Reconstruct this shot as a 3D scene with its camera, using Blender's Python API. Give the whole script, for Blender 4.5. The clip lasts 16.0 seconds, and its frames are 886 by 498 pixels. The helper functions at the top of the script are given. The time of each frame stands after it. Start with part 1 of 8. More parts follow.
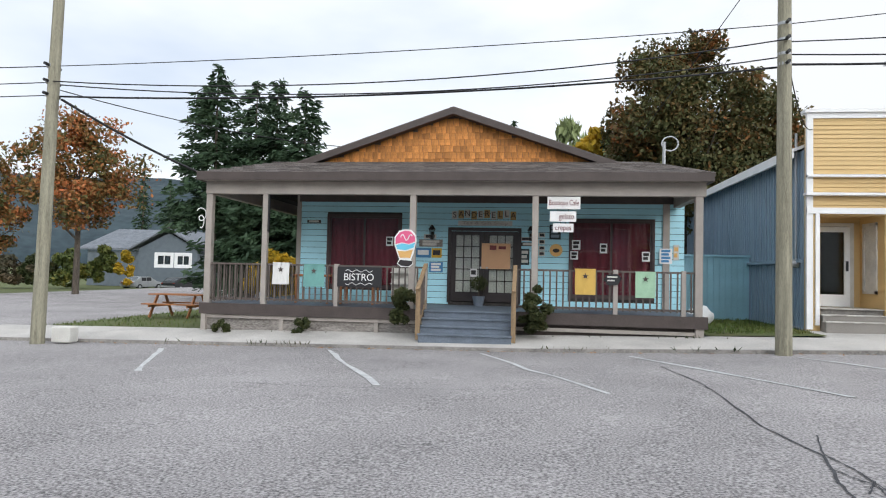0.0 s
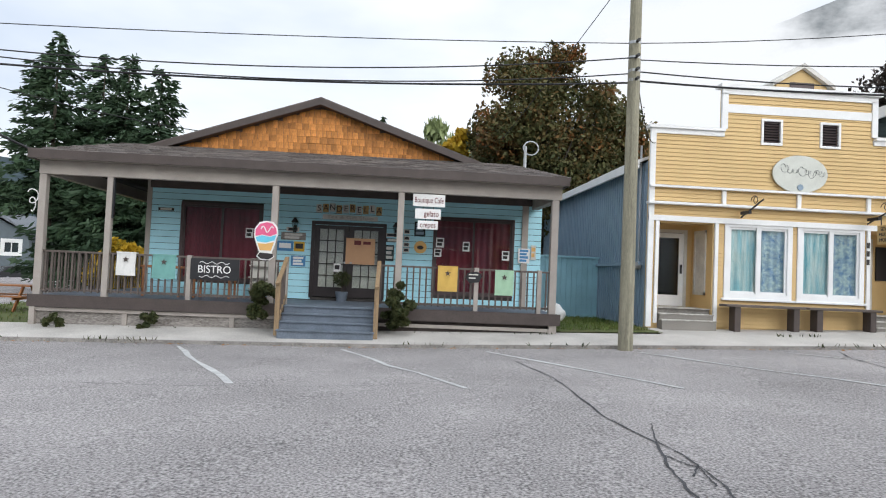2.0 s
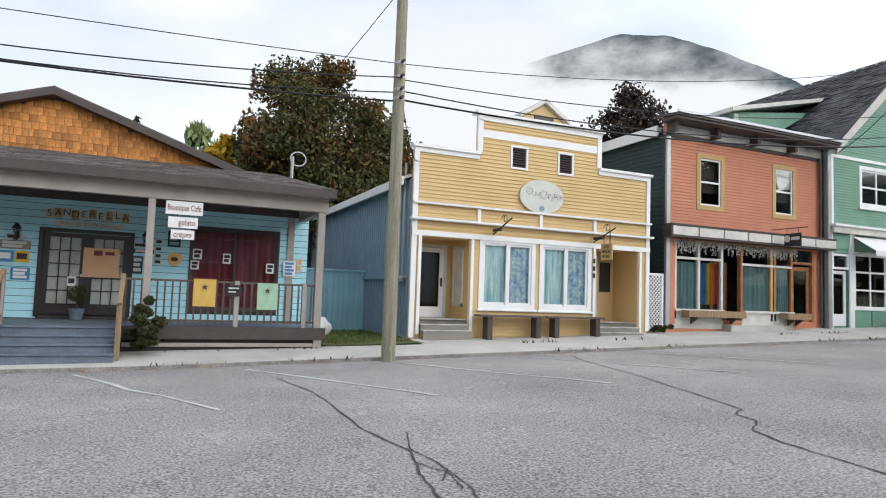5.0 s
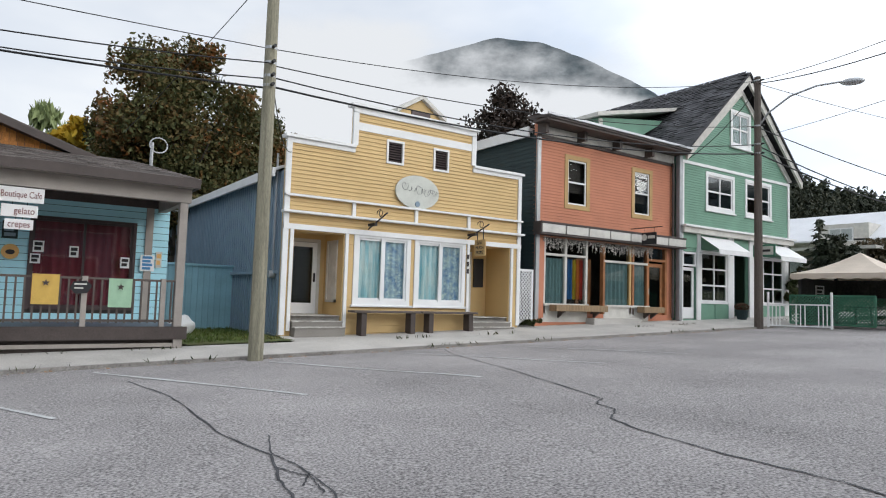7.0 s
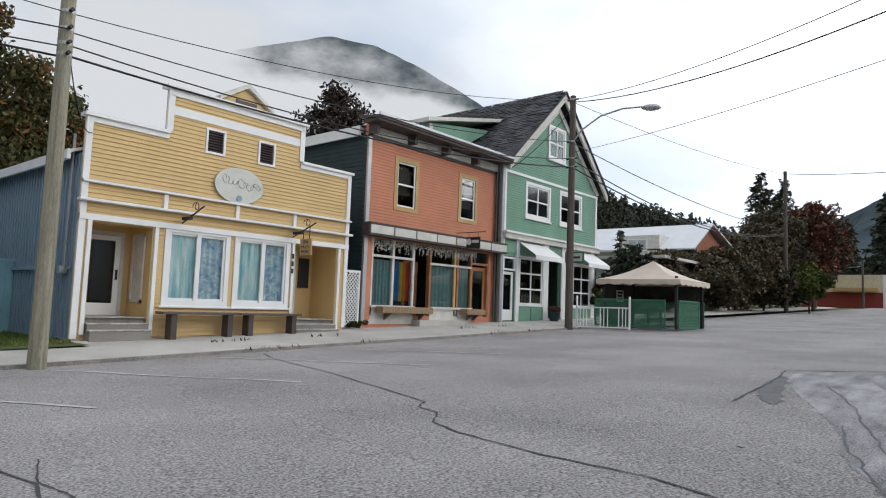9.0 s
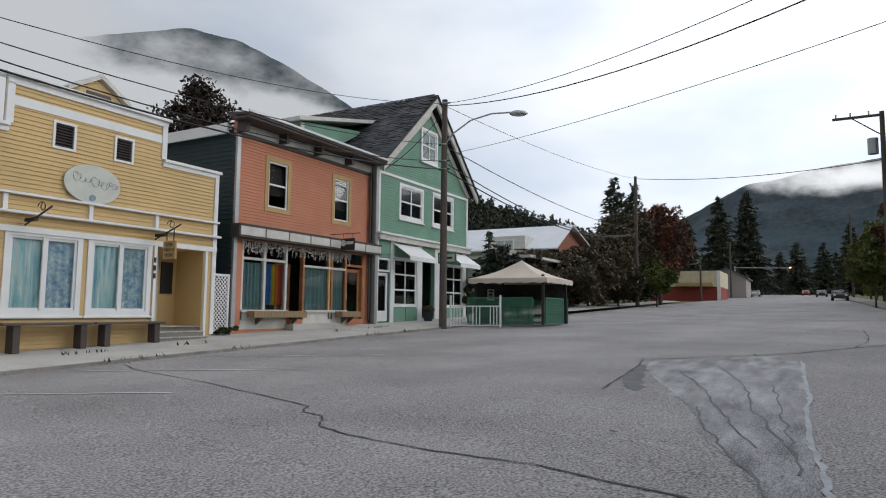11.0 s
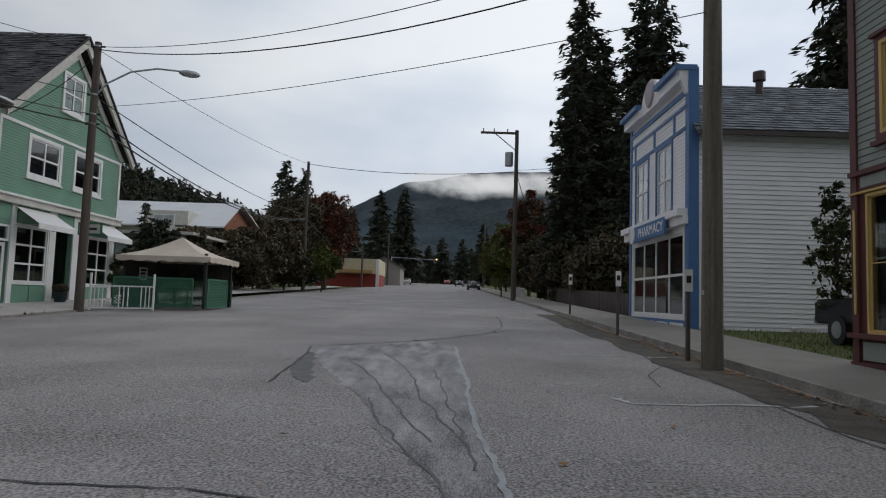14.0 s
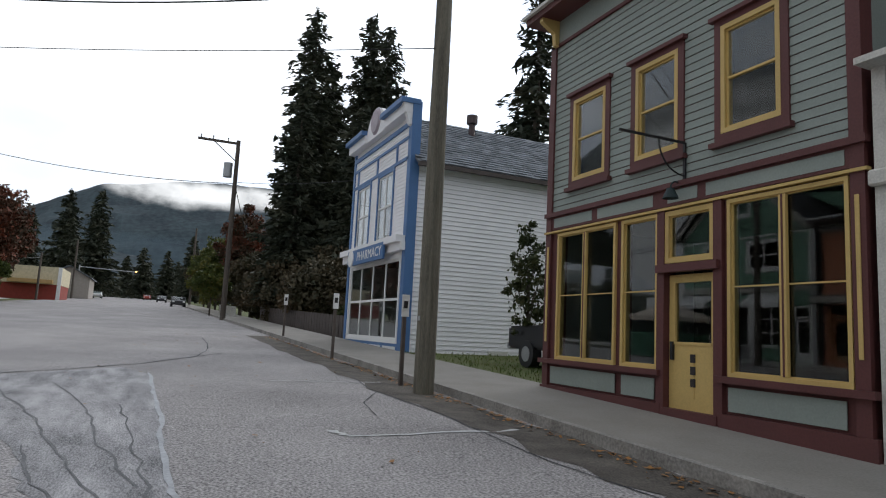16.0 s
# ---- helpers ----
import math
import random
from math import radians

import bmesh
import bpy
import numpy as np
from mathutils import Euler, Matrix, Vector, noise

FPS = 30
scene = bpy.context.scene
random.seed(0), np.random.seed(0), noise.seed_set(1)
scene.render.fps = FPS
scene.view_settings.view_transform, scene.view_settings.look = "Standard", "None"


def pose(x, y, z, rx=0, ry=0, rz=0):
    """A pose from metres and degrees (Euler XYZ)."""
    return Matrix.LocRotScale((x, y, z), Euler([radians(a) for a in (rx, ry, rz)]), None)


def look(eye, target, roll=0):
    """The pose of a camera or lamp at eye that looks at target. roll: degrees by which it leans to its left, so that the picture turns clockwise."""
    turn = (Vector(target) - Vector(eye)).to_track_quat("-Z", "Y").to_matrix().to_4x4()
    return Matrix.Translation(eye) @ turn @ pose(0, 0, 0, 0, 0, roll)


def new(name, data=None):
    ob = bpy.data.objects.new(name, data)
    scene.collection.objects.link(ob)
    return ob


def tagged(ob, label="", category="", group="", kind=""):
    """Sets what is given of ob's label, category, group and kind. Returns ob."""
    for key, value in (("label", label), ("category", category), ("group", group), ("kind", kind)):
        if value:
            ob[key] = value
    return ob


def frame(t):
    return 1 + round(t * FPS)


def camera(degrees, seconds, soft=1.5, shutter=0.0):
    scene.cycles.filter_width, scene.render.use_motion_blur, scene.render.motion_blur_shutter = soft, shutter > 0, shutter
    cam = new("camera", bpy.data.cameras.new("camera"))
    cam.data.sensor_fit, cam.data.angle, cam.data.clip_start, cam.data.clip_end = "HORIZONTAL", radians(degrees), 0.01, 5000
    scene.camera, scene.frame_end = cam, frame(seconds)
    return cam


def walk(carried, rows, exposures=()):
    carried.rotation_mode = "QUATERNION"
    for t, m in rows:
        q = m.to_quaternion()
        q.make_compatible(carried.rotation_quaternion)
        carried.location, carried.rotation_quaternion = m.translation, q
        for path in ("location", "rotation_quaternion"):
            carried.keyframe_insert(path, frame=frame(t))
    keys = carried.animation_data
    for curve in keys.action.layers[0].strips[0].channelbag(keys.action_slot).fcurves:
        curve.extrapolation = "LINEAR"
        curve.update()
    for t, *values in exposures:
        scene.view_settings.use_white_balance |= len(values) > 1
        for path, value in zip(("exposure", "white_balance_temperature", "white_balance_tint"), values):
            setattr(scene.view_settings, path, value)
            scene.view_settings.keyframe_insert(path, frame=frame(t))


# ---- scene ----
cam = camera(68.2, 16.0, 1.1)
PATH = [
    (0.0, pose(-0.001, -0.060, 1.573, 92.13, -1.28, 7.57)),
    (0.5, pose(0.012, -0.054, 1.565, 92.07, -1.16, 5.62)),
    (1.0, pose(0.026, -0.035, 1.560, 92.09, -1.01, 1.60)),
    (1.5, pose(0.033, -0.015, 1.558, 92.05, -0.92, -0.59)),
    (2.0, pose(0.029, 0.019, 1.560, 92.19, -2.48, -4.19)),
    (2.5, pose(0.043, 0.037, 1.559, 93.09, -1.91, -7.27)),
    (3.0, pose(0.063, 0.052, 1.562, 93.41, -2.17, -10.66)),
    (3.5, pose(0.080, 0.066, 1.562, 93.82, -2.23, -14.33)),
    (4.0, pose(0.099, 0.069, 1.556, 94.00, -2.28, -16.40)),
    (4.5, pose(0.122, 0.078, 1.554, 94.07, -1.87, -19.26)),
    (4.7, pose(0.148, 0.107, 1.542, 94.16, -1.97, -21.38)),
    (6.8, pose(0.238, 0.176, 1.536, 93.96, -1.47, -33.10)),
    (7.0, pose(0.343, 0.253, 1.528, 94.23, -1.74, -34.73)),
    (7.5, pose(0.443, 0.330, 1.525, 95.22, -2.00, -37.97)),
    (8.0, pose(0.528, 0.391, 1.526, 95.01, -2.48, -40.00)),
    (8.5, pose(0.586, 0.431, 1.522, 94.95, -1.90, -42.84)),
    (9.0, pose(0.601, 0.479, 1.523, 94.89, -2.13, -49.71)),
    (9.2, pose(0.572, 0.540, 1.520, 94.88, -1.69, -52.25)),
    (11.3, pose(0.500, 0.639, 1.487, 96.09, -2.07, -63.53)),
    (11.5, pose(0.507, 0.707, 1.466, 96.70, -3.79, -66.45)),
    (12.0, pose(0.625, 0.799, 1.470, 95.27, -4.20, -73.04)),
    (12.5, pose(0.806, 0.919, 1.485, 95.22, -1.35, -81.54)),
    (13.0, pose(0.991, 0.969, 1.489, 94.42, -2.38, -85.28)),
    (13.5, pose(1.169, 0.964, 1.510, 95.34, -0.58, -88.19)),
    (14.0, pose(1.322, 0.956, 1.516, 94.48, -1.81, -89.68)),
    (14.5, pose(1.471, 0.930, 1.531, 94.93, -1.37, -97.14)),
    (15.0, pose(1.654, 0.936, 1.544, 96.50, -1.84, -107.29)),
    (15.5, pose(1.805, 0.945, 1.553, 96.19, -2.05, -112.50)),
    (16.0, pose(1.941, 0.920, 1.569, 97.24, -2.86, -114.38)),
]
EXPO = [(0.0, 0.22), (4.5, 0.17), (7.0, -0.04), (8.5, -0.2), (9.2, -0.3), (11.5, -0.8), (12.5, -1.14), (14.5, -1.12), (15.2, -0.85), (16.0, -0.38)]
walk(cam, PATH, EXPO)

# ---- world, sun ----
world = bpy.data.worlds.new("overcast_sky")
scene.world = world
world.use_nodes = True
wt = world.node_tree
wt.nodes.clear()
w_out = wt.nodes.new("ShaderNodeOutputWorld")
w_bg = wt.nodes.new("ShaderNodeBackground")
w_sky = wt.nodes.new("ShaderNodeTexSky")
w_sky.sky_type = "NISHITA"
w_sky.sun_disc = False
w_sky.sun_elevation, w_sky.sun_rotation = radians(22), radians(148)
w_co = wt.nodes.new("ShaderNodeTexCoord")
w_map = wt.nodes.new("ShaderNodeMapping")
w_map.inputs["Scale"].default_value = (1.6, 1.6, 4.2)
w_map.inputs["Location"].default_value = (0.3, 0.1, 0.45)
w_noise = wt.nodes.new("ShaderNodeTexNoise")
w_noise.inputs["Scale"].default_value = 1.25
w_noise.inputs["Detail"].default_value = 5
w_noise.inputs["Roughness"].default_value = 0.48
w_ramp = wt.nodes.new("ShaderNodeValToRGB")
w_ramp.color_ramp.elements[0].position = 0.34
w_ramp.color_ramp.elements[0].color = (5.4, 6.1, 7.2, 1)
w_ramp.color_ramp.elements[1].position = 0.62
w_ramp.color_ramp.elements[1].color = (8.2, 8.5, 8.9, 1)
w_mix = wt.nodes.new("ShaderNodeMixRGB")
w_mix.inputs["Fac"].default_value = 0.92
wt.links.new(w_co.outputs["Generated"], w_map.inputs["Vector"])
wt.links.new(w_map.outputs["Vector"], w_noise.inputs["Vector"])
wt.links.new(w_noise.outputs["Fac"], w_ramp.inputs["Fac"])
wt.links.new(w_sky.outputs["Color"], w_mix.inputs["Color1"])
wt.links.new(w_ramp.outputs["Color"], w_mix.inputs["Color2"])
w_dot = wt.nodes.new("ShaderNodeVectorMath")
w_dot.operation = "DOT_PRODUCT"
w_dot.inputs[1].default_value = (0.66, -0.60, 0.45)
w_glow = wt.nodes.new("ShaderNodeMapRange")
w_glow.interpolation_type = "SMOOTHSTEP"
w_glow.inputs["From Min"].default_value, w_glow.inputs["From Max"].default_value = -0.1, 1.0
w_glow.inputs["To Min"].default_value, w_glow.inputs["To Max"].default_value = 0.94, 2.0
w_mul = wt.nodes.new("ShaderNodeVectorMath")
w_mul.operation = "SCALE"
wt.links.new(w_co.outputs["Generated"], w_dot.inputs[0])
wt.links.new(w_dot.outputs["Value"], w_glow.inputs["Value"])
wt.links.new(w_mix.outputs["Color"], w_mul.inputs[0])
wt.links.new(w_glow.outputs["Result"], w_mul.inputs["Scale"])
wt.links.new(w_mul.outputs["Vector"], w_bg.inputs["Color"])
w_bg.inputs["Strength"].default_value = 0.125
wt.links.new(w_bg.outputs["Background"], w_out.inputs["Surface"])

sun_data = bpy.data.lights.new("sun", "SUN")
sun_data.energy, sun_data.angle, sun_data.color = 1.5, radians(45), (1.0, 0.97, 0.92)
sun = new("sun", sun_data)
sun.matrix_world = look((20, -32, 15), (0, 0, 0))


# ---- materials ----
def mat(name, col, rough=0.7, var=0.12, scale=3.0, grain=60.0, bump=0.15, col2=None, metal=0.0, stretch=(1, 1, 1), rand=0.0, spec=0.4, fac=0.5, wt_=0.5, isle=0.0):
    m = bpy.data.materials.new(name)
    m.use_nodes = True
    nt = m.node_tree
    b = nt.nodes["Principled BSDF"]
    b.inputs["Roughness"].default_value, b.inputs["Metallic"].default_value = rough, metal
    b.inputs["Specular IOR Level"].default_value = spec
    co = nt.nodes.new("ShaderNodeTexCoord")
    mp = nt.nodes.new("ShaderNodeMapping")
    mp.inputs["Scale"].default_value = stretch
    nt.links.new(co.outputs["Object"], mp.inputs["Vector"])
    n1 = nt.nodes.new("ShaderNodeTexNoise")
    n1.inputs["Scale"].default_value, n1.inputs["Detail"].default_value = scale, 4
    n2 = nt.nodes.new("ShaderNodeTexNoise")
    n2.inputs["Scale"].default_value, n2.inputs["Detail"].default_value = grain, 3
    nt.links.new(mp.outputs["Vector"], n1.inputs["Vector"])
    nt.links.new(mp.outputs["Vector"], n2.inputs["Vector"])
    add = nt.nodes.new("ShaderNodeMath")
    add.operation = "MULTIPLY_ADD"
    add.inputs[1].default_value = wt_
    nt.links.new(n2.outputs["Fac"], add.inputs[0])
    hlf = nt.nodes.new("ShaderNodeMath")
    hlf.operation = "MULTIPLY"
    hlf.inputs[1].default_value = 1 - wt_
    nt.links.new(n1.outputs["Fac"], hlf.inputs[0])
    nt.links.new(hlf.outputs[0], add.inputs[2])
    ramp = nt.nodes.new("ShaderNodeValToRGB")
    c2 = col2 or tuple(max(0.0, c * (1 - 2.2 * var)) for c in col)
    c1 = col if col2 else tuple(min(1.0, c * (1 + var)) for c in col)
    ramp.color_ramp.elements[0].position, ramp.color_ramp.elements[1].position = fac - 0.17, fac + 0.17
    ramp.color_ramp.elements[0].color, ramp.color_ramp.elements[1].color = (*c2, 1), (*c1, 1)
    nt.links.new(add.outputs[0], ramp.inputs["Fac"])
    last = ramp.outputs["Color"]
    if rand:
        oi = nt.nodes.new("ShaderNodeObjectInfo")
        hsv = nt.nodes.new("ShaderNodeHueSaturation")
        mr = nt.nodes.new("ShaderNodeMapRange")
        mr.inputs["To Min"].default_value, mr.inputs["To Max"].default_value = 1 - rand, 1 + rand
        nt.links.new(oi.outputs["Random"], mr.inputs["Value"])
        nt.links.new(mr.outputs["Result"], hsv.inputs["Value"])
        nt.links.new(last, hsv.inputs["Color"])
        last = hsv.outputs["Color"]
    if isle:
        ge = nt.nodes.new("ShaderNodeNewGeometry")
        hs_ = nt.nodes.new("ShaderNodeHueSaturation")
        mi = nt.nodes.new("ShaderNodeMapRange")
        mi.inputs["To Min"].default_value, mi.inputs["To Max"].default_value = 1 - isle, 1 + isle
        nt.links.new(ge.outputs["Random Per Island"], mi.inputs["Value"])
        nt.links.new(mi.outputs["Result"], hs_.inputs["Value"])
        nt.links.new(last, hs_.inputs["Color"])
        last = hs_.outputs["Color"]
    nt.links.new(last, b.inputs["Base Color"])
    if bump:
        bp = nt.nodes.new("ShaderNodeBump")
        bp.inputs["Strength"].default_value, bp.inputs["Distance"].default_value = bump, 0.02
        nt.links.new(add.outputs[0], bp.inputs["Height"])
        nt.links.new(bp.outputs["Normal"], b.inputs["Normal"])
    return m


def leafy(name, cols, rough=0.6):
    """Foliage: colour by island, from a list."""
    m = bpy.data.materials.new(name)
    m.use_nodes = True
    nt = m.node_tree
    b = nt.nodes["Principled BSDF"]
    b.inputs["Roughness"].default_value = rough
    b.inputs["Specular IOR Level"].default_value = 0.2
    g = nt.nodes.new("ShaderNodeNewGeometry")
    co = nt.nodes.new("ShaderNodeTexCoord")
    n = nt.nodes.new("ShaderNodeTexNoise")
    n.inputs["Scale"].default_value = 0.45
    nt.links.new(co.outputs["Object"], n.inputs["Vector"])
    mx = nt.nodes.new("ShaderNodeMath")
    mx.operation = "MULTIPLY_ADD"
    mx.inputs[1].default_value = 0.45
    nt.links.new(g.outputs["Random Per Island"], mx.inputs[0])
    sub = nt.nodes.new("ShaderNodeMapRange")
    sub.inputs["From Min"].default_value, sub.inputs["From Max"].default_value = 0.32, 0.68
    sub.inputs["To Max"].default_value = 0.55
    nt.links.new(n.outputs["Fac"], sub.inputs["Value"])
    nt.links.new(sub.outputs["Result"], mx.inputs[2])
    r = nt.nodes.new("ShaderNodeValToRGB")
    while len(r.color_ramp.elements) < len(cols):
        r.color_ramp.elements.new(0.5)
    for i, c in enumerate(cols):
        r.color_ramp.elements[i].position = i / (len(cols) - 1)
        r.color_ramp.elements[i].color = (*c, 1)
    nt.links.new(mx.outputs[0], r.inputs["Fac"])
    nt.links.new(r.outputs["Color"], b.inputs["Base Color"])
    return m


def glass(name, tint=(0.75, 0.8, 0.8), rough=0.02):
    m = bpy.data.materials.new(name)
    m.use_nodes = True
    nt = m.node_tree
    nt.nodes.clear()
    out = nt.nodes.new("ShaderNodeOutputMaterial")
    tr = nt.nodes.new("ShaderNodeBsdfTransparent")
    tr.inputs["Color"].default_value = (*tint, 1)
    gl = nt.nodes.new("ShaderNodeBsdfGlossy")
    gl.inputs["Roughness"].default_value = rough
    lw = nt.nodes.new("ShaderNodeLayerWeight")
    lw.inputs["Blend"].default_value = 0.5
    pw = nt.nodes.new("ShaderNodeMath")
    pw.operation = "POWER"
    pw.inputs[1].default_value = 3.0
    nt.links.new(lw.outputs["Facing"], pw.inputs[0])
    fr = nt.nodes.new("ShaderNodeMath")
    fr.operation = "MULTIPLY_ADD"
    fr.inputs[1].default_value, fr.inputs[2].default_value = 0.6, 0.055
    nt.links.new(pw.outputs[0], fr.inputs[0])
    mx = nt.nodes.new("ShaderNodeMixShader")
    nt.links.new(fr.outputs[0], mx.inputs["Fac"])
    nt.links.new(tr.outputs["BSDF"], mx.inputs[1])
    nt.links.new(gl.outputs["BSDF"], mx.inputs[2])
    nt.links.new(mx.outputs["Shader"], out.inputs["Surface"])
    return m


M_ASPH = mat("asphalt", (0.49, 0.46, 0.45), 0.88, 0.16, 0.4, 42, 0.8, col2=(0.075, 0.07, 0.07), fac=0.5, wt_=0.78)
M_PATCH = mat("asphalt_sealed", (0.45, 0.435, 0.44), 0.74, 0.25, 2.4, 45, 0.7, col2=(0.062, 0.062, 0.065), fac=0.5, wt_=0.5, stretch=(0.45, 1.6, 1))
M_WET = mat("asphalt_streak", (0.42, 0.43, 0.45), 0.6, 0.3, 3.5, 30, 0.3, col2=(0.24, 0.245, 0.255))
M_DAMP = mat("damp_asphalt", (0.15, 0.147, 0.15), 0.7, 0.3, 3, 42, 0.5, col2=(0.06, 0.06, 0.063))
M_CRACK = mat("crack_tar", (0.06, 0.06, 0.065), 0.8, 0.2, 5, 50, 0.3)
M_LINE = mat("worn_road_paint", (0.56, 0.56, 0.55), 0.8, 0.1, 6, 40, 0.2, col2=(0.27, 0.27, 0.275), fac=0.42)
M_CONC = mat("concrete", (0.50, 0.475, 0.44), 0.85, 0.16, 0.9, 40, 0.3)
M_CONC_OLD = mat("stained_concrete", (0.27, 0.25, 0.225), 0.85, 0.22, 1.3, 40, 0.35, col2=(0.19, 0.175, 0.155), fac=0.45)
M_KERB = mat("kerb_concrete", (0.30, 0.28, 0.255), 0.9, 0.25, 2.0, 30, 0.5)
M_GRASS = mat("grass_ground", (0.075, 0.115, 0.028), 0.95, 0.3, 1.5, 30, 0.8, col2=(0.10, 0.09, 0.035))
M_DIRT = mat("dirt_gravel", (0.115, 0.10, 0.085), 0.95, 0.3, 2.5, 40, 0.8)
M_TAUPE = mat("taupe_paint", (0.36, 0.32, 0.285), 0.65, 0.1, 3, 50, 0.15)
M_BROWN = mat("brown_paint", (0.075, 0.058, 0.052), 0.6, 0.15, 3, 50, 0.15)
M_RAIL = mat("grey_brown_stain", (0.115, 0.092, 0.08), 0.7, 0.18, 4, 60, 0.2)
M_CAFE = mat("aqua_lap_siding", (0.42, 0.74, 0.83), 0.6, 0.05, 2, 60, 0.1, rand=0.04)
M_CEDAR = mat("cedar_shingle", (0.52, 0.215, 0.055), 0.75, 0.22, 6, 40, 0.4, stretch=(3, 3, 0.6), rand=0.34)
M_ROOF = mat("brown_asphalt_shingle", (0.135, 0.115, 0.105), 0.9, 0.25, 2.2, 30, 0.6, rand=0.1, isle=0.32)
M_ROOFG = mat("grey_asphalt_shingle", (0.17, 0.185, 0.205), 0.9, 0.2, 2, 30, 0.6, rand=0.1, isle=0.3)
M_ROOFD = mat("dark_asphalt_shingle", (0.085, 0.085, 0.092), 0.9, 0.3, 1.2, 25, 0.6, rand=0.1, isle=0.5)
M_STEP = mat("slate_blue_deck_paint", (0.15, 0.18, 0.22), 0.6, 0.15, 3, 40, 0.2)
M_STONE = mat("peeling_grey_board", (0.36, 0.33, 0.30), 0.9, 0.3, 2.2, 14, 0.9, col2=(0.06, 0.05, 0.043), stretch=(1, 1, 3.5), fac=0.47)
M_CURT = mat("burgundy_curtain", (0.21, 0.035, 0.05), 0.8, 0.25, 3, 40, 0.1, stretch=(1, 1, 0.2))
M_WFR = mat("dark_window_frame", (0.075, 0.05, 0.05), 0.5, 0.1)
M_DOORB = mat("espresso_door_paint", (0.028, 0.02, 0.02), 0.45, 0.15)
M_GLASS = glass("window_glass", (0.92, 0.94, 0.94))
M_GLASS_D = glass("dark_window_glass", (0.72, 0.75, 0.75))
M_WHITE = mat("white_paint", (0.78, 0.78, 0.77), 0.55, 0.05, 2, 40, 0.1)
M_OFFW = mat("weathered_white_paint", (0.62, 0.6, 0.55), 0.65, 0.12, 3, 40, 0.2)
M_YEL = mat("mustard_lap_siding", (0.63, 0.44, 0.20), 0.65, 0.06, 1.2, 40, 0.12)
M_ORG = mat("salmon_lap_siding", (0.56, 0.225, 0.13), 0.7, 0.08, 1.4, 40, 0.12)
M_GRN = mat("green_lap_siding", (0.17, 0.325, 0.235), 0.65, 0.08, 1.4, 40, 0.12)
M_DGRN = mat("dark_green_siding", (0.022, 0.040, 0.042), 0.7, 0.15, 2, 40, 0.15)
M_BLUEM = mat("blue_grey_metal_siding", (0.245, 0.325, 0.40), 0.5, 0.08, 1.5, 30, 0.1)
M_SLATE = mat("slate_grey_siding", (0.125, 0.15, 0.17), 0.65, 0.1, 2, 40, 0.12)
M_AQUA = mat("aqua_board", (0.27, 0.47, 0.54), 0.7, 0.1, 2, 30, 0.15, rand=0.06)
M_OLV = mat("sage_lap_siding", (0.275, 0.31, 0.28), 0.65, 0.06, 1.4, 40, 0.12, rand=0.04)
M_MAR = mat("maroon_trim_paint", (0.115, 0.038, 0.036), 0.6, 0.1, 2, 40, 0.1)
M_YTR = mat("yellow_trim_paint", (0.60, 0.42, 0.15), 0.55, 0.06, 2, 40, 0.1)
M_PHW = mat("white_vinyl_siding", (0.84, 0.83, 0.84), 0.6, 0.04, 1.0, 30, 0.06)
M_BLU = mat("blue_trim_paint", (0.075, 0.17, 0.36), 0.55, 0.08, 2, 40, 0.1)
M_TEAL = mat("teal_siding", (0.06, 0.16, 0.21), 0.65, 0.1, 2, 40, 0.12)
M_POLE = mat("weathered_pole_wood", (0.30, 0.28, 0.205), 0.85, 0.25, 2.5, 30, 0.5, stretch=(5, 5, 0.35))
M_POLED = mat("dark_pole_wood", (0.115, 0.095, 0.08), 0.85, 0.25, 2.5, 30, 0.5, stretch=(5, 5, 0.35))
M_POLES = mat("dark_weathered_pole_wood", (0.17, 0.155, 0.12), 0.85, 0.25, 2.5, 30, 0.5, stretch=(5, 5, 0.35))
M_WIRE = mat("black_cable", (0.012, 0.012, 0.013), 0.6, 0.1, bump=0)
M_STEEL = mat("galvanised_steel", (0.42, 0.43, 0.44), 0.45, 0.1, 3, 40, 0.05, metal=0.6)
M_BLACK = mat("black_paint", (0.02, 0.02, 0.022), 0.5, 0.1, bump=0.05)
M_WOODN = mat("natural_wood", (0.30, 0.205, 0.115), 0.65, 0.2, 3, 30, 0.2, stretch=(6, 6, 0.5))
M_WOODO = mat("orange_stained_wood", (0.36, 0.15, 0.06), 0.6, 0.2, 3, 30, 0.2)
M_PEEL = mat("peeling_white_tread_paint", (0.56, 0.54, 0.50), 0.75, 0.3, 3.0, 18, 0.4, col2=(0.16, 0.14, 0.12), stretch=(0.6, 3, 1), fac=0.46)
M_TAN = mat("tan_trim_paint", (0.50, 0.33, 0.14), 0.65, 0.1, 2, 40, 0.1)
# Near-black base colour paints in the gloom of unlit interiors.
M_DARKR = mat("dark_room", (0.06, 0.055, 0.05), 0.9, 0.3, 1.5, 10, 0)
M_SIGNW = mat("sign_white", (0.8, 0.79, 0.77), 0.5, 0.04, bump=0)
M_INK = mat("dark_ink", (0.03, 0.025, 0.025), 0.6, 0.05, bump=0)
M_REDINK = mat("dark_red_ink", (0.16, 0.03, 0.03), 0.6, 0.05, bump=0)
M_CANVAS = mat("beige_canvas", (0.64, 0.55, 0.46), 0.85, 0.07, 1.5, 60, 0.15)
M_LATT = mat("green_lattice_paint", (0.06, 0.20, 0.125), 0.6, 0.12)
M_BARK = mat("bark", (0.10, 0.082, 0.065), 0.95, 0.3, 4, 20, 0.8, stretch=(2, 2, 0.4))
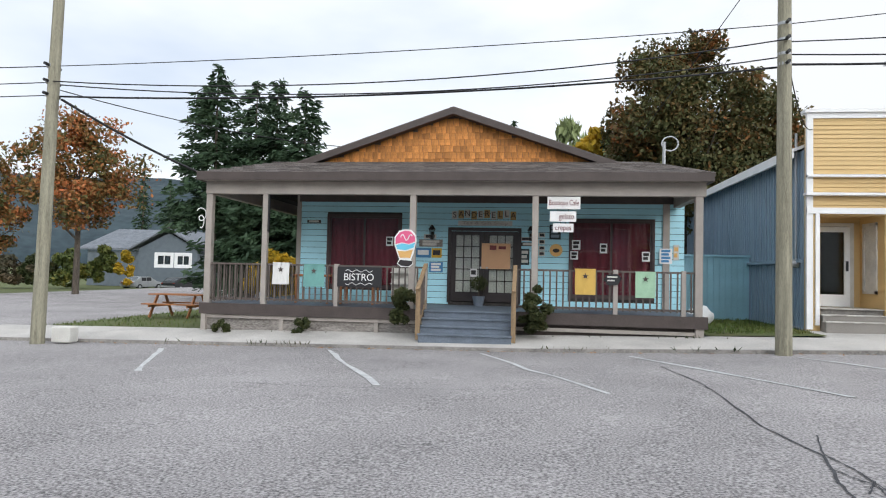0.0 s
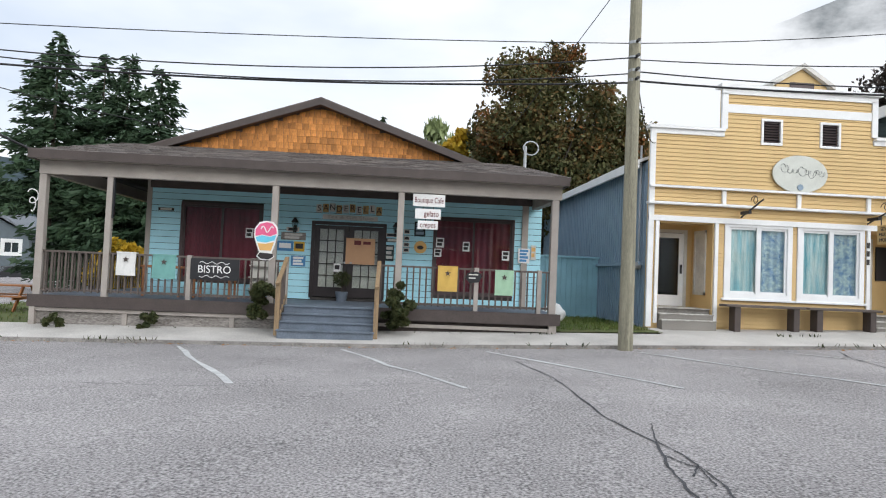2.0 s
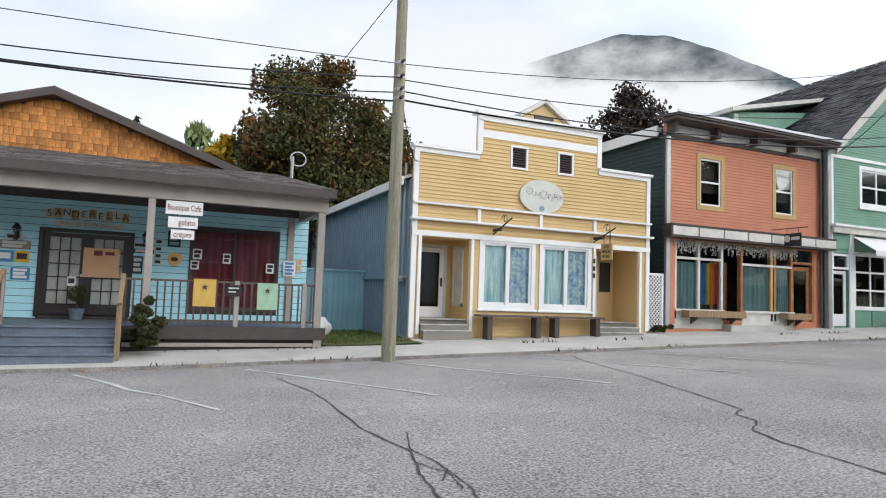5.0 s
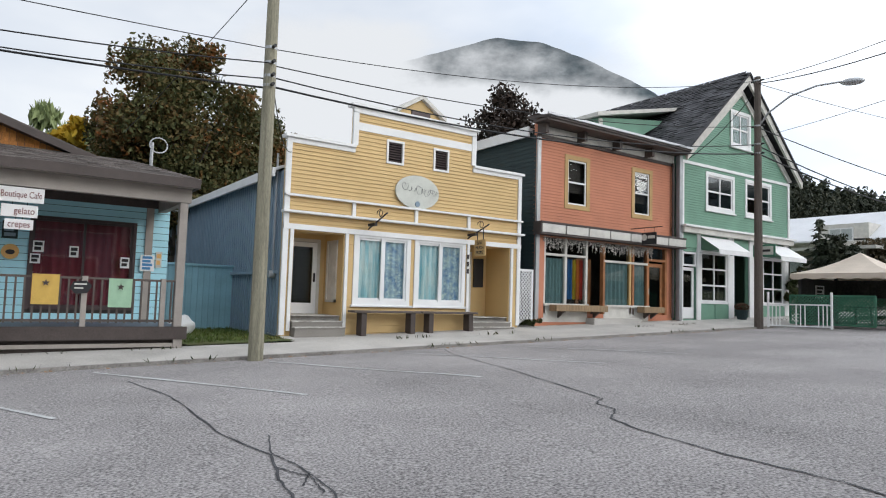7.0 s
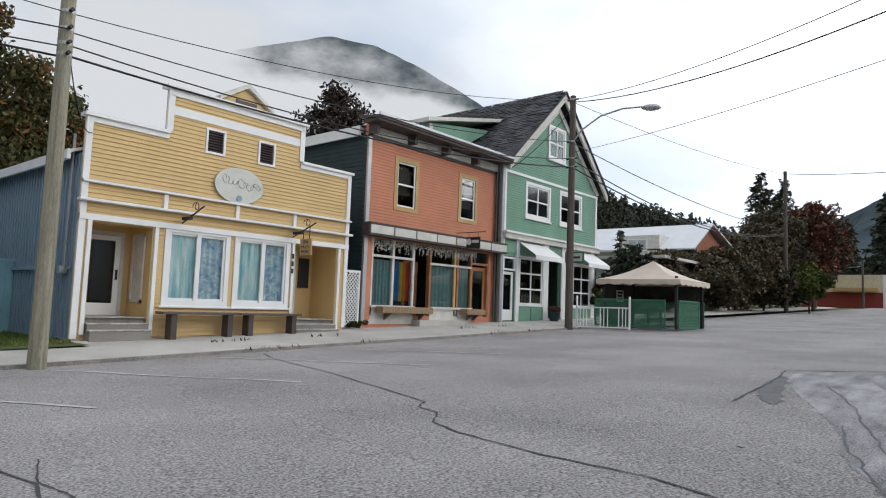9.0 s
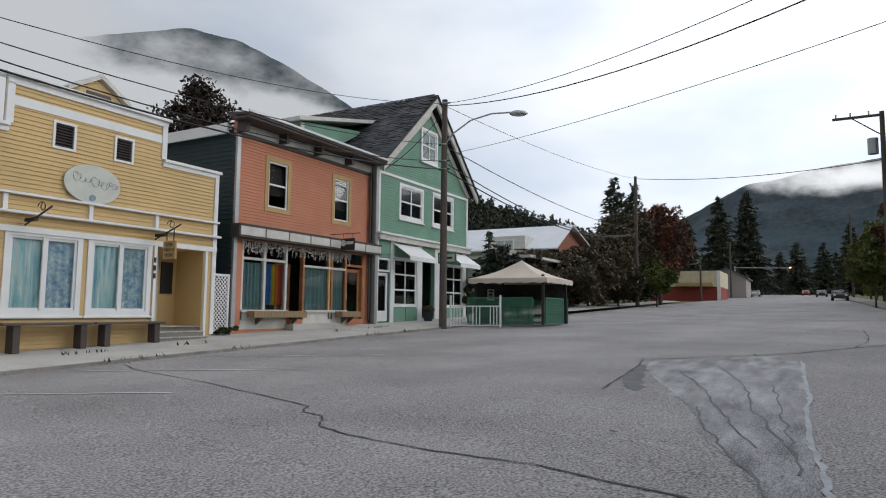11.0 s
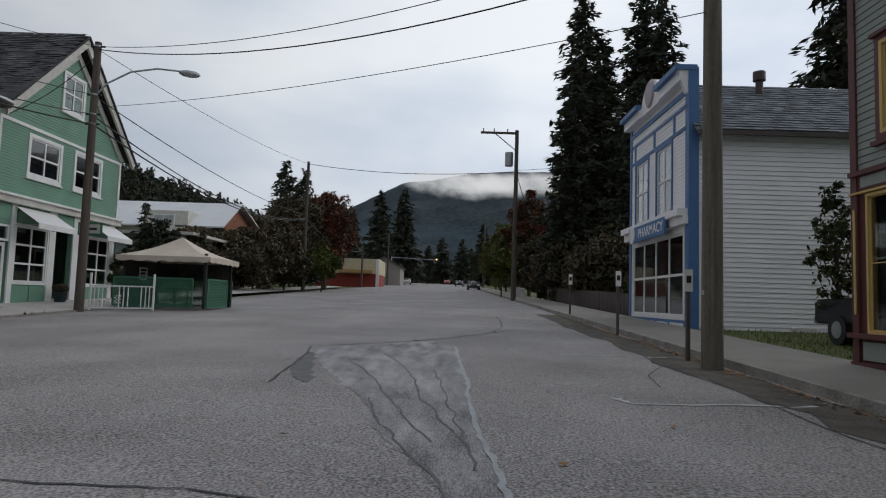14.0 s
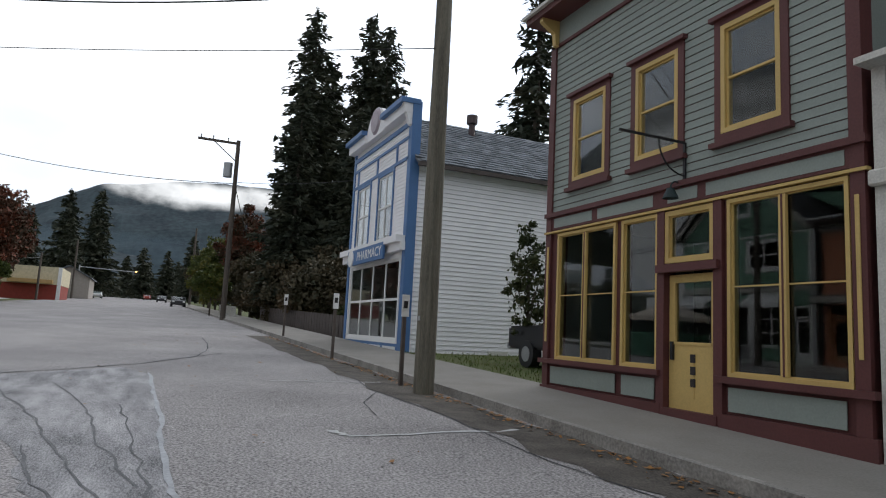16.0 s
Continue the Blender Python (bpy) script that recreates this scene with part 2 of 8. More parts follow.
M_TEALC = mat("teal_curtain", (0.27, 0.43, 0.44), 0.85, 0.2, 3, 40, 0.1, stretch=(2, 2, 0.2))
M_MET_ROOF = mat("white_metal_roof", (0.68, 0.69, 0.71), 0.4, 0.06, 1, 20, 0.05)
M_RED = mat("red_wall_paint", (0.30, 0.05, 0.035), 0.7, 0.1)
M_BRICK = mat("brick_red", (0.32, 0.12, 0.07), 0.8, 0.2)
# Distance haze is mixed into the mountain's base colour as a blue cast.
M_MTN = mat("forested_mountain_haze_blue", (0.040, 0.062, 0.070), 0.95, 0.3, 0.014, 0.11, 0.0, col2=(0.008, 0.017, 0.025))
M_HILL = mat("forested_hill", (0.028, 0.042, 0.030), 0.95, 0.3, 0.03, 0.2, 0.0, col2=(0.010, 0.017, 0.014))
L_SPRUCE = leafy("spruce_needles", [(0.020, 0.040, 0.022), (0.034, 0.062, 0.032), (0.052, 0.085, 0.042)])
L_DARKCON = leafy("dark_conifer_needles", [(0.024, 0.034, 0.024), (0.045, 0.052, 0.034), (0.082, 0.080, 0.050)])
L_MAPLE_D = leafy("dark_autumn_maple", [(0.034, 0.044, 0.018), (0.056, 0.066, 0.024), (0.078, 0.074, 0.026), (0.115, 0.070, 0.024), (0.27, 0.092, 0.026)])
L_MAPLE_O = leafy("orange_maple", [(0.05, 0.065, 0.024), (0.10, 0.09, 0.03), (0.30, 0.12, 0.04), (0.52, 0.15, 0.055)])
L_RED = leafy("red_brown_maple", [(0.034, 0.036, 0.022), (0.068, 0.046, 0.027), (0.135, 0.050, 0.030), (0.260, 0.070, 0.034)])
L_PLUM = leafy("plum_maple", [(0.022, 0.020, 0.018), (0.038, 0.028, 0.022), (0.065, 0.040, 0.028)])
L_BROWN = leafy("brown_hedge", [(0.040, 0.042, 0.024), (0.075, 0.062, 0.036), (0.130, 0.088, 0.048)])
L_WILLOW = leafy("willow_leaves", [(0.16, 0.20, 0.09), (0.24, 0.28, 0.12)])
L_YELLOW = leafy("yellow_leaves", [(0.10, 0.11, 0.02), (0.42, 0.27, 0.02), (0.55, 0.36, 0.04)])
L_GREEN = leafy("green_yellow_leaves", [(0.036, 0.054, 0.017), (0.084, 0.102, 0.024), (0.192, 0.156, 0.030)])
L_BUSH = leafy("bush_leaves", [(0.022, 0.034, 0.014), (0.05, 0.06, 0.022), (0.10, 0.08, 0.03)])
L_FALLEN = leafy("fallen_leaves", [(0.20, 0.08, 0.03), (0.32, 0.16, 0.05), (0.16, 0.08, 0.04)])

# ---- building helpers ----
ORIGIN = {}


def thing(name, at, label="", category="", group="", kind=""):
    ob = new(name)
    ob.empty_display_size = 0.2
    ob.location = at
    ORIGIN[ob.name] = Vector(at)
    return tagged(ob, label, category, group, kind)


def origin_of(ob):
    return ORIGIN[ob.name]


def finish(bm, name):
    me = bpy.data.meshes.new(name)
    bmesh.ops.recalc_face_normals(bm, faces=bm.faces)
    bm.to_mesh(me)
    bm.free()
    return me


def part(name, bm, material, parent, label="", kind="", smooth=False):
    bm.transform(Matrix.Translation(-origin_of(parent)))
    me = finish(bm, name)
    me.materials.append(material)
    if smooth:
        for p in me.polygons:
            p.use_smooth = True
    ob = new(name, me)
    ob.parent = parent
    ORIGIN[ob.name] = origin_of(parent)
    return tagged(ob, label, kind=kind)


def solo(name, bm, material, label="", category="", group="", kind="", smooth=False):
    """A thing of one mesh, in world place, with its origin at the foot of its box."""
    lo = Vector([min(v.co[i] for v in bm.verts) for i in range(3)])
    hi = Vector([max(v.co[i] for v in bm.verts) for i in range(3)])
    at = Vector(((lo.x + hi.x) / 2, (lo.y + hi.y) / 2, lo.z)) if kind != "structure" else Vector((0, 0, 0))
    bm.transform(Matrix.Translation(-at))
    me = finish(bm, name)
    me.materials.append(material)
    if smooth:
        for p in me.polygons:
            p.use_smooth = True
    ob = new(name, me)
    ob.location = at
    ORIGIN[ob.name] = at
    return tagged(ob, label, category, group, kind)


def box(bm, x0, y0, z0, x1, y1, z1, bev=0.0):
    r = bmesh.ops.create_cube(bm, size=1.0, matrix=Matrix.LocRotScale(((x0 + x1) / 2, (y0 + y1) / 2, (z0 + z1) / 2), None, (abs(x1 - x0), abs(y1 - y0), abs(z1 - z0))))
    if bev:
        es = list({e for v in r["verts"] for e in v.link_edges})
        bmesh.ops.bevel(bm, geom=es, offset=bev, segments=1, affect="EDGES")
    return bm


def boxes(*specs, bev=0.0):
    bm = bmesh.new()
    for s in specs:
        box(bm, *s, bev=bev)
    return bm


def tube(bm, p0, p1, r0, r1=None, seg=8, caps=True):
    p0, p1 = Vector(p0), Vector(p1)
    d = p1 - p0
    q = d.to_track_quat("Z", "Y").to_matrix().to_4x4()
    bmesh.ops.create_cone(bm, cap_ends=caps, segments=seg, radius1=r0, radius2=r0 if r1 is None else r1, depth=d.length, matrix=Matrix.Translation((p0 + p1) / 2) @ q)
    return bm


def bar(bm, p0, p1, w, h):
    """A square bar from p0 to p1."""
    p0, p1 = Vector(p0), Vector(p1)
    d = p1 - p0
    q = d.to_track_quat("X", "Z").to_matrix().to_4x4()
    bmesh.ops.create_cube(bm, size=1.0, matrix=Matrix.Translation((p0 + p1) / 2) @ q @ Matrix.Diagonal((d.length, w, h, 1)))
    return bm


def poly(bm, pts):
    return bm.faces.new([bm.verts.new(p) for p in pts])


def slab(bm, pts, d):
    """A flat piece from its outline, of depth d (a vector)."""
    d = Vector(d)
    a = [bm.verts.new(p) for p in pts]
    b = [bm.verts.new(Vector(p) + d) for p in pts]
    bm.faces.new(a)
    bm.faces.new(b[::-1])
    for i in range(len(pts)):
        j = (i + 1) % len(pts)
        bm.faces.new((a[i], a[j], b[j], b[i]))
    return bm


def panel_wall(bm, x0, x1, z0, z1, y0, y1, holes, axis="x"):
    """A wall along x (or along y with axis 'y', its thickness then in x) with rectangular openings."""
    zs = sorted({z0, z1, *[max(z0, min(z1, h[k])) for h in holes for k in (2, 3)]})
    for a, b in zip(zs[:-1], zs[1:]):
        zm = (a + b) / 2
        cuts = sorted([(h[0], h[1]) for h in holes if h[2] < zm < h[3]])
        x = x0
        for c0, c1 in cuts + [(x1, x1)]:
            if c0 > x + 1e-4:
                if axis == "x":
                    box(bm, x, y0, a, c0, y1, b)
                else:
                    box(bm, y0, x, a, y1, c0, b)
            x = max(x, c1)
    return bm


def siding(parent, material, x0, x1, z0, z1, y, out, pitch, holes=(), axis="x", single=False, outline=None, name="board", lap=0.018):
    """Lap boards on a wall: wedges, cut at the openings. out: -1 or 1, the side to which they face."""
    n = max(1, round((z1 - z0) / pitch))
    h = (z1 - z0) / n
    V, F = [], []
    for i in range(n):
        a, b = z0 + i * h, z0 + (i + 1) * h
        zm = (a + b) / 2
        lo, hi = (x0, x1) if outline is None else outline(zm)
        cuts = sorted([(o[0], o[1]) for o in holes if o[2] < zm < o[3]])
        x = lo
        for c0, c1 in cuts + [(hi, hi)]:
            c0 = min(c0, hi)
            if c0 > x + 0.02:
                t = out * lap
                sec = [(y, a), (y + t, a), (y + t * 0.45, b - 0.011), (y, b - 0.011)]
                vs = [((xx, yy, zz) if axis == "x" else (yy, xx, zz)) for xx in (x, c0) for yy, zz in sec]
                fs = [(0, 1, 2, 3), (7, 6, 5, 4), (0, 4, 5, 1), (1, 5, 6, 2), (2, 6, 7, 3), (3, 7, 4, 0)]
                if single:
                    me = bpy.data.meshes.new(name)
                    o3 = origin_of(parent)
                    me.from_pydata([tuple(Vector(v) - o3) for v in vs], [], fs)
                    me.materials.append(material)
                    ob = new(name, me)
                    ob.parent = parent
                    ORIGIN[ob.name] = o3
                else:
                    k = len(V)
                    V += vs
                    F += [tuple(q + k for q in f) for f in fs]
            x = max(x, c1)
    if not single:
        me = bpy.data.meshes.new("siding")
        o3 = origin_of(parent)
        me.from_pydata([tuple(Vector(v) - o3) for v in V], [], F)
        me.materials.append(material)
        ob = new("siding", me)
        ob.parent = parent
        ORIGIN[ob.name] = o3
        tagged(ob, kind="stuff")


def frame_bm(x0, x1, z0, z1, y0, y1, w, bottom=True, wb=None):
    bm = bmesh.new()
    wb = wb or w
    box(bm, x0, y0, z0, x0 + w, y1, z1)
    box(bm, x1 - w, y0, z0, x1, y1, z1)
    box(bm, x0 + w, y0, z1 - w, x1 - w, y1, z1)
    if bottom:
        box(bm, x0 + w, y0, z0, x1 - w, y1, z0 + wb)
    return bm


def window(parent, x0, x1, z0, z1, y, out, frame_m, sash_m=None, w=0.08, sw=0.04, cols=1, rows=1, gl=None, name="window", sill=None, label=""):
    """A window under a building: frame proud of the wall, bars, one pane per light, sill."""
    wdw = part(name, frame_bm(x0, x1, z0, z1, y + out * 0.045, y - out * 0.10, w), frame_m, parent, label)
    sash_m = sash_m or frame_m
    ix0, ix1, iz0, iz1 = x0 + w, x1 - w, z0 + w, z1 - w
    bm = frame_bm(ix0, ix1, iz0, iz1, y + out * 0.005, y - out * 0.04, sw)
    for i in range(1, cols):
        xc = ix0 + (ix1 - ix0) * i / cols
        box(bm, xc - sw / 2, y + out * 0.01, iz0 + sw, xc + sw / 2, y - out * 0.04, iz1 - sw)
    for j in range(1, rows):
        zc = iz0 + (iz1 - iz0) * j / rows
        box(bm, ix0 + sw, y + out * 0.012, zc - sw / 2, ix1 - sw, y - out * 0.04, zc + sw / 2)
    part("sash", bm, sash_m, wdw)
    for i in range(cols):
        for j in range(rows):
            a, b = ix0 + (ix1 - ix0) * i / cols + 0.005, ix0 + (ix1 - ix0) * (i + 1) / cols - 0.005
            c, d = iz0 + (iz1 - iz0) * j / rows + 0.005, iz0 + (iz1 - iz0) * (j + 1) / rows - 0.005
            p = part("pane", boxes((a, y - out * 0.012, c, b, y - out * 0.018, d)), gl or M_GLASS, wdw)
            p.visible_shadow = False
    if sill:
        part("sill", boxes((x0 - 0.06, y + out * 0.10, z0 - 0.06, x1 + 0.06, y - out * 0.02, z0), bev=0.008), sill, wdw)
    return wdw


def text(parent, body, material, size, at, rot=(90, 0, 0), depth=0.004, name="lettering", align="CENTER", width=None):
    cu = bpy.data.curves.new(name, "FONT")
    cu.body, cu.size, cu.extrude, cu.align_x, cu.align_y = body, size, depth, align, "CENTER"
    tmp = bpy.data.objects.new(name, cu)
    scene.collection.objects.link(tmp)
    me = bpy.data.meshes.new_from_object(tmp.evaluated_get(bpy.context.evaluated_depsgraph_get()))
    bpy.data.objects.remove(tmp)
    if width:
        xs = [v.co.x for v in me.vertices]
        k = width / (max(xs) - min(xs))
        for v in me.vertices:
            v.co.x *= k
    me.transform(Matrix.Translation(Vector(at) - origin_of(parent)) @ Euler([radians(a) for a in rot]).to_matrix().to_4x4())
    me.materials.clear()
    me.materials.append(material)
    ob = new(name, me)
    ob.parent = parent
    ORIGIN[ob.name] = origin_of(parent)
    return ob


def rise(x):
    if x > 0:
        return 0.02 + 0.031 * min(x, 260)
    return 0.02 + 0.015 * max(x, -90)


def road_z(x, y):
    c = np.interp(y, [-4, 5, 13.6], [0.08, 0.06, -0.03])
    return rise(x) + float(c)


def pav_z(x, y):
    """The shop-side pavement, which climbs from the kerb to the buildings."""
    return rise(x) + 0.03 + (y - 13.6) * float(np.interp(x, [3, 8], [0.09, 0.045]))


def sheet(xs, ys, zf):
    bm = bmesh.new()
    g = [[bm.verts.new((x, y, zf(x, y))) for y in ys] for x in xs]
    for i in range(len(xs) - 1):
        for j in range(len(ys) - 1):
            bm.faces.new((g[i][j], g[i + 1][j], g[i + 1][j + 1], g[i][j + 1]))
    return bm


XS = [-90, -60, -40, -20, -8, -4, 0, 4, 8, 12, 16, 20, 24, 30, 40, 60, 90, 130, 180, 260]

# ---- ground ----
solo("ground", sheet([-3000, -400, -90, 0, 40, 90, 150, 260, 500, 3000], [-3000, -400, -60, -6, 15, 60, 400, 3000], lambda x, y: rise(x) - 0.12), M_GRASS, "valley floor of rough grass round the town", "ground", kind="structure")
solo("road", sheet(XS, [-4.0, -1, 2, 5, 8, 11, 13.6], road_z), M_ASPH, "wide worn grey asphalt main street", "road", kind="structure")
solo("side_road", sheet([-37, -30, -22, -13.3], [13.59, 20, 40, 70, 110], lambda x, y: rise(x) - 0.004), M_ASPH, "grey asphalt side street past the corner", "road", kind="structure")
pav = sheet([-13.5, -8, 0, 6, 12, 18, 24, 32], [13.6, 13.75, 15.3], pav_z)
solo("pavement", pav, M_CONC, "pale concrete pavement along the shops", "pavement", kind="structure")
solo("pavement_2", sheet([6.45, 8, 12, 18, 24, 32, 60, 90], [15.0, 17.2], lambda x, y: pav_z(x, y) + 0.003), M_CONC, "pale concrete pavement before the shopfronts", "pavement", kind="structure")
bm = bmesh.new()
for a, b in zip([-13.4] + XS[4:-4], XS[4:-3]):
    slab(bm, [(a, 13.58, rise(a) - 0.1), (b, 13.58, rise(b) - 0.1), (b, 13.58, rise(b) + 0.038), (a, 13.58, rise(a) + 0.038)], (0, 0.14, 0))
solo("kerb", bm, M_KERB, "worn concrete kerb of the shop side", "kerb", kind="structure")
XS2 = [-6, -2, 2, 5, 8, 11, 14, 17, 20, 24, 30, 40, 60, 90, 130, 180, 260]
solo("pavement_3", sheet(XS2, [-5.9, -4.0], lambda x, y: rise(x) + 0.22 + (-4 - y) * 0.05), M_CONC_OLD, "stained concrete pavement before the sage shopfront", "pavement", kind="structure")
bm = bmesh.new()
for a, b in zip(XS2[:-1], XS2[1:]):
    slab(bm, [(a, -4.12, rise(a) - 0.1), (b, -4.12, rise(b) - 0.1), (b, -4.12, rise(b) + 0.224), (a, -4.12, rise(a) + 0.224)], (0, 0.16, 0))
solo("kerb_2", bm, M_KERB, "chipped concrete kerb with leaf litter", "kerb", kind="structure")
solo("lawn", sheet([12.2, 16, 20, 27], [-30, -14, -5.9], lambda x, y: rise(x) + 0.28), M_GRASS, "short grass beside the white shop", "lawn", kind="structure")
solo("lawn_2", sheet([-14.4, -12, -8, -5], [15.0, 18, 22, 30], lambda x, y: rise(x) + 0.09 - 0.12 * max(0, (-12 - x) / 2.4)), M_GRASS, "corner lawn with fallen leaves", "lawn", kind="structure")

# ---- cafe ----
cafe = thing("cafe_building", (-2.1, 22, 0.1), "low aqua clapboard cafe with a cedar-shingled gable and full porch", "building")
H1 = [(-5.69, -3.55, 1.1, 3.18), (-2.22, -0.28, 0.8, 2.82), (1.02, 3.25, 0.98, 3.12)]
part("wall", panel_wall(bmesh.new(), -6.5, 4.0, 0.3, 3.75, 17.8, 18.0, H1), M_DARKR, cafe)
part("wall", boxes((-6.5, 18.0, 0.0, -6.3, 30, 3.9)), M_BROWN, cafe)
part("wall", boxes((3.8, 18.0, 0.0, 4.0, 30, 3.9)), M_AQUA, cafe)
part("wall", boxes((-6.5, 30, 0.0, 4.0, 30.2, 3.9)), M_AQUA, cafe)
part("wall", boxes((-6.3, 20.0, 0.0, 3.8, 20.1, 3.9)), M_DARKR, cafe, "room partition, coloured near-black as if unlit")
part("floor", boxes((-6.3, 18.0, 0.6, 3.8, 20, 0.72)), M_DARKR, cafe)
siding(cafe, M_CAFE, -6.5, 4.0, 0.74, 3.74, 17.8, -1, 0.17, H1, single=True)
part("corner_board", boxes((-6.58, 17.76, 0.72, -6.46, 17.9, 3.7)), M_TAUPE, cafe)
part("corner_board", boxes((3.45, 17.74, 0.72, 3.62, 17.79, 3.7)), M_TAUPE, cafe)
for (x0, x1, z0, z1) in (H1[0], H1[2]):
    w = window(cafe, x0, x1, z0, z1, 17.8, -1, M_WFR, cols=2, w=0.06, sw=0.05, label="dark-framed sliding shop window")
    bm = bmesh.new()
    n = 60
    pts = [(x0 + (x1 - x0) * i / n, 17.88 + 0.02 * math.sin(i * 1.3) + 0.012 * math.sin(i * 3.1)) for i in range(n + 1)]
    for (xa, ya), (xb, yb) in zip(pts[:-1], pts[1:]):
        poly(bm, [(xa, ya, z0), (xb, yb, z0), (xb, yb, z1), (xa, ya, z1)])
    bmesh.ops.remove_doubles(bm, verts=bm.verts, dist=0.001)
    part("curtain", bm, M_CURT, w, "burgundy curtain behind the glass", smooth=True)
# double door
part("door_frame", frame_bm(-2.25, -0.25, 0.78, 2.84, 17.74, 17.9, 0.09, bottom=False), M_DOORB, cafe)
for k, (x0, x1) in enumerate(((-2.16, -1.255), (-1.245, -0.34))):
    dr = part("door", frame_bm(x0, x1, 0.82, 2.77, 17.79, 17.84, 0.13, wb=0.26), M_DOORB, cafe, "dark door with fifteen lights")
    bm = bmesh.new()
    for i in range(1, 3):
        xc = x0 + 0.13 + (x1 - x0 - 0.26) * i / 3
        box(bm, xc - 0.012, 17.792, 1.08, xc + 0.012, 17.83, 2.64)
    for j in range(1, 5):
        zc = 1.08 + 1.56 * j / 5
        box(bm, x0 + 0.13, 17.794, zc - 0.012, x1 - 0.13, 17.832, zc + 0.012)
    part("glazing_bar", bm, M_DOORB, dr)
    part("pane", boxes((x0 + 0.13, 17.815, 1.08, x1 - 0.13, 17.822, 2.64)), M_GLASS, dr).visible_shadow = False
    part("blind", boxes((x0 + 0.13, 17.85, 1.08, x1 - 0.13, 17.86, 2.64)), M_OFFW, dr, "white net curtain")
    bm = tube(bmesh.new(), (-1.34 + 0.17 * k, 17.79, 1.75), (-1.34 + 0.17 * k, 17.73, 1.75), 0.03)
    part("door_knob", bm, M_STEEL, dr)
# gable
def gable_out(z):
    k = (z - 4.55) / (5.88 - 4.55)
    return -6.0 + k * 3.9, 1.8 - k * 3.9
bm = slab(bmesh.new(), [(-6.6, 17.4, 4.4), (2.4, 17.4, 4.4), (-2.1, 17.4, 5.93)], (0, 0.12, 0))
part("gable_wall", bm, M_BROWN, cafe)
rng = random.Random(4)
row = 0
z = 4.5
sh_me = {}
while z < 5.78:
    x0, x1 = gable_out(z + 0.14)
    x = x0 - 0.02 + (0.09 if row % 2 else 0)
    while x < x1 - 0.03:
        wdt = rng.choice((0.1, 0.13, 0.16, 0.19))
        if wdt not in sh_me:
            me = bpy.data.meshes.new("shingle")
            hw = wdt / 2 - 0.004
            me.from_pydata([(-hw, 0, 0), (hw, 0, 0), (hw, -0.022, 0), (-hw, -0.022, 0), (-hw, 0, 0.21), (hw, 0, 0.21), (hw, -0.004, 0.21), (-hw, -0.004, 0.21)], [], [(0, 1, 2, 3), (3, 2, 6, 7), (1, 5, 6, 2), (0, 3, 7, 4), (4, 7, 6, 5)])
            me.materials.append(M_CEDAR)
            sh_me[wdt] = me
        s = new("shingle", sh_me[wdt])
        s.parent = cafe
        s.location = Vector((x + wdt / 2, 17.398, z + rng.uniform(-0.012, 0.012))) - origin_of(cafe)
        x += wdt
    z += 0.175
    row += 1
for sgn in (-1, 1):
    bm = slab(bmesh.new(), [(-2.1, 17.08, 5.99), (-2.1 + sgn * 4.4, 17.08, 4.47), (-2.1 + sgn * 4.4, 17.08, 4.31), (-2.1, 17.08, 5.83)], (0, 0.28, 0))
    part("barge_board", bm, M_BROWN, cafe)
    bm = slab(bmesh.new(), [(-2.1, 17.1, 6.03), (-2.1 + sgn * 6.0, 17.1, 3.95), (-2.1 + sgn * 6.0, 17.1, 3.88), (-2.1, 17.1, 5.96)], (0, 13.2, 0))
    part("roof", bm, M_ROOF, cafe)
# porch roof, in courses
bm = slab(bmesh.new(), [(-8.1, 14.88, 3.9), (4.0, 14.88, 3.9), (3.0, 17.5, 4.6), (-7.1, 17.5, 4.6)], (0, 0, -0.06))
slab(bm, [(-8.1, 14.88, 3.9), (-7.1, 17.5, 4.6), (-6.6, 30, 4.6), (-8.1, 30, 3.9)], (0, 0, -0.06))
slab(bm, [(4.0, 14.88, 3.9), (4.0, 30, 3.9), (2.6, 30, 4.6), (3.0, 17.5, 4.6)], (0, 0, -0.06))
part("porch_roof", bm, M_ROOF, cafe)
V, F = [], []
for i in range(15):
    k = i / 15
    ya, za, yb, zb = 14.86 + 2.55 * k, 3.905 + 0.68 * k, 14.86 + 2.55 * (k + 0.075), 3.905 + 0.68 * (k + 0.075)
    x = -8.1 + k * 1.0 + (0.15 if i % 2 else 0)
    while x < 4.0 - k * 1.0 - 0.05:
        xe = min(x + 0.29, 4.0 - k * 1.0)
        t = rng.uniform(0.012, 0.024)
        b0 = len(V)
        V += [(x, ya, za), (xe, ya, za), (xe, ya, za + t), (x, ya, za + t), (xe, yb, zb + 0.006), (x, yb, zb + 0.006)]
        F += [(b0, b0 + 1, b0 + 2, b0 + 3), (b0 + 3, b0 + 2, b0 + 4, b0 + 5)]
        x += 0.3
me = bpy.data.meshes.new("roof_shingles")
me.from_pydata([tuple(Vector(v) - origin_of(cafe)) for v in V], [], F)
me.materials.append(M_ROOF)
o = new("roof_shingles", me)
o.parent = cafe
tagged(o, kind="stuff")
part("fascia", boxes((-8.08, 14.84, 3.72, 3.97, 14.9, 3.91)), M_BROWN, cafe, "dark brown eave board")
part("fascia", boxes((-8.1, 14.9, 3.72, -8.02, 30, 3.9)), M_BROWN, cafe)
part("fascia", boxes((3.92, 14.9, 3.72, 3.99, 30, 3.9)), M_BROWN, cafe)
part("beam", boxes((-7.98, 15.16, 3.42, 3.88, 15.34, 3.72)), M_TAUPE, cafe, "taupe porch beam")
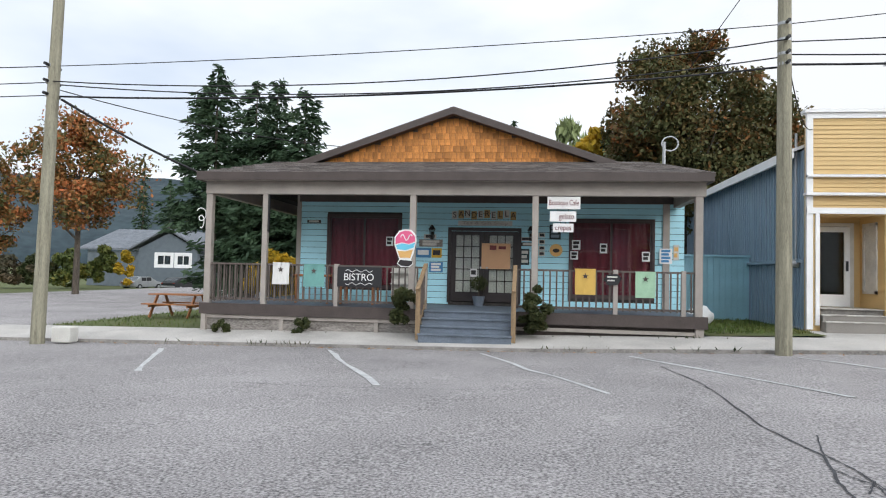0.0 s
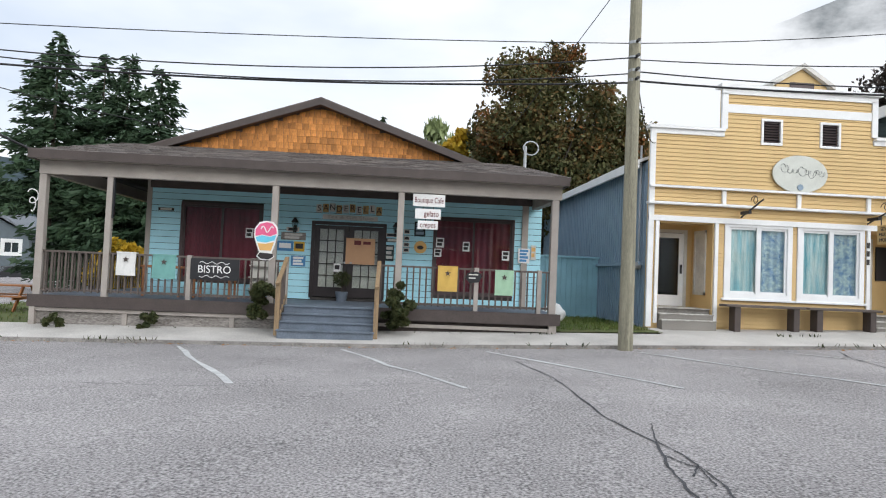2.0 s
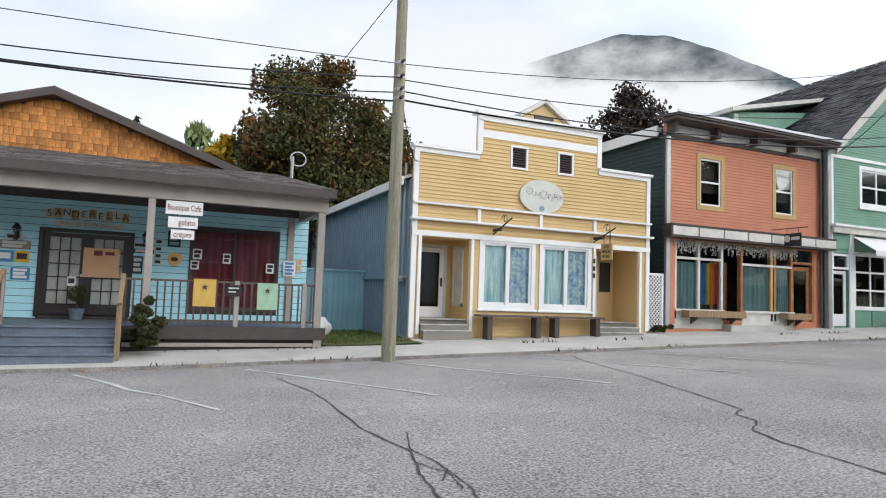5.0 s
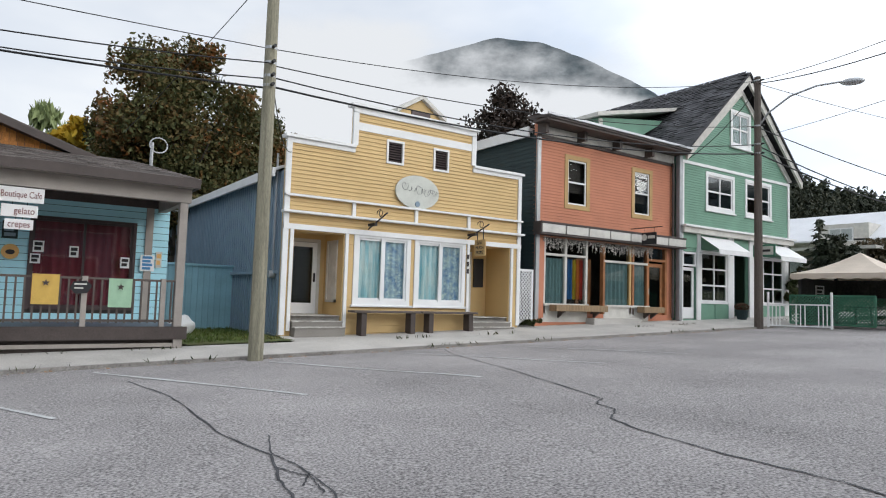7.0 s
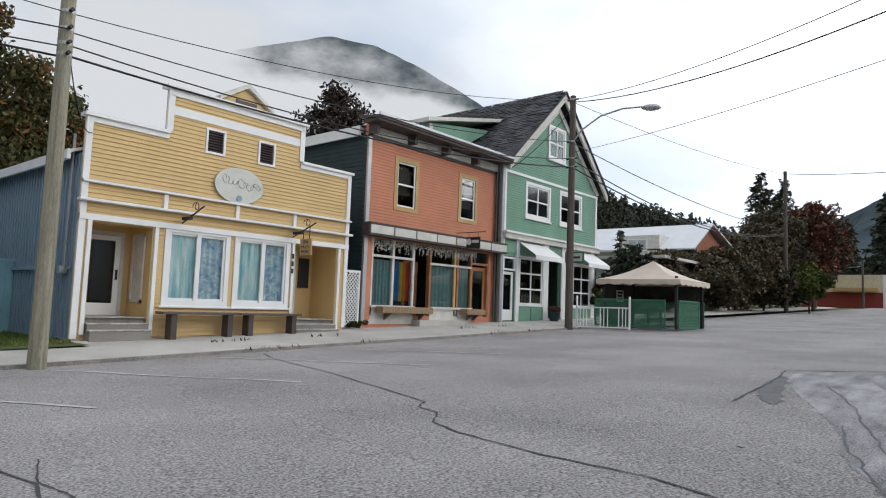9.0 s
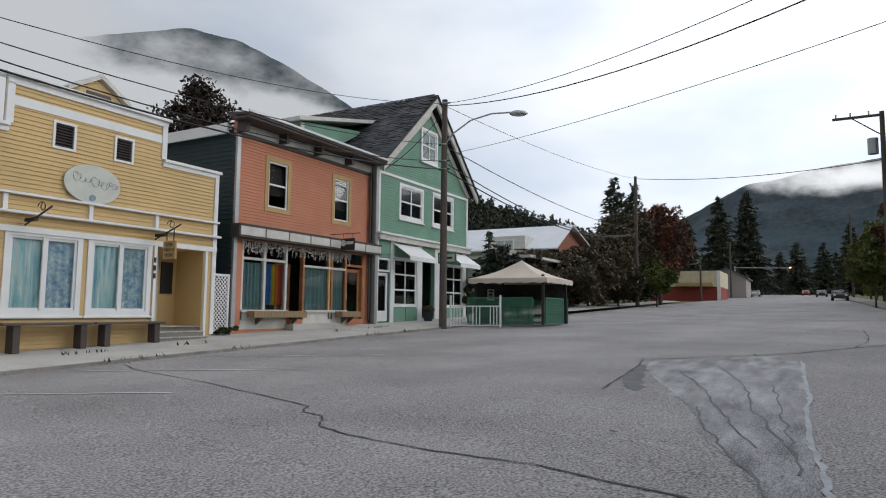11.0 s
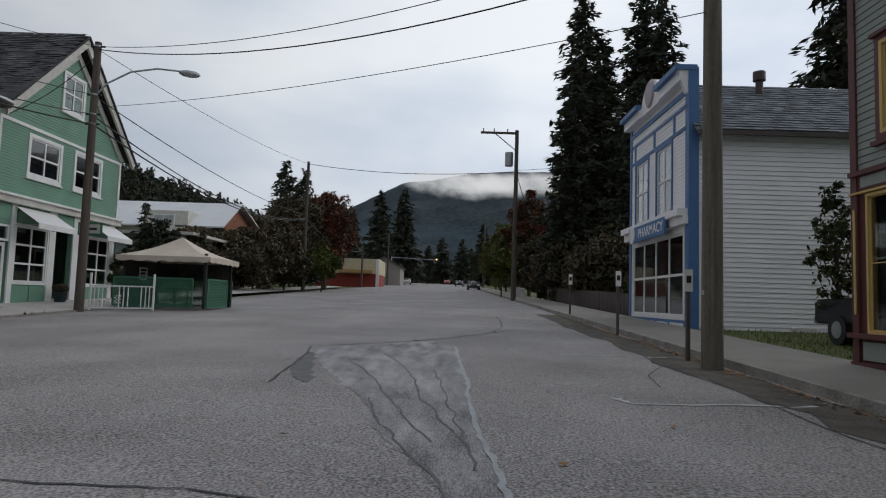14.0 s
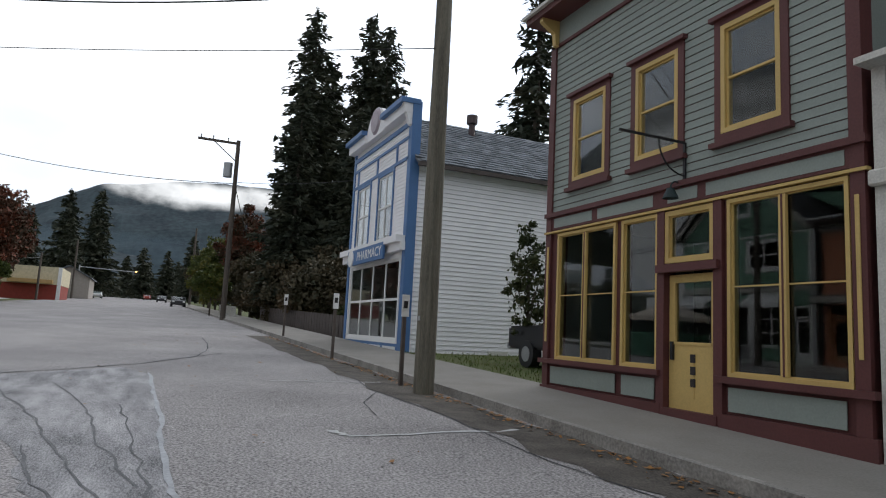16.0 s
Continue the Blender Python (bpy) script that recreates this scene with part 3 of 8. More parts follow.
part("beam", boxes((3.7, 15.34, 3.42, 3.87, 17.7, 3.72)), M_TAUPE, cafe)
part("beam", boxes((-7.97, 15.34, 3.42, -7.8, 28, 3.72)), M_TAUPE, cafe)
part("header", boxes((-6.5, 17.73, 3.52, 4.0, 17.78, 3.73)), M_BROWN, cafe, "dark board under the porch ceiling")
part("soffit", boxes((-8.0, 14.92, 3.73, 3.9, 17.8, 3.76)), M_TAUPE, cafe)
for x, w in ((-7.9, 0.16), (-6.45, 0.13), (-2.78, 0.15), (0.1, 0.15), (3.74, 0.17)):
    part("porch_post", boxes((x - w / 2, 15.18, 0.72, x + w / 2, 15.18 + w, 3.42), bev=0.01), M_TAUPE, cafe)
part("deck", boxes((-8.0, 15.14, 0.66, 3.9, 17.8, 0.72), (-8.0, 17.8, 0.66, -6.5, 28, 0.72)), M_STEP, cafe)
part("rim_board", boxes((-8.03, 15.09, 0.46, -2.42, 15.13, 0.73)), M_BROWN, cafe)
part("rim_board", boxes((-0.36, 15.09, 0.46, 3.92, 15.13, 0.73)), M_BROWN, cafe)
part("skirt", boxes((-7.9, 15.2, -0.15, -2.45, 15.26, 0.46)), M_STONE, cafe, "weathered peeling grey skirting boards")
part("skirt", boxes((-0.4, 15.24, 0.0, 3.8, 15.3, 0.46)), M_BROWN, cafe)
part("skirt_post", boxes((-7.98, 15.1, -0.15, -7.86, 15.22, 0.46)), M_TAUPE, cafe)
for x in (-5.95, -3.6):
    part("skirt_post", boxes((x - 0.05, 15.15, -0.1, x + 0.05, 15.2, 0.46)), M_TAUPE, cafe)
part("skirt_post", boxes((3.66, 15.12, 0.05, 3.84, 15.24, 0.46)), M_TAUPE, cafe)
part("skirt_rail", boxes((-7.86, 15.14, 0.37, -2.45, 15.19, 0.45)), M_TAUPE, cafe)
part("skirt_rail", boxes((-0.3, 15.14, 0.3, 3.66, 15.19, 0.38)), M_TAUPE, cafe)
for i in range(4):
    zt = 0.70 - 0.155 * i
    part("step", boxes((-2.4, 15.14 - 0.27 * (i + 1), 0.05, -0.38, 15.14 - 0.27 * i, zt - 0.02), bev=0.006), M_STEP, cafe)
    part("tread", boxes((-2.42, 15.11 - 0.27 * (i + 1), zt - 0.018, -0.36, 15.14 - 0.27 * i, zt + 0.012), bev=0.006), M_STEP, cafe)


def railing(x0, x1, posts, y=15.26, zt=1.72):
    r = thing("porch_railing", ((x0 + x1) / 2, y, 0.72), "grey-brown stained wooden porch railing", "railing", "porch railings")
    part("top_rail", boxes((x0, y - 0.05, zt - 0.045, x1, y + 0.05, zt), bev=0.006), M_RAIL, r)
    part("bottom_rail", boxes((x0, y - 0.025, 0.82, x1, y + 0.025, 0.87)), M_RAIL, r)
    n = round((x1 - x0) / 0.148)
    me = None
    for i in range(n):
        x = x0 + (i + 0.5) * (x1 - x0) / n
        if me is None:
            b = part("baluster", boxes((x - 0.018, y - 0.05, 0.8, x + 0.018, y - 0.026, zt - 0.04)), M_RAIL, r)
            me, xf = b.data, x
        else:
            b = new("baluster", me)
            b.parent = r
            b.location = (x - xf, 0, 0)
    for x in posts:
        part("newel", boxes((x - 0.05, y - 0.06, 0.72, x + 0.05, y + 0.04, zt + 0.02)), M_TAUPE, r)


railing(-7.82, -6.52, ())
railing(-6.38, -2.42, (-4.62, -2.46))
railing(-0.36, 3.66, (1.93, 3.42))
r = thing("porch_railing", (-7.9, 21, 0.72), "grey-brown stained side porch railing", "railing", "porch railings")
part("top_rail", boxes((-7.95, 15.34, 1.675, -7.85, 27, 1.72)), M_RAIL, r)
for i in range(70):
    part("baluster", boxes((-7.92, 15.45 + i * 0.16, 0.75, -7.89, 15.48 + i * 0.16, 1.68)), M_RAIL, r)
# stair handrails
for x in (-2.44, -0.34):
    h = thing("stair_handrail", (x, 14.5, 0.2), "weathered bare-wood stair handrail", "handrail", "stair handrails")
    part("newel", boxes((x - 0.05, 14.18, 0.1, x + 0.05, 14.28, 1.28), bev=0.008), M_WOODN, h)
    part("rail", bar(bmesh.new(), (x, 14.1, 1.2), (x, 15.2, 1.78), 0.09, 0.045), M_WOODN, h)
    part("rail", bar(bmesh.new(), (x, 14.2, 0.35), (x, 15.2, 0.9), 0.05, 0.09), M_WOODN, h)
    for i in range(4):
        y = 14.42 + i * 0.19
        part("baluster", boxes((x - 0.018, y, 0.5 + i * 0.1, x + 0.018, y + 0.03, 1.35 + i * 0.1)), M_RAIL, h)

# ---- yellow shop ----
ysh = thing("yellow_shop", (10.5, 22, 0.4), "mustard yellow clapboard shop with a stepped false front", "building")
YH = [(6.78, 8.2, 0.3, 3.15), (8.55, 10.3, 1.28, 3.22), (10.52, 12.28, 1.28, 3.22), (12.48, 14.1, 0.3, 3.22), (9.45, 9.97, 5.33, 5.96), (11.06, 11.57, 5.33, 5.96)]
part("wall", panel_wall(bmesh.new(), 6.5, 14.5, 0.3, 5.5, 16.42, 16.6, YH), M_YEL, ysh)
part("wall", panel_wall(bmesh.new(), 8.4, 12.58, 5.5, 6.75, 16.42, 16.6, YH), M_YEL, ysh)
siding(ysh, M_YEL, 6.5, 14.5, 0.5, 3.3, 16.42, -1, 0.1, [(a - 0.05, b + 0.05, c - 0.1, d + 0.1) for a, b, c, d in YH], lap=0.026)
siding(ysh, M_YEL, 6.6, 14.4, 3.28, 5.5, 16.42, -1, 0.105, YH, lap=0.026)
siding(ysh, M_YEL, 8.4, 12.5, 5.5, 6.6, 16.42, -1, 0.105, YH, lap=0.026)
part("trim", boxes((6.46, 16.36, 5.45, 8.42, 16.44, 5.58)), M_WHITE, ysh)
part("trim", boxes((12.52, 16.36, 5.45, 14.54, 16.44, 5.58)), M_WHITE, ysh)
part("coping", boxes((6.4, 16.3, 5.58, 8.42, 16.62, 5.66)), M_WHITE, ysh)
part("coping", boxes((12.54, 16.3, 5.58, 14.6, 16.62, 5.66)), M_WHITE, ysh)
part("coping", boxes((8.26, 16.28, 6.74, 12.7, 16.62, 6.83)), M_WHITE, ysh)
part("cornice", boxes((8.34, 16.36, 6.58, 12.62, 16.44, 6.74)), M_WHITE, ysh)
part("cornice", boxes((8.5, 16.38, 6.1, 12.5, 16.44, 6.32)), M_WHITE, ysh)
part("trim", boxes((8.34, 16.36, 5.66, 8.5, 16.44, 6.6)), M_WHITE, ysh)
part("trim", boxes((12.46, 16.36, 5.66, 12.62, 16.44, 6.6)), M_WHITE, ysh)
part("corner_board", boxes((6.46, 16.36, 0.45, 6.6, 16.44, 5.45)), M_WHITE, ysh)
part("corner_board", boxes((14.4, 16.36, 0.7, 14.54, 16.44, 5.45)), M_WHITE, ysh)
part("ledge", boxes((6.46, 16.28, 4.045, 14.56, 16.44, 4.10)), M_WHITE, ysh)
part("ledge", boxes((6.4, 16.22, 3.60, 14.6, 16.44, 3.665), bev=0.01), M_WHITE, ysh)
part("frieze", boxes((6.46, 16.34, 3.18, 14.54, 16.42, 3.32)), M_WHITE, ysh)
for x in (8.45, 10.48, 12.4):
    part("trim", boxes((x - 0.05, 16.34, 3.68, x + 0.05, 16.42, 4.04)), M_WHITE, ysh)
for x in (6.7, 8.28, 12.42, 14.18):
    part("trim", boxes((x - 0.045, 16.35, 0.55, x + 0.045, 16.43, 3.18)), M_WHITE, ysh)
for (x0, x1, z0, z1) in YH[4:]:
    v = part("vent", frame_bm(x0 - 0.03, x1 + 0.03, z0 - 0.03, z1 + 0.03, 16.37, 16.44, 0.06), M_WHITE, ysh)
    part("backing", boxes((x0, 16.5, z0, x1, 16.52, z1)), M_BLACK, v)
    for i in range(8):
        zc = z0 + 0.05 + i * (z1 - z0 - 0.06) / 8
        part("slat", slab(bmesh.new(), [(x0, 16.40, zc), (x1, 16.40, zc), (x1, 16.48, zc + 0.05), (x0, 16.48, zc + 0.05)], (0, 0, 0.012)), M_WFR, v)
M_ART = [mat("painted_curtain_blue", (0.14, 0.42, 0.50), 0.7, 0.25, 3.2, 22, 0, col2=(0.74, 0.80, 0.74), stretch=(3.5, 3.5, 0.4), wt_=0.25),
         mat("painted_curtain_flowers", (0.08, 0.20, 0.40), 0.7, 0.25, 3.8, 13, 0, col2=(0.62, 0.74, 0.68), wt_=0.5)]
for k, (x0, x1, z0, z1) in enumerate(YH[1:3]):
    w = window(ysh, x0 - 0.04, x1 + 0.04, z0 - 0.02, z1 + 0.02, 16.42, -1, M_WHITE, cols=2, w=0.13, sw=0.06, sill=M_WHITE, label="white-framed shop window with painted curtains")
    xm = (x0 + x1) / 2
    part("mullion", boxes((xm - 0.06, 16.375, z0 + 0.1, xm + 0.06, 16.42, z1 - 0.1)), M_WHITE, w)
    for j, (a, b) in enumerate(((x0, xm), (xm, x1))):
        bm = bmesh.new()
        pts = [(a + (b - a) * i / 24, 16.49 + 0.02 * math.sin(i * 1.1 + k)) for i in range(25)]
        for (xa, ya), (xb, yb) in zip(pts[:-1], pts[1:]):
            poly(bm, [(xa, ya, z0), (xb, yb, z0), (xb, yb, z1), (xa, ya, z1)])
        part("curtain", bm, M_ART[j], w, "blue and white painted curtain", smooth=False)
# entries
for (x0, x1, dx0, dx1) in ((6.78, 8.2, 7.02, 7.95), (12.48, 14.1, 12.6, 13.35)):
    part("entry_wall", boxes((x0 - 0.06, 16.6, 0.4, x0, 17.7, 3.3), (x1, 16.6, 0.4, x1 + 0.06, 17.7, 3.3), (x0, 16.6, 3.2, x1, 17.7, 3.26)), M_YEL, ysh)
    part("entry_wall", panel_wall(bmesh.new(), x0, x1, 0.4, 3.25, 17.6, 17.7, [(dx0, dx1, 0.95, 2.98)]), M_YEL, ysh)
    zf = 0.93
    part("entry_floor", boxes((x0, 16.5, 0.4, x1, 17.6, zf)), M_KERB, ysh)
    for k in range(4):
        part("floor_board", boxes((x0 + 0.01, 16.42 + k * 0.29, zf, x1 - 0.01, 16.70 + k * 0.29, zf + 0.02), bev=0.004), M_PEEL, ysh)
    for k in range(2):
        zt = zf - 0.15 * (k + 1)
        part("step", boxes((x0 + 0.005, 16.44 - 0.17 * (k + 1), rise(x0) + 0.1, x1 - 0.005, 16.44 - 0.17 * k, zt)), M_CONC_OLD, ysh)
        part("tread", boxes((x0 - 0.01, 16.42 - 0.17 * (k + 1), zt, x1 + 0.01, 16.44 - 0.17 * k, zt + 0.035), bev=0.008), M_PEEL, ysh, "peeling white-painted wooden tread")
    d = part("door", frame_bm(dx0, dx1, 0.96, 2.96, 17.56, 17.61, 0.13, wb=0.3), M_WHITE, ysh, "white glazed entrance door")
    part("pane", boxes((dx0 + 0.13, 17.58, 1.26, dx1 - 0.13, 17.586, 2.83)), M_GLASS_D, d).visible_shadow = False
    part("handle", boxes((dx1 - 0.1, 17.5, 1.85, dx1 - 0.06, 17.55, 2.1)), M_BLACK, d)
    part("door_frame", frame_bm(dx0 - 0.09, dx1 + 0.09, 0.95, 3.06, 17.55, 17.6, 0.09, bottom=False), M_OFFW, ysh)
part("window", boxes((8.16, 16.75, 1.3, 8.2, 17.4, 1.38), (8.16, 16.75, 2.95, 8.2, 17.4, 3.02), (8.16, 16.75, 1.3, 8.2, 16.83, 3.0), (8.16, 17.32, 1.3, 8.2, 17.4, 3.0), (8.185, 16.83, 1.38, 8.195, 17.32, 2.95)), M_OFFW, ysh, "narrow side window of the entry")
part("notice_board", boxes((13.55, 17.55, 1.9, 13.95, 17.59, 2.85)), M_BLACK, ysh)
part("side_wall", boxes((6.5, 16.62, 0.2, 6.6, 32, 4.75)), M_BLUEM, ysh)
bm = bmesh.new()
y = 16.7
while y < 32:
    box(bm, 6.47, y, 0.2, 6.5, y + 0.05, 4.7)
    y += 0.2
part("rib", bm, M_BLUEM, ysh, kind="stuff")
part("side_wall", boxes((14.4, 16.62, 0.5, 14.5, 32, 4.75), (6.6, 31.9, 0.2, 14.4, 32, 4.75)), M_BLUEM, ysh)
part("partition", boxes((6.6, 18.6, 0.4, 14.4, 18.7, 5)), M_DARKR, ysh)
for sgn in (-1, 1):
    part("roof", slab(bmesh.new(), [(10.5, 16.7, 6.35), (10.5 + sgn * 4.25, 16.7, 4.7), (10.5 + sgn * 4.25, 32.2, 4.7), (10.5, 32.2, 6.35)], (0, 0, 0.08)), M_MET_ROOF, ysh)
part("fascia", boxes((6.2, 16.65, 4.55, 6.28, 32.2, 4.78)), M_WHITE, ysh)
cup = part("roof_gable", slab(bmesh.new(), [(11.95, 20, 6.0), (13.65, 20, 6.0), (13.65, 20, 8.1), (12.8, 20, 8.65), (11.95, 20, 8.1)], (0, 1.2, 0)), M_YEL, ysh, "small yellow roof gable")
for sgn in (-1, 1):
    part("barge_board", slab(bmesh.new(), [(12.8, 19.85, 8.82), (12.8 + sgn * 1.05, 19.85, 8.14), (12.8 + sgn * 1.05, 19.85, 8.0), (12.8, 19.85, 8.66)], (0, 1.5, 0)), M_OFFW, cup)
part("vent", boxes((12.4, 19.96, 7.85, 13.2, 20.0, 8.2)), M_WFR, cup)
sg = thing("oval_sign", (10.47, 16.38, 4.08), "pale oval shop sign with scrolled lettering", "sign")
bm = bmesh.new()
bmesh.ops.create_cone(bm, cap_ends=True, segments=48, radius1=0.5, radius2=0.5, depth=0.04, matrix=pose(10.47, 16.34, 4.57, 90) @ Matrix.Diagonal((1.5, 0.98, 1, 1)))
part("board", bm, mat("pale_sign_paint", (0.60, 0.61, 0.55), 0.6, 0.08), sg)
ink = mat("grey_script_paint", (0.16, 0.17, 0.17), 0.6)
bm = bmesh.new()
for k, (xa, za, wd, ht, ph) in enumerate(((-0.50, 0.13, 0.09, 0.26, 0.2), (-0.32, 0.06, 0.07, 0.11, 1.4), (-0.17, 0.08, 0.08, 0.14, 2.0), (0.0, 0.06, 0.10, 0.28, 0.7), (0.15, 0.05, 0.07, 0.12, 1.1), (0.30, 0.02, 0.10, 0.27, 2.4), (0.44, 0.07, 0.07, 0.12, 0.4), (0.55, 0.02, 0.07, 0.15, 1.9))):
    for i in range(14):
        def f(a):
            r = 1 - 0.045 * a
            return (10.47 + xa + wd * r * math.cos(a + ph) + 0.016 * a, 16.315, 4.57 + za + ht * 0.5 * r * math.sin(a * (1 + 0.08 * (k % 3)) + ph))
        tube(bm, f(i * 0.55), f((i + 1) * 0.55), 0.0035 + 0.002 * (i % 5 < 2), seg=4)
part("script", bm, ink, sg)
bm = bmesh.new()
bmesh.ops.create_cone(bm, cap_ends=True, segments=20, radius1=0.08, radius2=0.08, depth=0.03, matrix=pose(10.47, 16.31, 4.22, 90))
part("emblem", bm, M_BLUEM, sg)
for x in (8.9, 12.35):
    br = thing("scroll_bracket", (x, 16.3, 3.3), "black wrought-iron sign bracket with scrolls", "bracket", "sign brackets")
    bm = bar(bmesh.new(), (x, 16.34, 3.35), (x, 15.3, 3.72), 0.03, 0.03)
    for i in range(12):
        a0, a1 = i * 0.6, (i + 1) * 0.6
        f = lambda a: (x, 15.75 + 0.12 * math.cos(a) - 0.02 * a, 3.75 + 0.1 * math.sin(a))
        tube(bm, f(a0), f(a1), 0.012, seg=4)
    part("arm", bm, M_BLACK, br)
    part("lamp_bar", boxes((x - 0.04, 15.9, 3.42, x + 0.04, 16.3, 3.5)), M_BLACK, br)
hs = thing("hanging_sign", (12.35, 15.6, 2.75), "small hanging wooden sign with dark lettering", "sign")
part("board", boxes((12.33, 15.45, 2.8, 12.37, 15.95, 3.28)), M_TAN, hs)
for i, t in enumerate(("SEW", "MUCH", "MORE")):
    text(hs, t, M_INK, 0.13, (12.325, 15.7, 3.18 - 0.14 * i), (90, 0, -90))
part("hook", boxes((12.34, 15.55, 3.28, 12.36, 15.57, 3.62)), M_BLACK, hs)
part("hook", boxes((12.34, 15.83, 3.28, 12.36, 15.85, 3.55)), M_BLACK, hs)
nb = thing("number_plate", (12.38, 16.33, 2.3), "dark vertical number marks on the trim", "sign")
for z in (2.72, 2.5, 2.28):
    part("mark", boxes((12.35, 16.335, z, 12.43, 16.345, z + 0.14)), M_INK, nb)
for x0, x1 in ((8.35, 10.45), (10.52, 12.5)):
    be = thing("bench", ((x0 + x1) / 2, 16.1, rise(x0) + 0.11), "dark weathered plank bench against the shop wall", "bench", "benches")
    part("seat", boxes((x0, 15.9, 1.05, x1, 16.3, 1.11), bev=0.01), M_RAIL, be)
    for x in (x0 + 0.25, x1 - 0.3):
        part("leg", boxes((x, 15.95, rise(x) + 0.11, x + 0.16, 16.25, 1.05), bev=0.01), M_BROWN, be)
gp = thing("garden_gate", (14.95, 16.7, 0.7), "white lattice gate panel between the shops", "gate")
part("frame", frame_bm(14.56, 15.36, 0.75, 2.55, 16.62, 16.68, 0.07), M_WHITE, gp)
bm = bmesh.new()
for i in range(-10, 18):
    for sg_ in (1, -1):
        pts = []
        a = 14.6 + i * 0.13
        p0, p1 = (a, 0.8), (a + sg_ * 1.7, 2.5)
        lo, hi = 0.0, 1.0
        for t_ in np.linspace(0, 1, 60):
            xx = p0[0] + (p1[0] - p0[0]) * t_
            if 14.6 <= xx <= 15.32:
                pts.append((xx, p0[1] + (p1[1] - p0[1]) * t_))
        if len(pts) > 2:
            bar(bm, (pts[0][0], 16.64 + 0.006 * sg_, pts[0][1]), (pts[-1][0], 16.64 + 0.006 * sg_, pts[-1][1]), 0.01, 0.032)
part("lattice", bm, M_WHITE, gp)

# ---- orange shop ----
osh = thing("orange_shop", (19.2, 22, 0.8), "salmon orange two-storey clapboard shop with an overhanging cornice", "building")
OH = [(16.82, 17.96, 4.9, 6.6), (20.4, 21.5, 4.9, 6.64), (15.8, 22.5, 1.1, 3.7)]
part("wall", panel_wall(bmesh.new(), 15.45, 22.85, 0.6, 7.7, 16.62, 16.8, OH), M_ORG, osh)
siding(osh, M_ORG, 15.55, 22.85, 4.15, 7.1, 16.62, -1, 0.105, OH, lap=0.026)
part("corner_board", boxes((15.4, 16.55, 0.9, 15.55, 16.63, 7.1)), M_STEEL, osh, "pale grey metal corner strip")
part("downpipe", tube(bmesh.new(), (22.72, 16.5, 1.0), (22.72, 16.5, 7.2), 0.05), M_BROWN, osh)
part("frieze", boxes((15.4, 16.56, 7.1, 22.9, 16.63, 7.2)), M_BROWN, osh)
for i in range(4):
    x0 = 15.5 + i * 1.86
    part("panel", boxes((x0 + 0.06, 16.56, 7.22, x0 + 1.78, 16.62, 7.52)), M_OFFW, osh)
    part("bracket", boxes((x0 - 0.08, 16.2, 7.2, x0 + 0.06, 16.62, 7.56)), M_BROWN, osh)
part("cornice", slab(bmesh.new(), [(15.2, 15.85, 7.62), (23.0, 15.85, 7.62), (23.0, 16.9, 7.75), (15.2, 16.9, 7.75)], (0, 0, 0.09)), M_BROWN, osh)
part("coping", boxes((15.15, 15.8, 7.70, 23.05, 15.86, 7.78)), M_MET_ROOF, osh)
part("cornice", boxes((15.2, 15.9, 7.54, 23.0, 16.62, 7.62)), M_BROWN, osh)
for (x0, x1, z0, z1) in OH[:2]:
    window(osh, x0 - 0.1, x1 + 0.02, z0 - 0.12, z1 + 0.1, 16.62, -1, M_TAN, M_WHITE, w=0.16, sw=0.06, rows=2, gl=M_GLASS_D, label="tan-framed sash window")
    part("blind", boxes((x0 + 0.1, 16.78, z0 + 0.5, x1 - 0.1, 16.79, z1)), M_RAIL, osh, "dim blind in the upper window")
part("wall", boxes((15.45, 16.8, 0.5, 15.6, 33, 7.4), (22.7, 16.8, 0.8, 22.85, 33, 7.4), (15.6, 32.8, 0.5, 22.7, 33, 7.4)), M_DGRN, osh, "dark green side wall")
siding(osh, M_DGRN, 16.7, 33, 0.6, 7.2, 15.45, -1, 0.15, axis="y")
part("roof", boxes((15.3, 16.9, 7.3, 23.0, 33.2, 7.45)), M_MET_ROOF, osh)
part("fascia", boxes((15.25, 16.9, 7.15, 15.33, 33.2, 7.5)), M_WHITE, osh)
part("floor", boxes((15.6, 16.8, 3.9, 22.7, 20, 4.0), (15.6, 16.8, 0.9, 22.7, 20, 1.05)), M_DARKR, osh)
part("partition", boxes((15.6, 20, 0.9, 22.7, 20.1, 7.3)), M_DARKR, osh)
fb = part("fascia_sign", boxes((15.3, 16.2, 3.75, 23.2, 16.6, 3.8), (15.3, 16.2, 4.12, 23.2, 16.62, 4.18), (15.3, 16.24, 3.8, 23.2, 16.6, 4.12)), M_BROWN, osh, "shop fascia of cream panels")
for i in range(7):
    x0 = 15.34 + i * 1.12
    part("panel", boxes((x0 + 0.02, 16.2, 3.82, x0 + 1.08, 16.235, 4.1)), M_OFFW, fb)
SF = 16.72
for (x0, x1) in ((15.62, 15.8),):
    part("pilaster", boxes((x0 - 0.1, 16.58, 0.95, x1, 16.64, 3.75)), M_ORG, osh)
for x, m in ((15.84, M_OFFW), (16.86, M_OFFW), (17.9, M_OFFW), (18.82, M_WOODO), (20.28, M_TAN), (20.45, M_WOODO), (21.3, M_WOODO), (22.42, M_WOODO)):
    part("mullion", boxes((x - 0.05, 16.6, 1.1, x + 0.05, 16.76, 3.72)), m, osh)
part("rail", boxes((15.84, 16.6, 3.08, 17.9, 16.75, 3.16)), M_OFFW, osh)
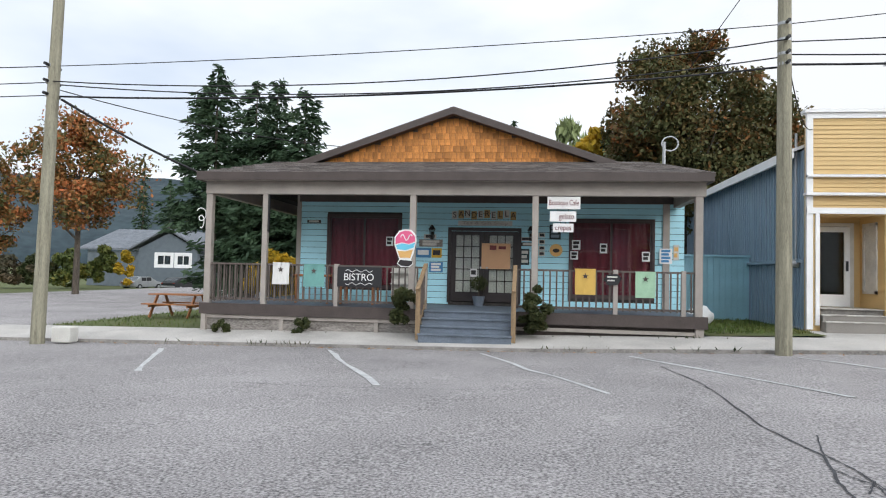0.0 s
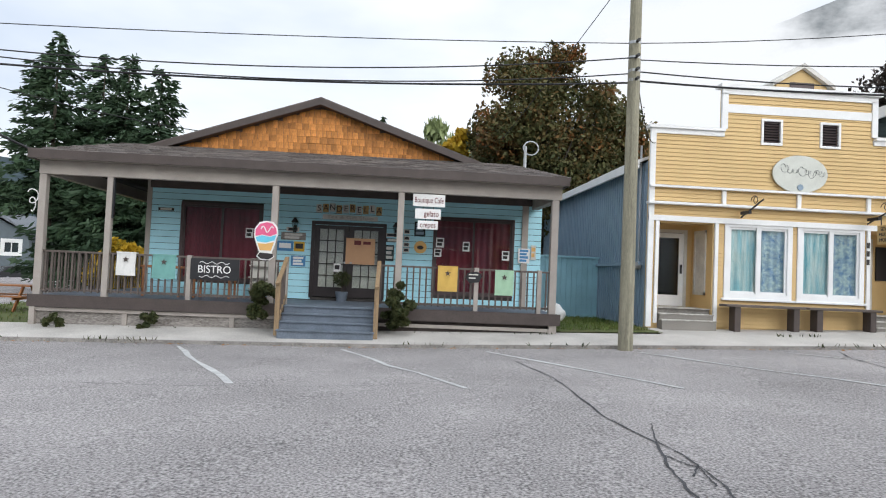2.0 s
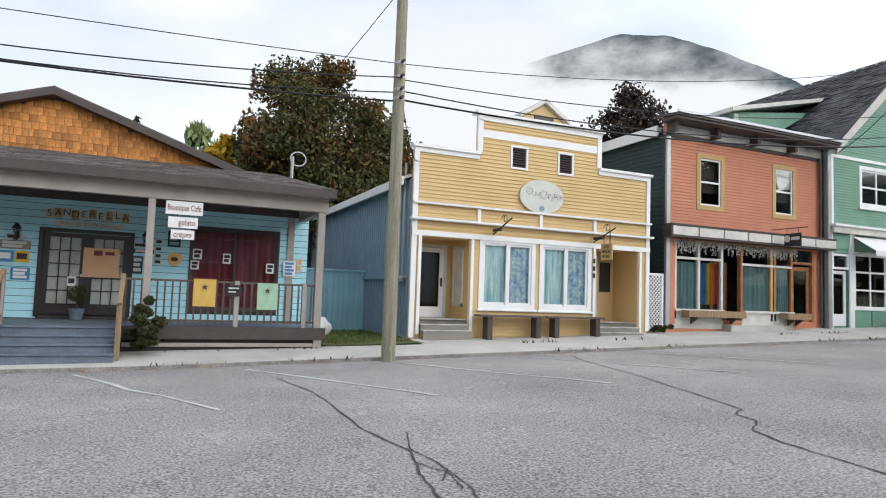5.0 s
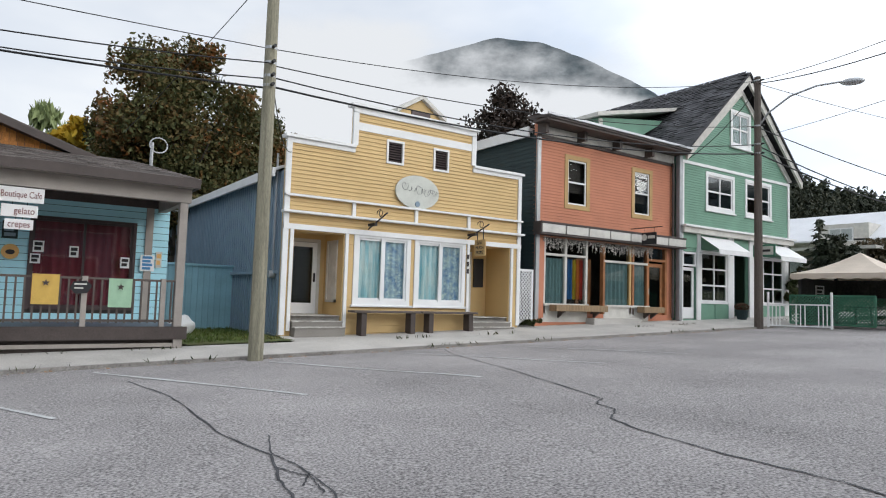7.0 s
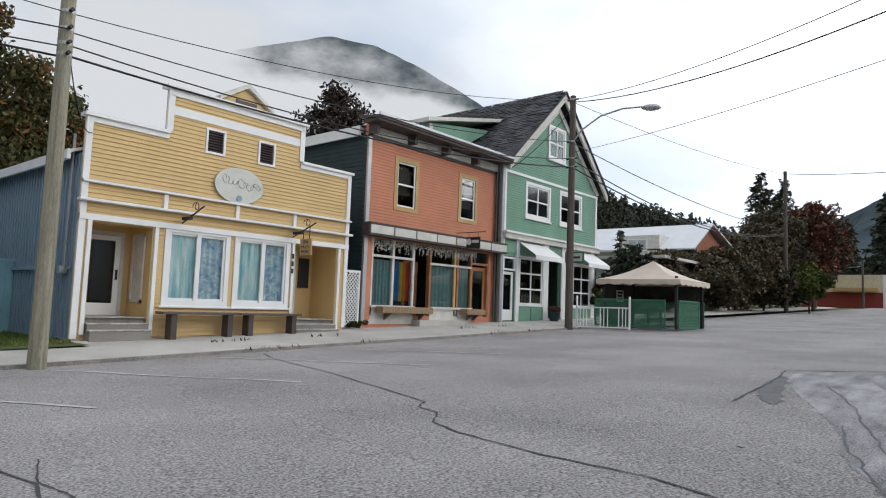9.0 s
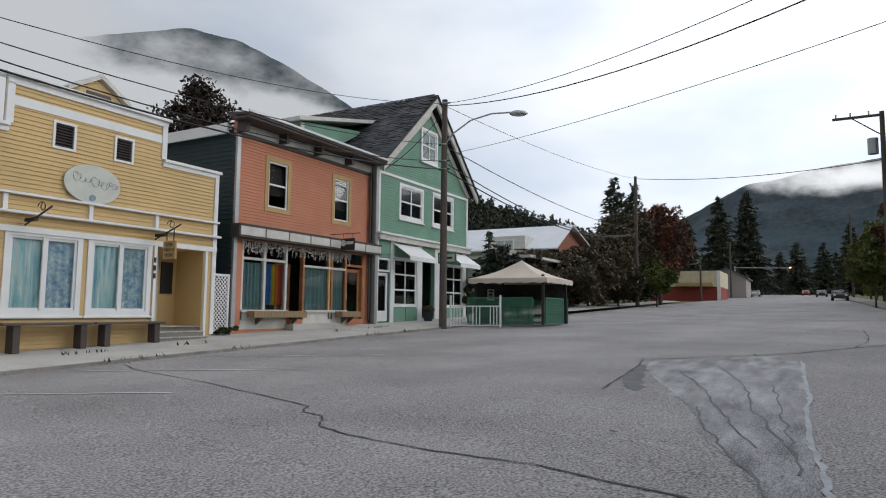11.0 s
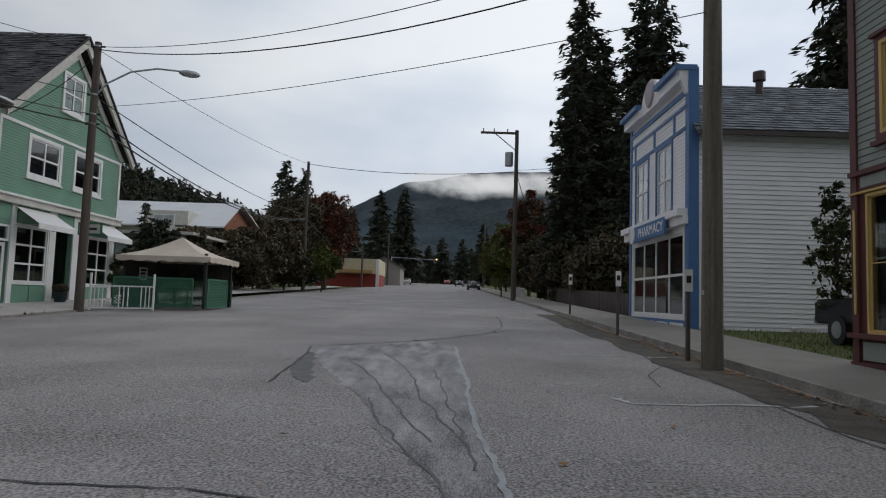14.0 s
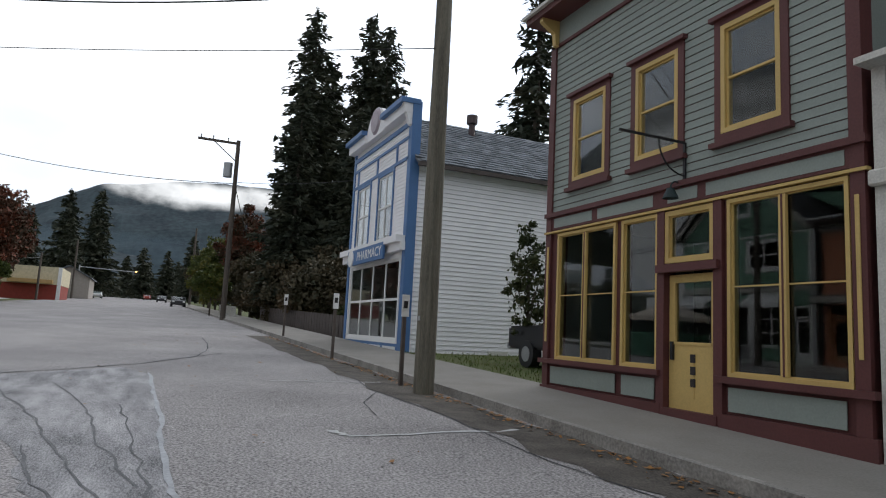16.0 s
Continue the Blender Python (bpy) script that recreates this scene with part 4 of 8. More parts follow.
part("rail", boxes((18.82, 16.6, 3.0, 21.3, 16.75, 3.08)), M_OFFW, osh)
part("rail", boxes((21.35, 16.6, 3.18, 22.42, 16.75, 3.27)), M_WOODO, osh)
part("sill", boxes((15.8, 16.52, 1.36, 17.95, 16.76, 1.44)), M_OFFW, osh)
part("sill", boxes((18.9, 16.52, 1.36, 20.5, 16.76, 1.44)), M_OFFW, osh)
part("sill", boxes((20.5, 16.52, 1.36, 21.35, 16.76, 1.44)), M_OFFW, osh)
part("stall_riser", boxes((15.75, 16.6, 0.8, 17.95, 16.74, 1.36)), M_OFFW, osh)
part("stall_riser", boxes((18.82, 16.6, 0.8, 21.35, 16.74, 1.36)), M_OFFW, osh)
part("step", boxes((17.9, 16.2, 0.7, 20.4, 16.62, 0.95)), M_CONC, osh)
for x0, x1, z0, z1 in ((15.9, 16.8, 1.44, 3.08), (16.92, 17.85, 1.44, 3.08), (15.9, 17.85, 3.16, 3.72), (18.88, 20.24, 1.44, 3.0), (20.5, 21.25, 1.44, 3.0), (18.88, 21.25, 3.08, 3.72), (21.4, 22.36, 3.27, 3.72)):
    part("pane", boxes((x0, 16.67, z0, x1, 16.676, z1)), M_GLASS_D, osh).visible_shadow = False
for x0, x1, y in ((17.98, 18.76, 17.2), (21.4, 22.36, 16.72)):
    d = part("door", frame_bm(x0, x1, 1.02, 3.1, y, y + 0.05, 0.14, wb=0.3), M_WOODO, osh, "brown wooden glazed door")
    part("pane", boxes((x0 + 0.14, y + 0.02, 1.32, x1 - 0.14, y + 0.026, 2.96)), M_GLASS_D, d).visible_shadow = False
    part("handle", boxes((x0 + 0.04, y - 0.05, 1.9, x0 + 0.08, y, 2.1)), M_STEEL, d)
for x0, x1, m in ((15.9, 16.8, M_TEALC), (18.9, 20.2, M_TEALC), (20.5, 21.2, M_TEALC)):
    bm = bmesh.new()
    pts = [(x0 + (x1 - x0) * i / 30, 16.71 + 0.02 * math.sin(i * 1.2)) for i in range(31)]
    for (xa, ya), (xb, yb) in zip(pts[:-1], pts[1:]):
        poly(bm, [(xa, ya, 1.4), (xb, yb, 1.4), (xb, yb, 3.0), (xa, ya, 3.0)])
    part("curtain", bm, m, osh, "teal curtain")
for i, c in enumerate(((0.03, 0.16, 0.42), (0.03, 0.16, 0.42), (0.55, 0.38, 0.02), (0.62, 0.16, 0.02), (0.45, 0.03, 0.02))):
    bm = bmesh.new()
    x0 = 16.95 + i * 0.17
    pts = [(x0 + 0.17 * j / 6, 16.705 + 0.012 * math.sin(j * 1.2 + i)) for j in range(7)]
    for (xa, ya), (xb, yb) in zip(pts[:-1], pts[1:]):
        poly(bm, [(xa, ya, 1.6), (xb, yb, 1.6), (xb, yb, 3.0), (xa, ya, 3.0)])
    part("drape", bm, mat("drape_colour", c, 0.8, 0.15, bump=0.05), osh, "rainbow striped cloth")
for x0, x1 in ((16.0, 18.55), (20.55, 21.75)):
    pb = thing("window_box", ((x0 + x1) / 2, 16.35, 1.1), "rough wooden window box with dry flowers", "planter", "window boxes")
    part("trough", boxes((x0, 16.15, 1.18, x1, 16.5, 1.4), bev=0.01), M_WOODN, pb)
    for x in (x0 + 0.4, x1 - 0.4):
        part("bracket", slab(bmesh.new(), [(x, 16.52, 0.95), (x, 16.52, 1.18), (x, 16.2, 1.18)], (0.08, 0, 0)), M_RAIL, pb)
hs2 = thing("hanging_sign", (20.4, 15.8, 3.9), "dark hanging shop sign with a round emblem", "sign")
part("board", boxes((20.28, 15.45, 3.72, 20.33, 16.1, 4.16), bev=0.01), M_BLACK, hs2)
part("arm", bar(bmesh.new(), (20.305, 16.6, 4.34), (20.305, 15.2, 4.34), 0.025, 0.025), M_BLACK, hs2)
bm = bmesh.new()
bmesh.ops.create_cone(bm, cap_ends=True, segments=20, radius1=0.12, radius2=0.12, depth=0.012, matrix=pose(20.272, 15.97, 3.98, 0, 90, 0))
part("emblem", bm, M_OFFW, hs2)
part("lettering", boxes((20.272, 15.5, 3.93, 20.281, 15.82, 4.04)), M_OFFW, hs2)
for y in (15.55, 16.0):
    part("chain", boxes((20.3, y - 0.006, 4.16, 20.31, y + 0.006, 4.34)), M_BLACK, hs2)

# ---- green house ----
gsh = thing("green_house", (27.3, 22, 0.8), "green clapboard gabled shop house with white trim", "building")
GH = [(24.85, 26.8, 5.6, 7.08), (27.8, 29.8, 5.6, 7.12), (26.68, 28.1, 8.6, 10.1), (23.15, 24.15, 0.95, 3.7), (24.4, 26.4, 1.6, 3.8), (26.8, 28.0, 0.95, 3.8), (29.1, 30.95, 1.6, 3.8)]
part("wall", panel_wall(bmesh.new(), 23.1, 31.4, 0.6, 7.6, 16.42, 16.6, GH), M_GRN, gsh)
part("wall", slab(bmesh.new(), [(23.1, 16.47, 7.6), (31.4, 16.47, 7.6), (27.4, 16.47, 11.5)], (0, 0.13, 0)), M_GRN, gsh)
siding(gsh, M_GRN, 23.3, 31.3, 4.7, 7.3, 16.42, -1, 0.105, GH, lap=0.026)
siding(gsh, M_GRN, 23.3, 31.3, 7.42, 11.3, 16.45, -1, 0.105, GH, outline=lambda z: (23.15 + (z - 7.6) * 1.06 + 0.1, 31.4 - (z - 7.6) * 1.02 - 0.1) if z > 7.6 else (23.15, 31.4), lap=0.026)
for (x0, x1, z0, z1), cr in zip(GH[:3], ((2, 2), (2, 2), (2, 2))):
    window(gsh, x0 - 0.08, x1 + 0.08, z0 - 0.08, z1 + 0.08, 16.42, -1, M_WHITE, w=0.14, sw=0.07, cols=cr[0], rows=cr[1], gl=M_GLASS_D, sill=M_WHITE, label="white-framed four-light window")
part("trim", boxes((23.1, 16.36, 7.3, 31.5, 16.44, 7.42)), M_WHITE, gsh)
part("corner_board", boxes((23.08, 16.36, 4.6, 23.26, 16.44, 7.3)), M_WHITE, gsh)
part("corner_board", boxes((31.3, 16.36, 0.9, 31.46, 16.44, 7.3)), M_WHITE, gsh)
for sgn, xe in ((-1, 23.0), (1, 32.0)):
    ze = 7.55 if sgn < 0 else 7.45
    part("barge_board", slab(bmesh.new(), [(27.45, 16.02, 11.8), (xe, 16.02, ze + 0.1), (xe, 16.02, ze - 0.22), (27.45, 16.02, 11.42)], (0, 0.1, 0)), M_OFFW, gsh)
    part("barge_board", slab(bmesh.new(), [(27.45, 16.36, 11.25), (xe - sgn * 0.3, 16.36, ze + 0.1), (xe - sgn * 0.6, 16.36, ze), (27.45, 16.36, 10.92)], (0, 0.06, 0)), M_OFFW, gsh)
    part("roof", slab(bmesh.new(), [(27.45, 15.95, 11.8), (xe - (0 if sgn > 0 else 0.1), 15.95, ze + 0.1), (xe, 31, ze + 0.1), (27.45, 31, 11.8)], (0, 0, 0.1)), M_ROOFD, gsh)
V, F = [], []
for i in range(34):
    k = i / 34
    za, xa = 7.66 + 4.2 * k, 22.98 + 4.45 * k
    y = 15.94 + (0.15 if i % 2 else 0)
    while y < 30.8:
        t = rng.uniform(0.01, 0.04)
        b0 = len(V)
        V += [(xa, y, za + 0.1), (xa, y + 0.29, za + 0.1), (xa - t, y + 0.29, za + 0.1 + t), (xa - t, y, za + 0.1 + t), (xa + 0.15, y + 0.29, za + 0.26), (xa + 0.15, y, za + 0.26)]
        F += [(b0, b0 + 1, b0 + 2, b0 + 3), (b0 + 3, b0 + 2, b0 + 4, b0 + 5)]
        y += 0.3
me = bpy.data.meshes.new("roof_shingles")
me.from_pydata([tuple(Vector(v) - origin_of(gsh)) for v in V], [], F)
me.materials.append(M_ROOFD)
o = new("roof_shingles", me)
o.parent = gsh
tagged(o, kind="stuff")
part("wall", boxes((23.1, 16.6, 0.6, 23.25, 31, 7.6), (31.25, 16.6, 0.6, 31.4, 31, 7.6), (23.25, 30.9, 0.6, 31.25, 31, 7.6)), M_GRN, gsh)
part("partition", boxes((23.25, 20, 0.6, 31.25, 20.1, 7.5), (23.25, 16.6, 4.2, 31.25, 20, 4.3)), M_DARKR, gsh)
dm = part("dormer", slab(bmesh.new(), [(21.0, 18.9, 7.4), (25.4, 18.9, 9.9), (24.5, 18.9, 9.8), (21.0, 18.9, 9.3)], (0, 6, 0)), M_GRN, gsh, "green shed dormer with a pale fascia")
part("roof", slab(bmesh.new(), [(20.6, 18.6, 9.25), (26.0, 18.6, 10.45), (26.0, 25.2, 10.45), (20.6, 25.2, 9.25)], (0, 0, 0.16)), M_OFFW, dm)
part("corner_board", boxes((20.95, 18.84, 7.6, 21.15, 18.9, 9.25)), M_OFFW, dm)
part("fascia_board", boxes((23.05, 16.2, 4.45, 31.5, 16.44, 4.72)), M_OFFW, gsh)
part("fascia_board", boxes((23.0, 16.1, 4.68, 31.55, 16.44, 4.76)), M_WHITE, gsh)
for x0, x1 in ((23.05, 23.2), (24.15, 24.4), (26.4, 26.8), (28.0, 29.1), (30.95, 31.45)):
    part("pilaster", boxes((x0, 16.36, 0.85, x1, 16.44, 4.45)), M_WHITE, gsh)
for x0, x1 in ((23.2, 24.15), (24.5, 26.3), (26.85, 27.95), (29.2, 30.9)):
    part("panel", boxes((x0, 16.39, 3.86, x1, 16.43, 4.42)), M_GRN, gsh)
for (x0, x1, z0, z1) in (GH[4], GH[6]):
    window(gsh, x0, x1, z0, z1, 16.42, -1, M_WHITE, w=0.08, sw=0.07, cols=2, rows=3, gl=M_GLASS_D, label="white shopfront window of six lights")
    part("stall_riser", boxes((x0, 16.38, 0.85, (x0 + x1) / 2 - 0.04, 16.43, 1.54)), M_GRN, gsh)
    part("stall_riser", boxes(((x0 + x1) / 2 + 0.04, 16.38, 0.85, x1, 16.43, 1.54)), M_GRN, gsh)
d = part("door", frame_bm(23.25, 24.1, 0.98, 3.05, 16.5, 16.55, 0.13, wb=0.45), M_WHITE, gsh, "white glazed door")
part("pane", boxes((23.38, 16.52, 1.43, 23.97, 16.526, 2.92)), M_GLASS_D, d).visible_shadow = False
part("transom", frame_bm(23.22, 24.12, 3.1, 3.68, 16.4, 16.5, 0.08), M_WHITE, gsh)
part("pane", boxes((23.3, 16.45, 3.18, 24.04, 16.456, 3.6)), M_GLASS_D, gsh).visible_shadow = False
d = part("door", frame_bm(27.0, 27.85, 0.98, 3.05, 17.3, 17.35, 0.13, wb=0.4), M_DARKR, gsh, "dark recessed door")
part("pane", boxes((27.13, 17.32, 1.38, 27.72, 17.326, 2.92)), M_GLASS_D, d).visible_shadow = False
for x0, x1 in ((24.3, 26.5), (29.0, 31.1)):
    aw = thing("awning", ((x0 + x1) / 2, 16.0, 3.6), "small white fabric window awning", "awning", "awnings")
    bm = slab(bmesh.new(), [(x0, 16.34, 4.36), (x1, 16.34, 4.36), (x1 + 0.05, 15.45, 3.78), (x0 - 0.05, 15.45, 3.78)], (0, 0, 0.015))
    slab(bm, [(x0 - 0.05, 15.45, 3.78), (x1 + 0.05, 15.45, 3.78), (x1 + 0.05, 15.45, 3.6), (x0 - 0.05, 15.45, 3.6)], (0, 0.012, 0))
    part("canvas", bm, M_WHITE, aw)
    for x in (x0, x1):
        part("arm", bar(bmesh.new(), (x, 16.36, 3.7), (x, 15.47, 3.75), 0.02, 0.02), M_STEEL, aw)
hg = thing("hanging_sign", (28.0, 15.8, 3.7), "green-framed hanging shop sign", "sign")
part("board", boxes((27.98, 15.2, 3.72, 28.03, 16.2, 4.25), bev=0.01), M_LATT, hg)
part("face", boxes((27.965, 15.28, 3.8, 27.98, 16.12, 4.17)), M_OFFW, hg)
part("lettering", boxes((27.955, 15.4, 3.93, 27.966, 16.0, 4.03)), M_INK, hg)
cv = thing("vent_pipe", (23.0, 16.35, 0.9), "tall pale sheet-metal corner pipe", "pipe")
part("pipe", boxes((22.88, 16.3, 0.9, 23.08, 16.5, 7.6), bev=0.02), M_STEEL, cv)

# ---- sage shop, south ----
ol = thing("sage_shop", (9.1, -10, 0.5), "sage green clapboard shop with maroon and yellow trim", "building")
SY = -5.7
LH = [(10.38, 11.39, 4.25, 5.84), (8.75, 9.76, 4.25, 5.85), (7.09, 8.10, 4.25, 5.85), (10.12, 11.72, 1.2, 3.42), (9.18, 9.98, 1.2, 3.42), (8.14, 9.06, 0.66, 3.42), (6.36, 7.95, 1.2, 3.42)]
part("wall", panel_wall(bmesh.new(), 6.2, 12.05, 0.3, 7.6, SY - 0.2, SY - 0.02, LH), M_MAR, ol)
siding(ol, M_OLV, 6.3, 11.95, 3.82, 7.02, SY - 0.02, 1, 0.118, LH, single=True)
part("wall", boxes((11.9, -18, 0.3, 12.05, SY - 0.2, 7.6), (6.2, -18, 0.3, 6.35, SY - 0.2, 7.6), (6.35, -18, 0.3, 11.9, -17.8, 7.6)), M_OLV, ol)
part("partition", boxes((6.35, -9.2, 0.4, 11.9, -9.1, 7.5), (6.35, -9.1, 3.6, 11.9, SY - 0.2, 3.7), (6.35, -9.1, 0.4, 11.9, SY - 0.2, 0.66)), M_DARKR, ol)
part("roof", boxes((6.2, -18.1, 7.5, 12.1, SY - 0.1, 7.6)), M_ROOFD, ol)
part("corner_board", boxes((11.93, SY - 0.03, 0.6, 12.09, SY + 0.03, 7.05)), M_MAR, ol)
part("corner_board", boxes((6.18, SY - 0.03, 0.5, 6.34, SY + 0.03, 7.05)), M_MAR, ol)
part("cornice", boxes((6.15, SY - 0.03, 7.0, 12.1, SY + 0.03, 7.06)), M_MAR, ol)
part("frieze", boxes((6.2, SY - 0.03, 7.06, 12.08, SY + 0.015, 7.5)), M_OLV, ol)
part("cornice", boxes((6.0, SY - 0.1, 7.5, 12.35, SY + 0.45, 7.62)), M_MAR, ol)
part("cornice", boxes((5.95, SY - 0.1, 7.62, 12.42, SY + 0.52, 7.68)), M_OFFW, ol)
for x in (6.4, 9.1, 11.9):
    bm = slab(bmesh.new(), [(x - 0.05, SY + 0.02, 7.0), (x - 0.05, SY + 0.1, 7.02), (x - 0.05, SY + 0.12, 7.25), (x - 0.05, SY + 0.4, 7.42), (x - 0.05, SY + 0.4, 7.5), (x - 0.05, SY + 0.02, 7.5)], (0.1, 0, 0))
    part("corbel", bm, M_YTR, ol, "yellow scrolled corbel")
for (x0, x1, z0, z1) in LH[:3]:
    w = window(ol, x0 + 0.06, x1 - 0.06, z0 + 0.06, z1 - 0.06, SY - 0.02, 1, M_YTR, w=0.065, sw=0.03, rows=2, label="yellow sash window in a maroon surround")
    part("surround", frame_bm(x0 - 0.05, x1 + 0.05, z0 - 0.05, z1 + 0.03, SY - 0.03, SY + 0.02, 0.11), M_MAR, w)
    part("head", boxes((x0 - 0.1, SY - 0.02, z1 + 0.03, x1 + 0.1, SY + 0.08, z1 + 0.09)), M_MAR, w)
    part("sill", boxes((x0 - 0.1, SY - 0.02, z0 - 0.12, x1 + 0.1, SY + 0.08, z0 - 0.05)), M_MAR, w)
    # Blind takes the near-black room colour, so its dimness is painted in.
    part("blind", boxes((x0 + 0.1, SY - 0.16, z0, x1 - 0.1, SY - 0.14, z1)), M_DARKR, w, "drawn blind behind the glass, coloured near-black as if unlit")
part("ledge", boxes((6.14, SY - 0.02, 3.74, 12.1, SY + 0.07, 3.82)), M_MAR, ol)
part("frieze", boxes((6.2, SY - 0.02, 3.5, 12.08, SY + 0.012, 3.74)), M_MAR, ol)
for x0, x1 in ((10.75, 11.85), (9.3, 10.6), (8.45, 9.0), (6.4, 8.3)):
    part("panel", boxes((x0, SY, 3.54, x1, SY + 0.018, 3.71)), M_OLV, ol)
part("ledge", boxes((6.14, SY - 0.02, 3.44, 12.1, SY + 0.06, 3.475)), M_YTR, ol)
for x0, x1, cols in ((10.12, 11.72, 2), (9.18, 9.98, 1), (6.36, 7.95, 2)):
    w = window(ol, x0, x1, 1.2, 3.42, SY - 0.02, 1, M_YTR, w=0.05, sw=0.018, cols=cols, rows=2, gl=M_GLASS_D, label="tall yellow-framed shop window")
    if cols == 2:
        xm = (x0 + x1) / 2
        part("mullion", boxes((xm - 0.045, SY - 0.02, 1.26, xm + 0.045, SY + 0.03, 3.36)), M_YTR, w)
        part("mullion", boxes((xm - 0.012, SY, 1.26, xm + 0.012, SY + 0.036, 3.36)), M_MAR, w)
window(ol, 8.16, 9.04, 2.68, 3.42, SY - 0.02, 1, M_YTR, w=0.07, sw=0.02, gl=M_GLASS_D, label="yellow transom light")
part("head", boxes((8.05, SY - 0.02, 2.55, 9.15, SY + 0.1, 2.66)), M_MAR, ol)
dr = part("door", frame_bm(8.17, 9.03, 0.7, 2.52, SY - 0.12, SY - 0.06, 0.11, wb=0.9), M_YTR, ol, "yellow half-glazed shop door")
part("pane", boxes((8.28, SY - 0.1, 1.6, 8.92, SY - 0.094, 2.41)), M_GLASS_D, dr).visible_shadow = False
part("moulding", boxes((8.27, SY - 0.06, 1.56, 8.93, SY - 0.045, 1.6), (8.57, SY - 0.06, 0.85, 8.63, SY - 0.05, 1.45)), M_YTR, dr)
part("handle", boxes((8.93, SY - 0.06, 1.35, 8.98, SY - 0.02, 1.6)), M_BLACK, dr)
for z in (1.33, 1.17, 1.01):
    part("number_mark", boxes((8.55, SY - 0.062, z, 8.63, SY - 0.044, z + 0.11)), M_INK, dr)
part("threshold", boxes((8.1, SY - 0.15, 0.58, 9.08, SY + 0.06, 0.7)), M_MAR, ol)
part("jamb", boxes((9.04, SY - 0.1, 0.6, 9.18, SY + 0.04, 3.44)), M_MAR, ol)
part("jamb", boxes((8.02, SY - 0.1, 0.6, 8.16, SY + 0.04, 3.44)), M_MAR, ol)
part("sill", boxes((9.1, SY - 0.02, 1.12, 12.14, SY + 0.1, 1.2)), M_MAR, ol)
part("sill", boxes((6.1, SY - 0.02, 1.12, 8.1, SY + 0.1, 1.2)), M_MAR, ol)
for x0, x1 in ((10.1, 11.85), (9.25, 9.95), (6.45, 7.95)):
    part("panel", boxes((x0, SY, 0.78, x1, SY + 0.015, 1.07)), M_OLV, ol)
part("plinth", boxes((9.1, SY - 0.02, 0.4, 12.12, SY + 0.05, 0.74)), M_MAR, ol)
part("plinth", boxes((6.12, SY - 0.02, 0.35, 8.08, SY + 0.05, 0.74)), M_MAR, ol)
part("molding", boxes((11.97, SY + 0.03, 1.5, 12.02, SY + 0.045, 3.2)), M_YTR, ol)
part("molding", boxes((6.24, SY + 0.03, 1.5, 6.29, SY + 0.045, 3.2), bev=0.005), M_YTR, ol)
gn = thing("gooseneck_lamp", (8.75, SY + 0.2, 3.6), "dark green gooseneck wall lamp over the door", "lamp")
bm = bmesh.new()
bmesh.ops.create_cone(bm, segments=16, radius1=0.11, radius2=0.05, depth=0.14, matrix=pose(8.75, SY + 0.2, 3.62))
part("shade", bm, M_DGRN, gn)
bm = bmesh.new()
for i in range(8):
    f = lambda a: (8.75, SY + 0.1 + 0.1 * math.cos(a), 3.7 + 0.1 * math.sin(a))
    tube(bm, f(i * math.pi / 8), f((i + 1) * math.pi / 8), 0.012, seg=6)
part("arm", bm, M_DGRN, gn)
sb = thing("sign_bracket", (8.68, SY, 3.85), "empty black iron sign bracket", "bracket")
part("plate", boxes((8.66, SY, 3.8, 8.7, SY + 0.03, 4.35)), M_BLACK, sb)
part("arm", bar(bmesh.new(), (8.68, SY + 0.02, 4.35), (8.68, SY + 1.15, 4.35), 0.03, 0.03), M_BLACK, sb)
bm = bmesh.new()
for i in range(8):
    f = lambda a: (8.68, SY + 0.03 + 0.45 * math.sin(a), 3.88 + 0.46 * (1 - math.cos(a)))
    tube(bm, f(i * math.pi / 16), f((i + 1) * math.pi / 16), 0.013, seg=6)
part("brace", bm, M_BLACK, sb)

# teal neighbour
tl = thing("teal_shop", (3.5, -10, 0.3), "teal clapboard shop with a white corner post", "building")
part("wall", panel_wall(bmesh.new(), 0.5, 6.1, 0.2, 4.6, -5.95, -5.8, [(1.2, 5.3, 1.1, 3.2)]), M_TEAL, tl)
siding(tl, M_TEAL, 0.5, 6.0, 0.4, 4.5, -5.8, 1, 0.13, [(1.1, 5.4, 1.0, 3.3)])
part("corner_board", boxes((5.96, -5.8, 0.3, 6.1, -5.7, 4.5)), M_OFFW, tl)
part("capital", boxes((5.86, -5.8, 3.25, 6.13, -5.62, 3.42), bev=0.02), M_OFFW, tl)
part("cornice", boxes((0.3, -5.9, 4.5, 6.12, -5.45, 4.57)), M_OFFW, tl)
part("roof", boxes((0.4, -17, 4.55, 6.1, -5.9, 4.7)), M_ROOFD, tl)
part("upper_wall", boxes((0.5, -17, 4.7, 6.1, -6.3, 8.2)), M_RAIL, tl, "brown vertical board upper wall")
part("wall", boxes((0.5, -17, 0.2, 0.65, -5.95, 4.5), (0.65, -17, 0.2, 6.1, -16.8, 4.5)), M_TEAL, tl)
window(tl, 1.2, 5.3, 1.1, 3.2, -5.8, 1, M_OFFW, cols=3, rows=2, gl=M_GLASS_D, label="pale-framed shop window")

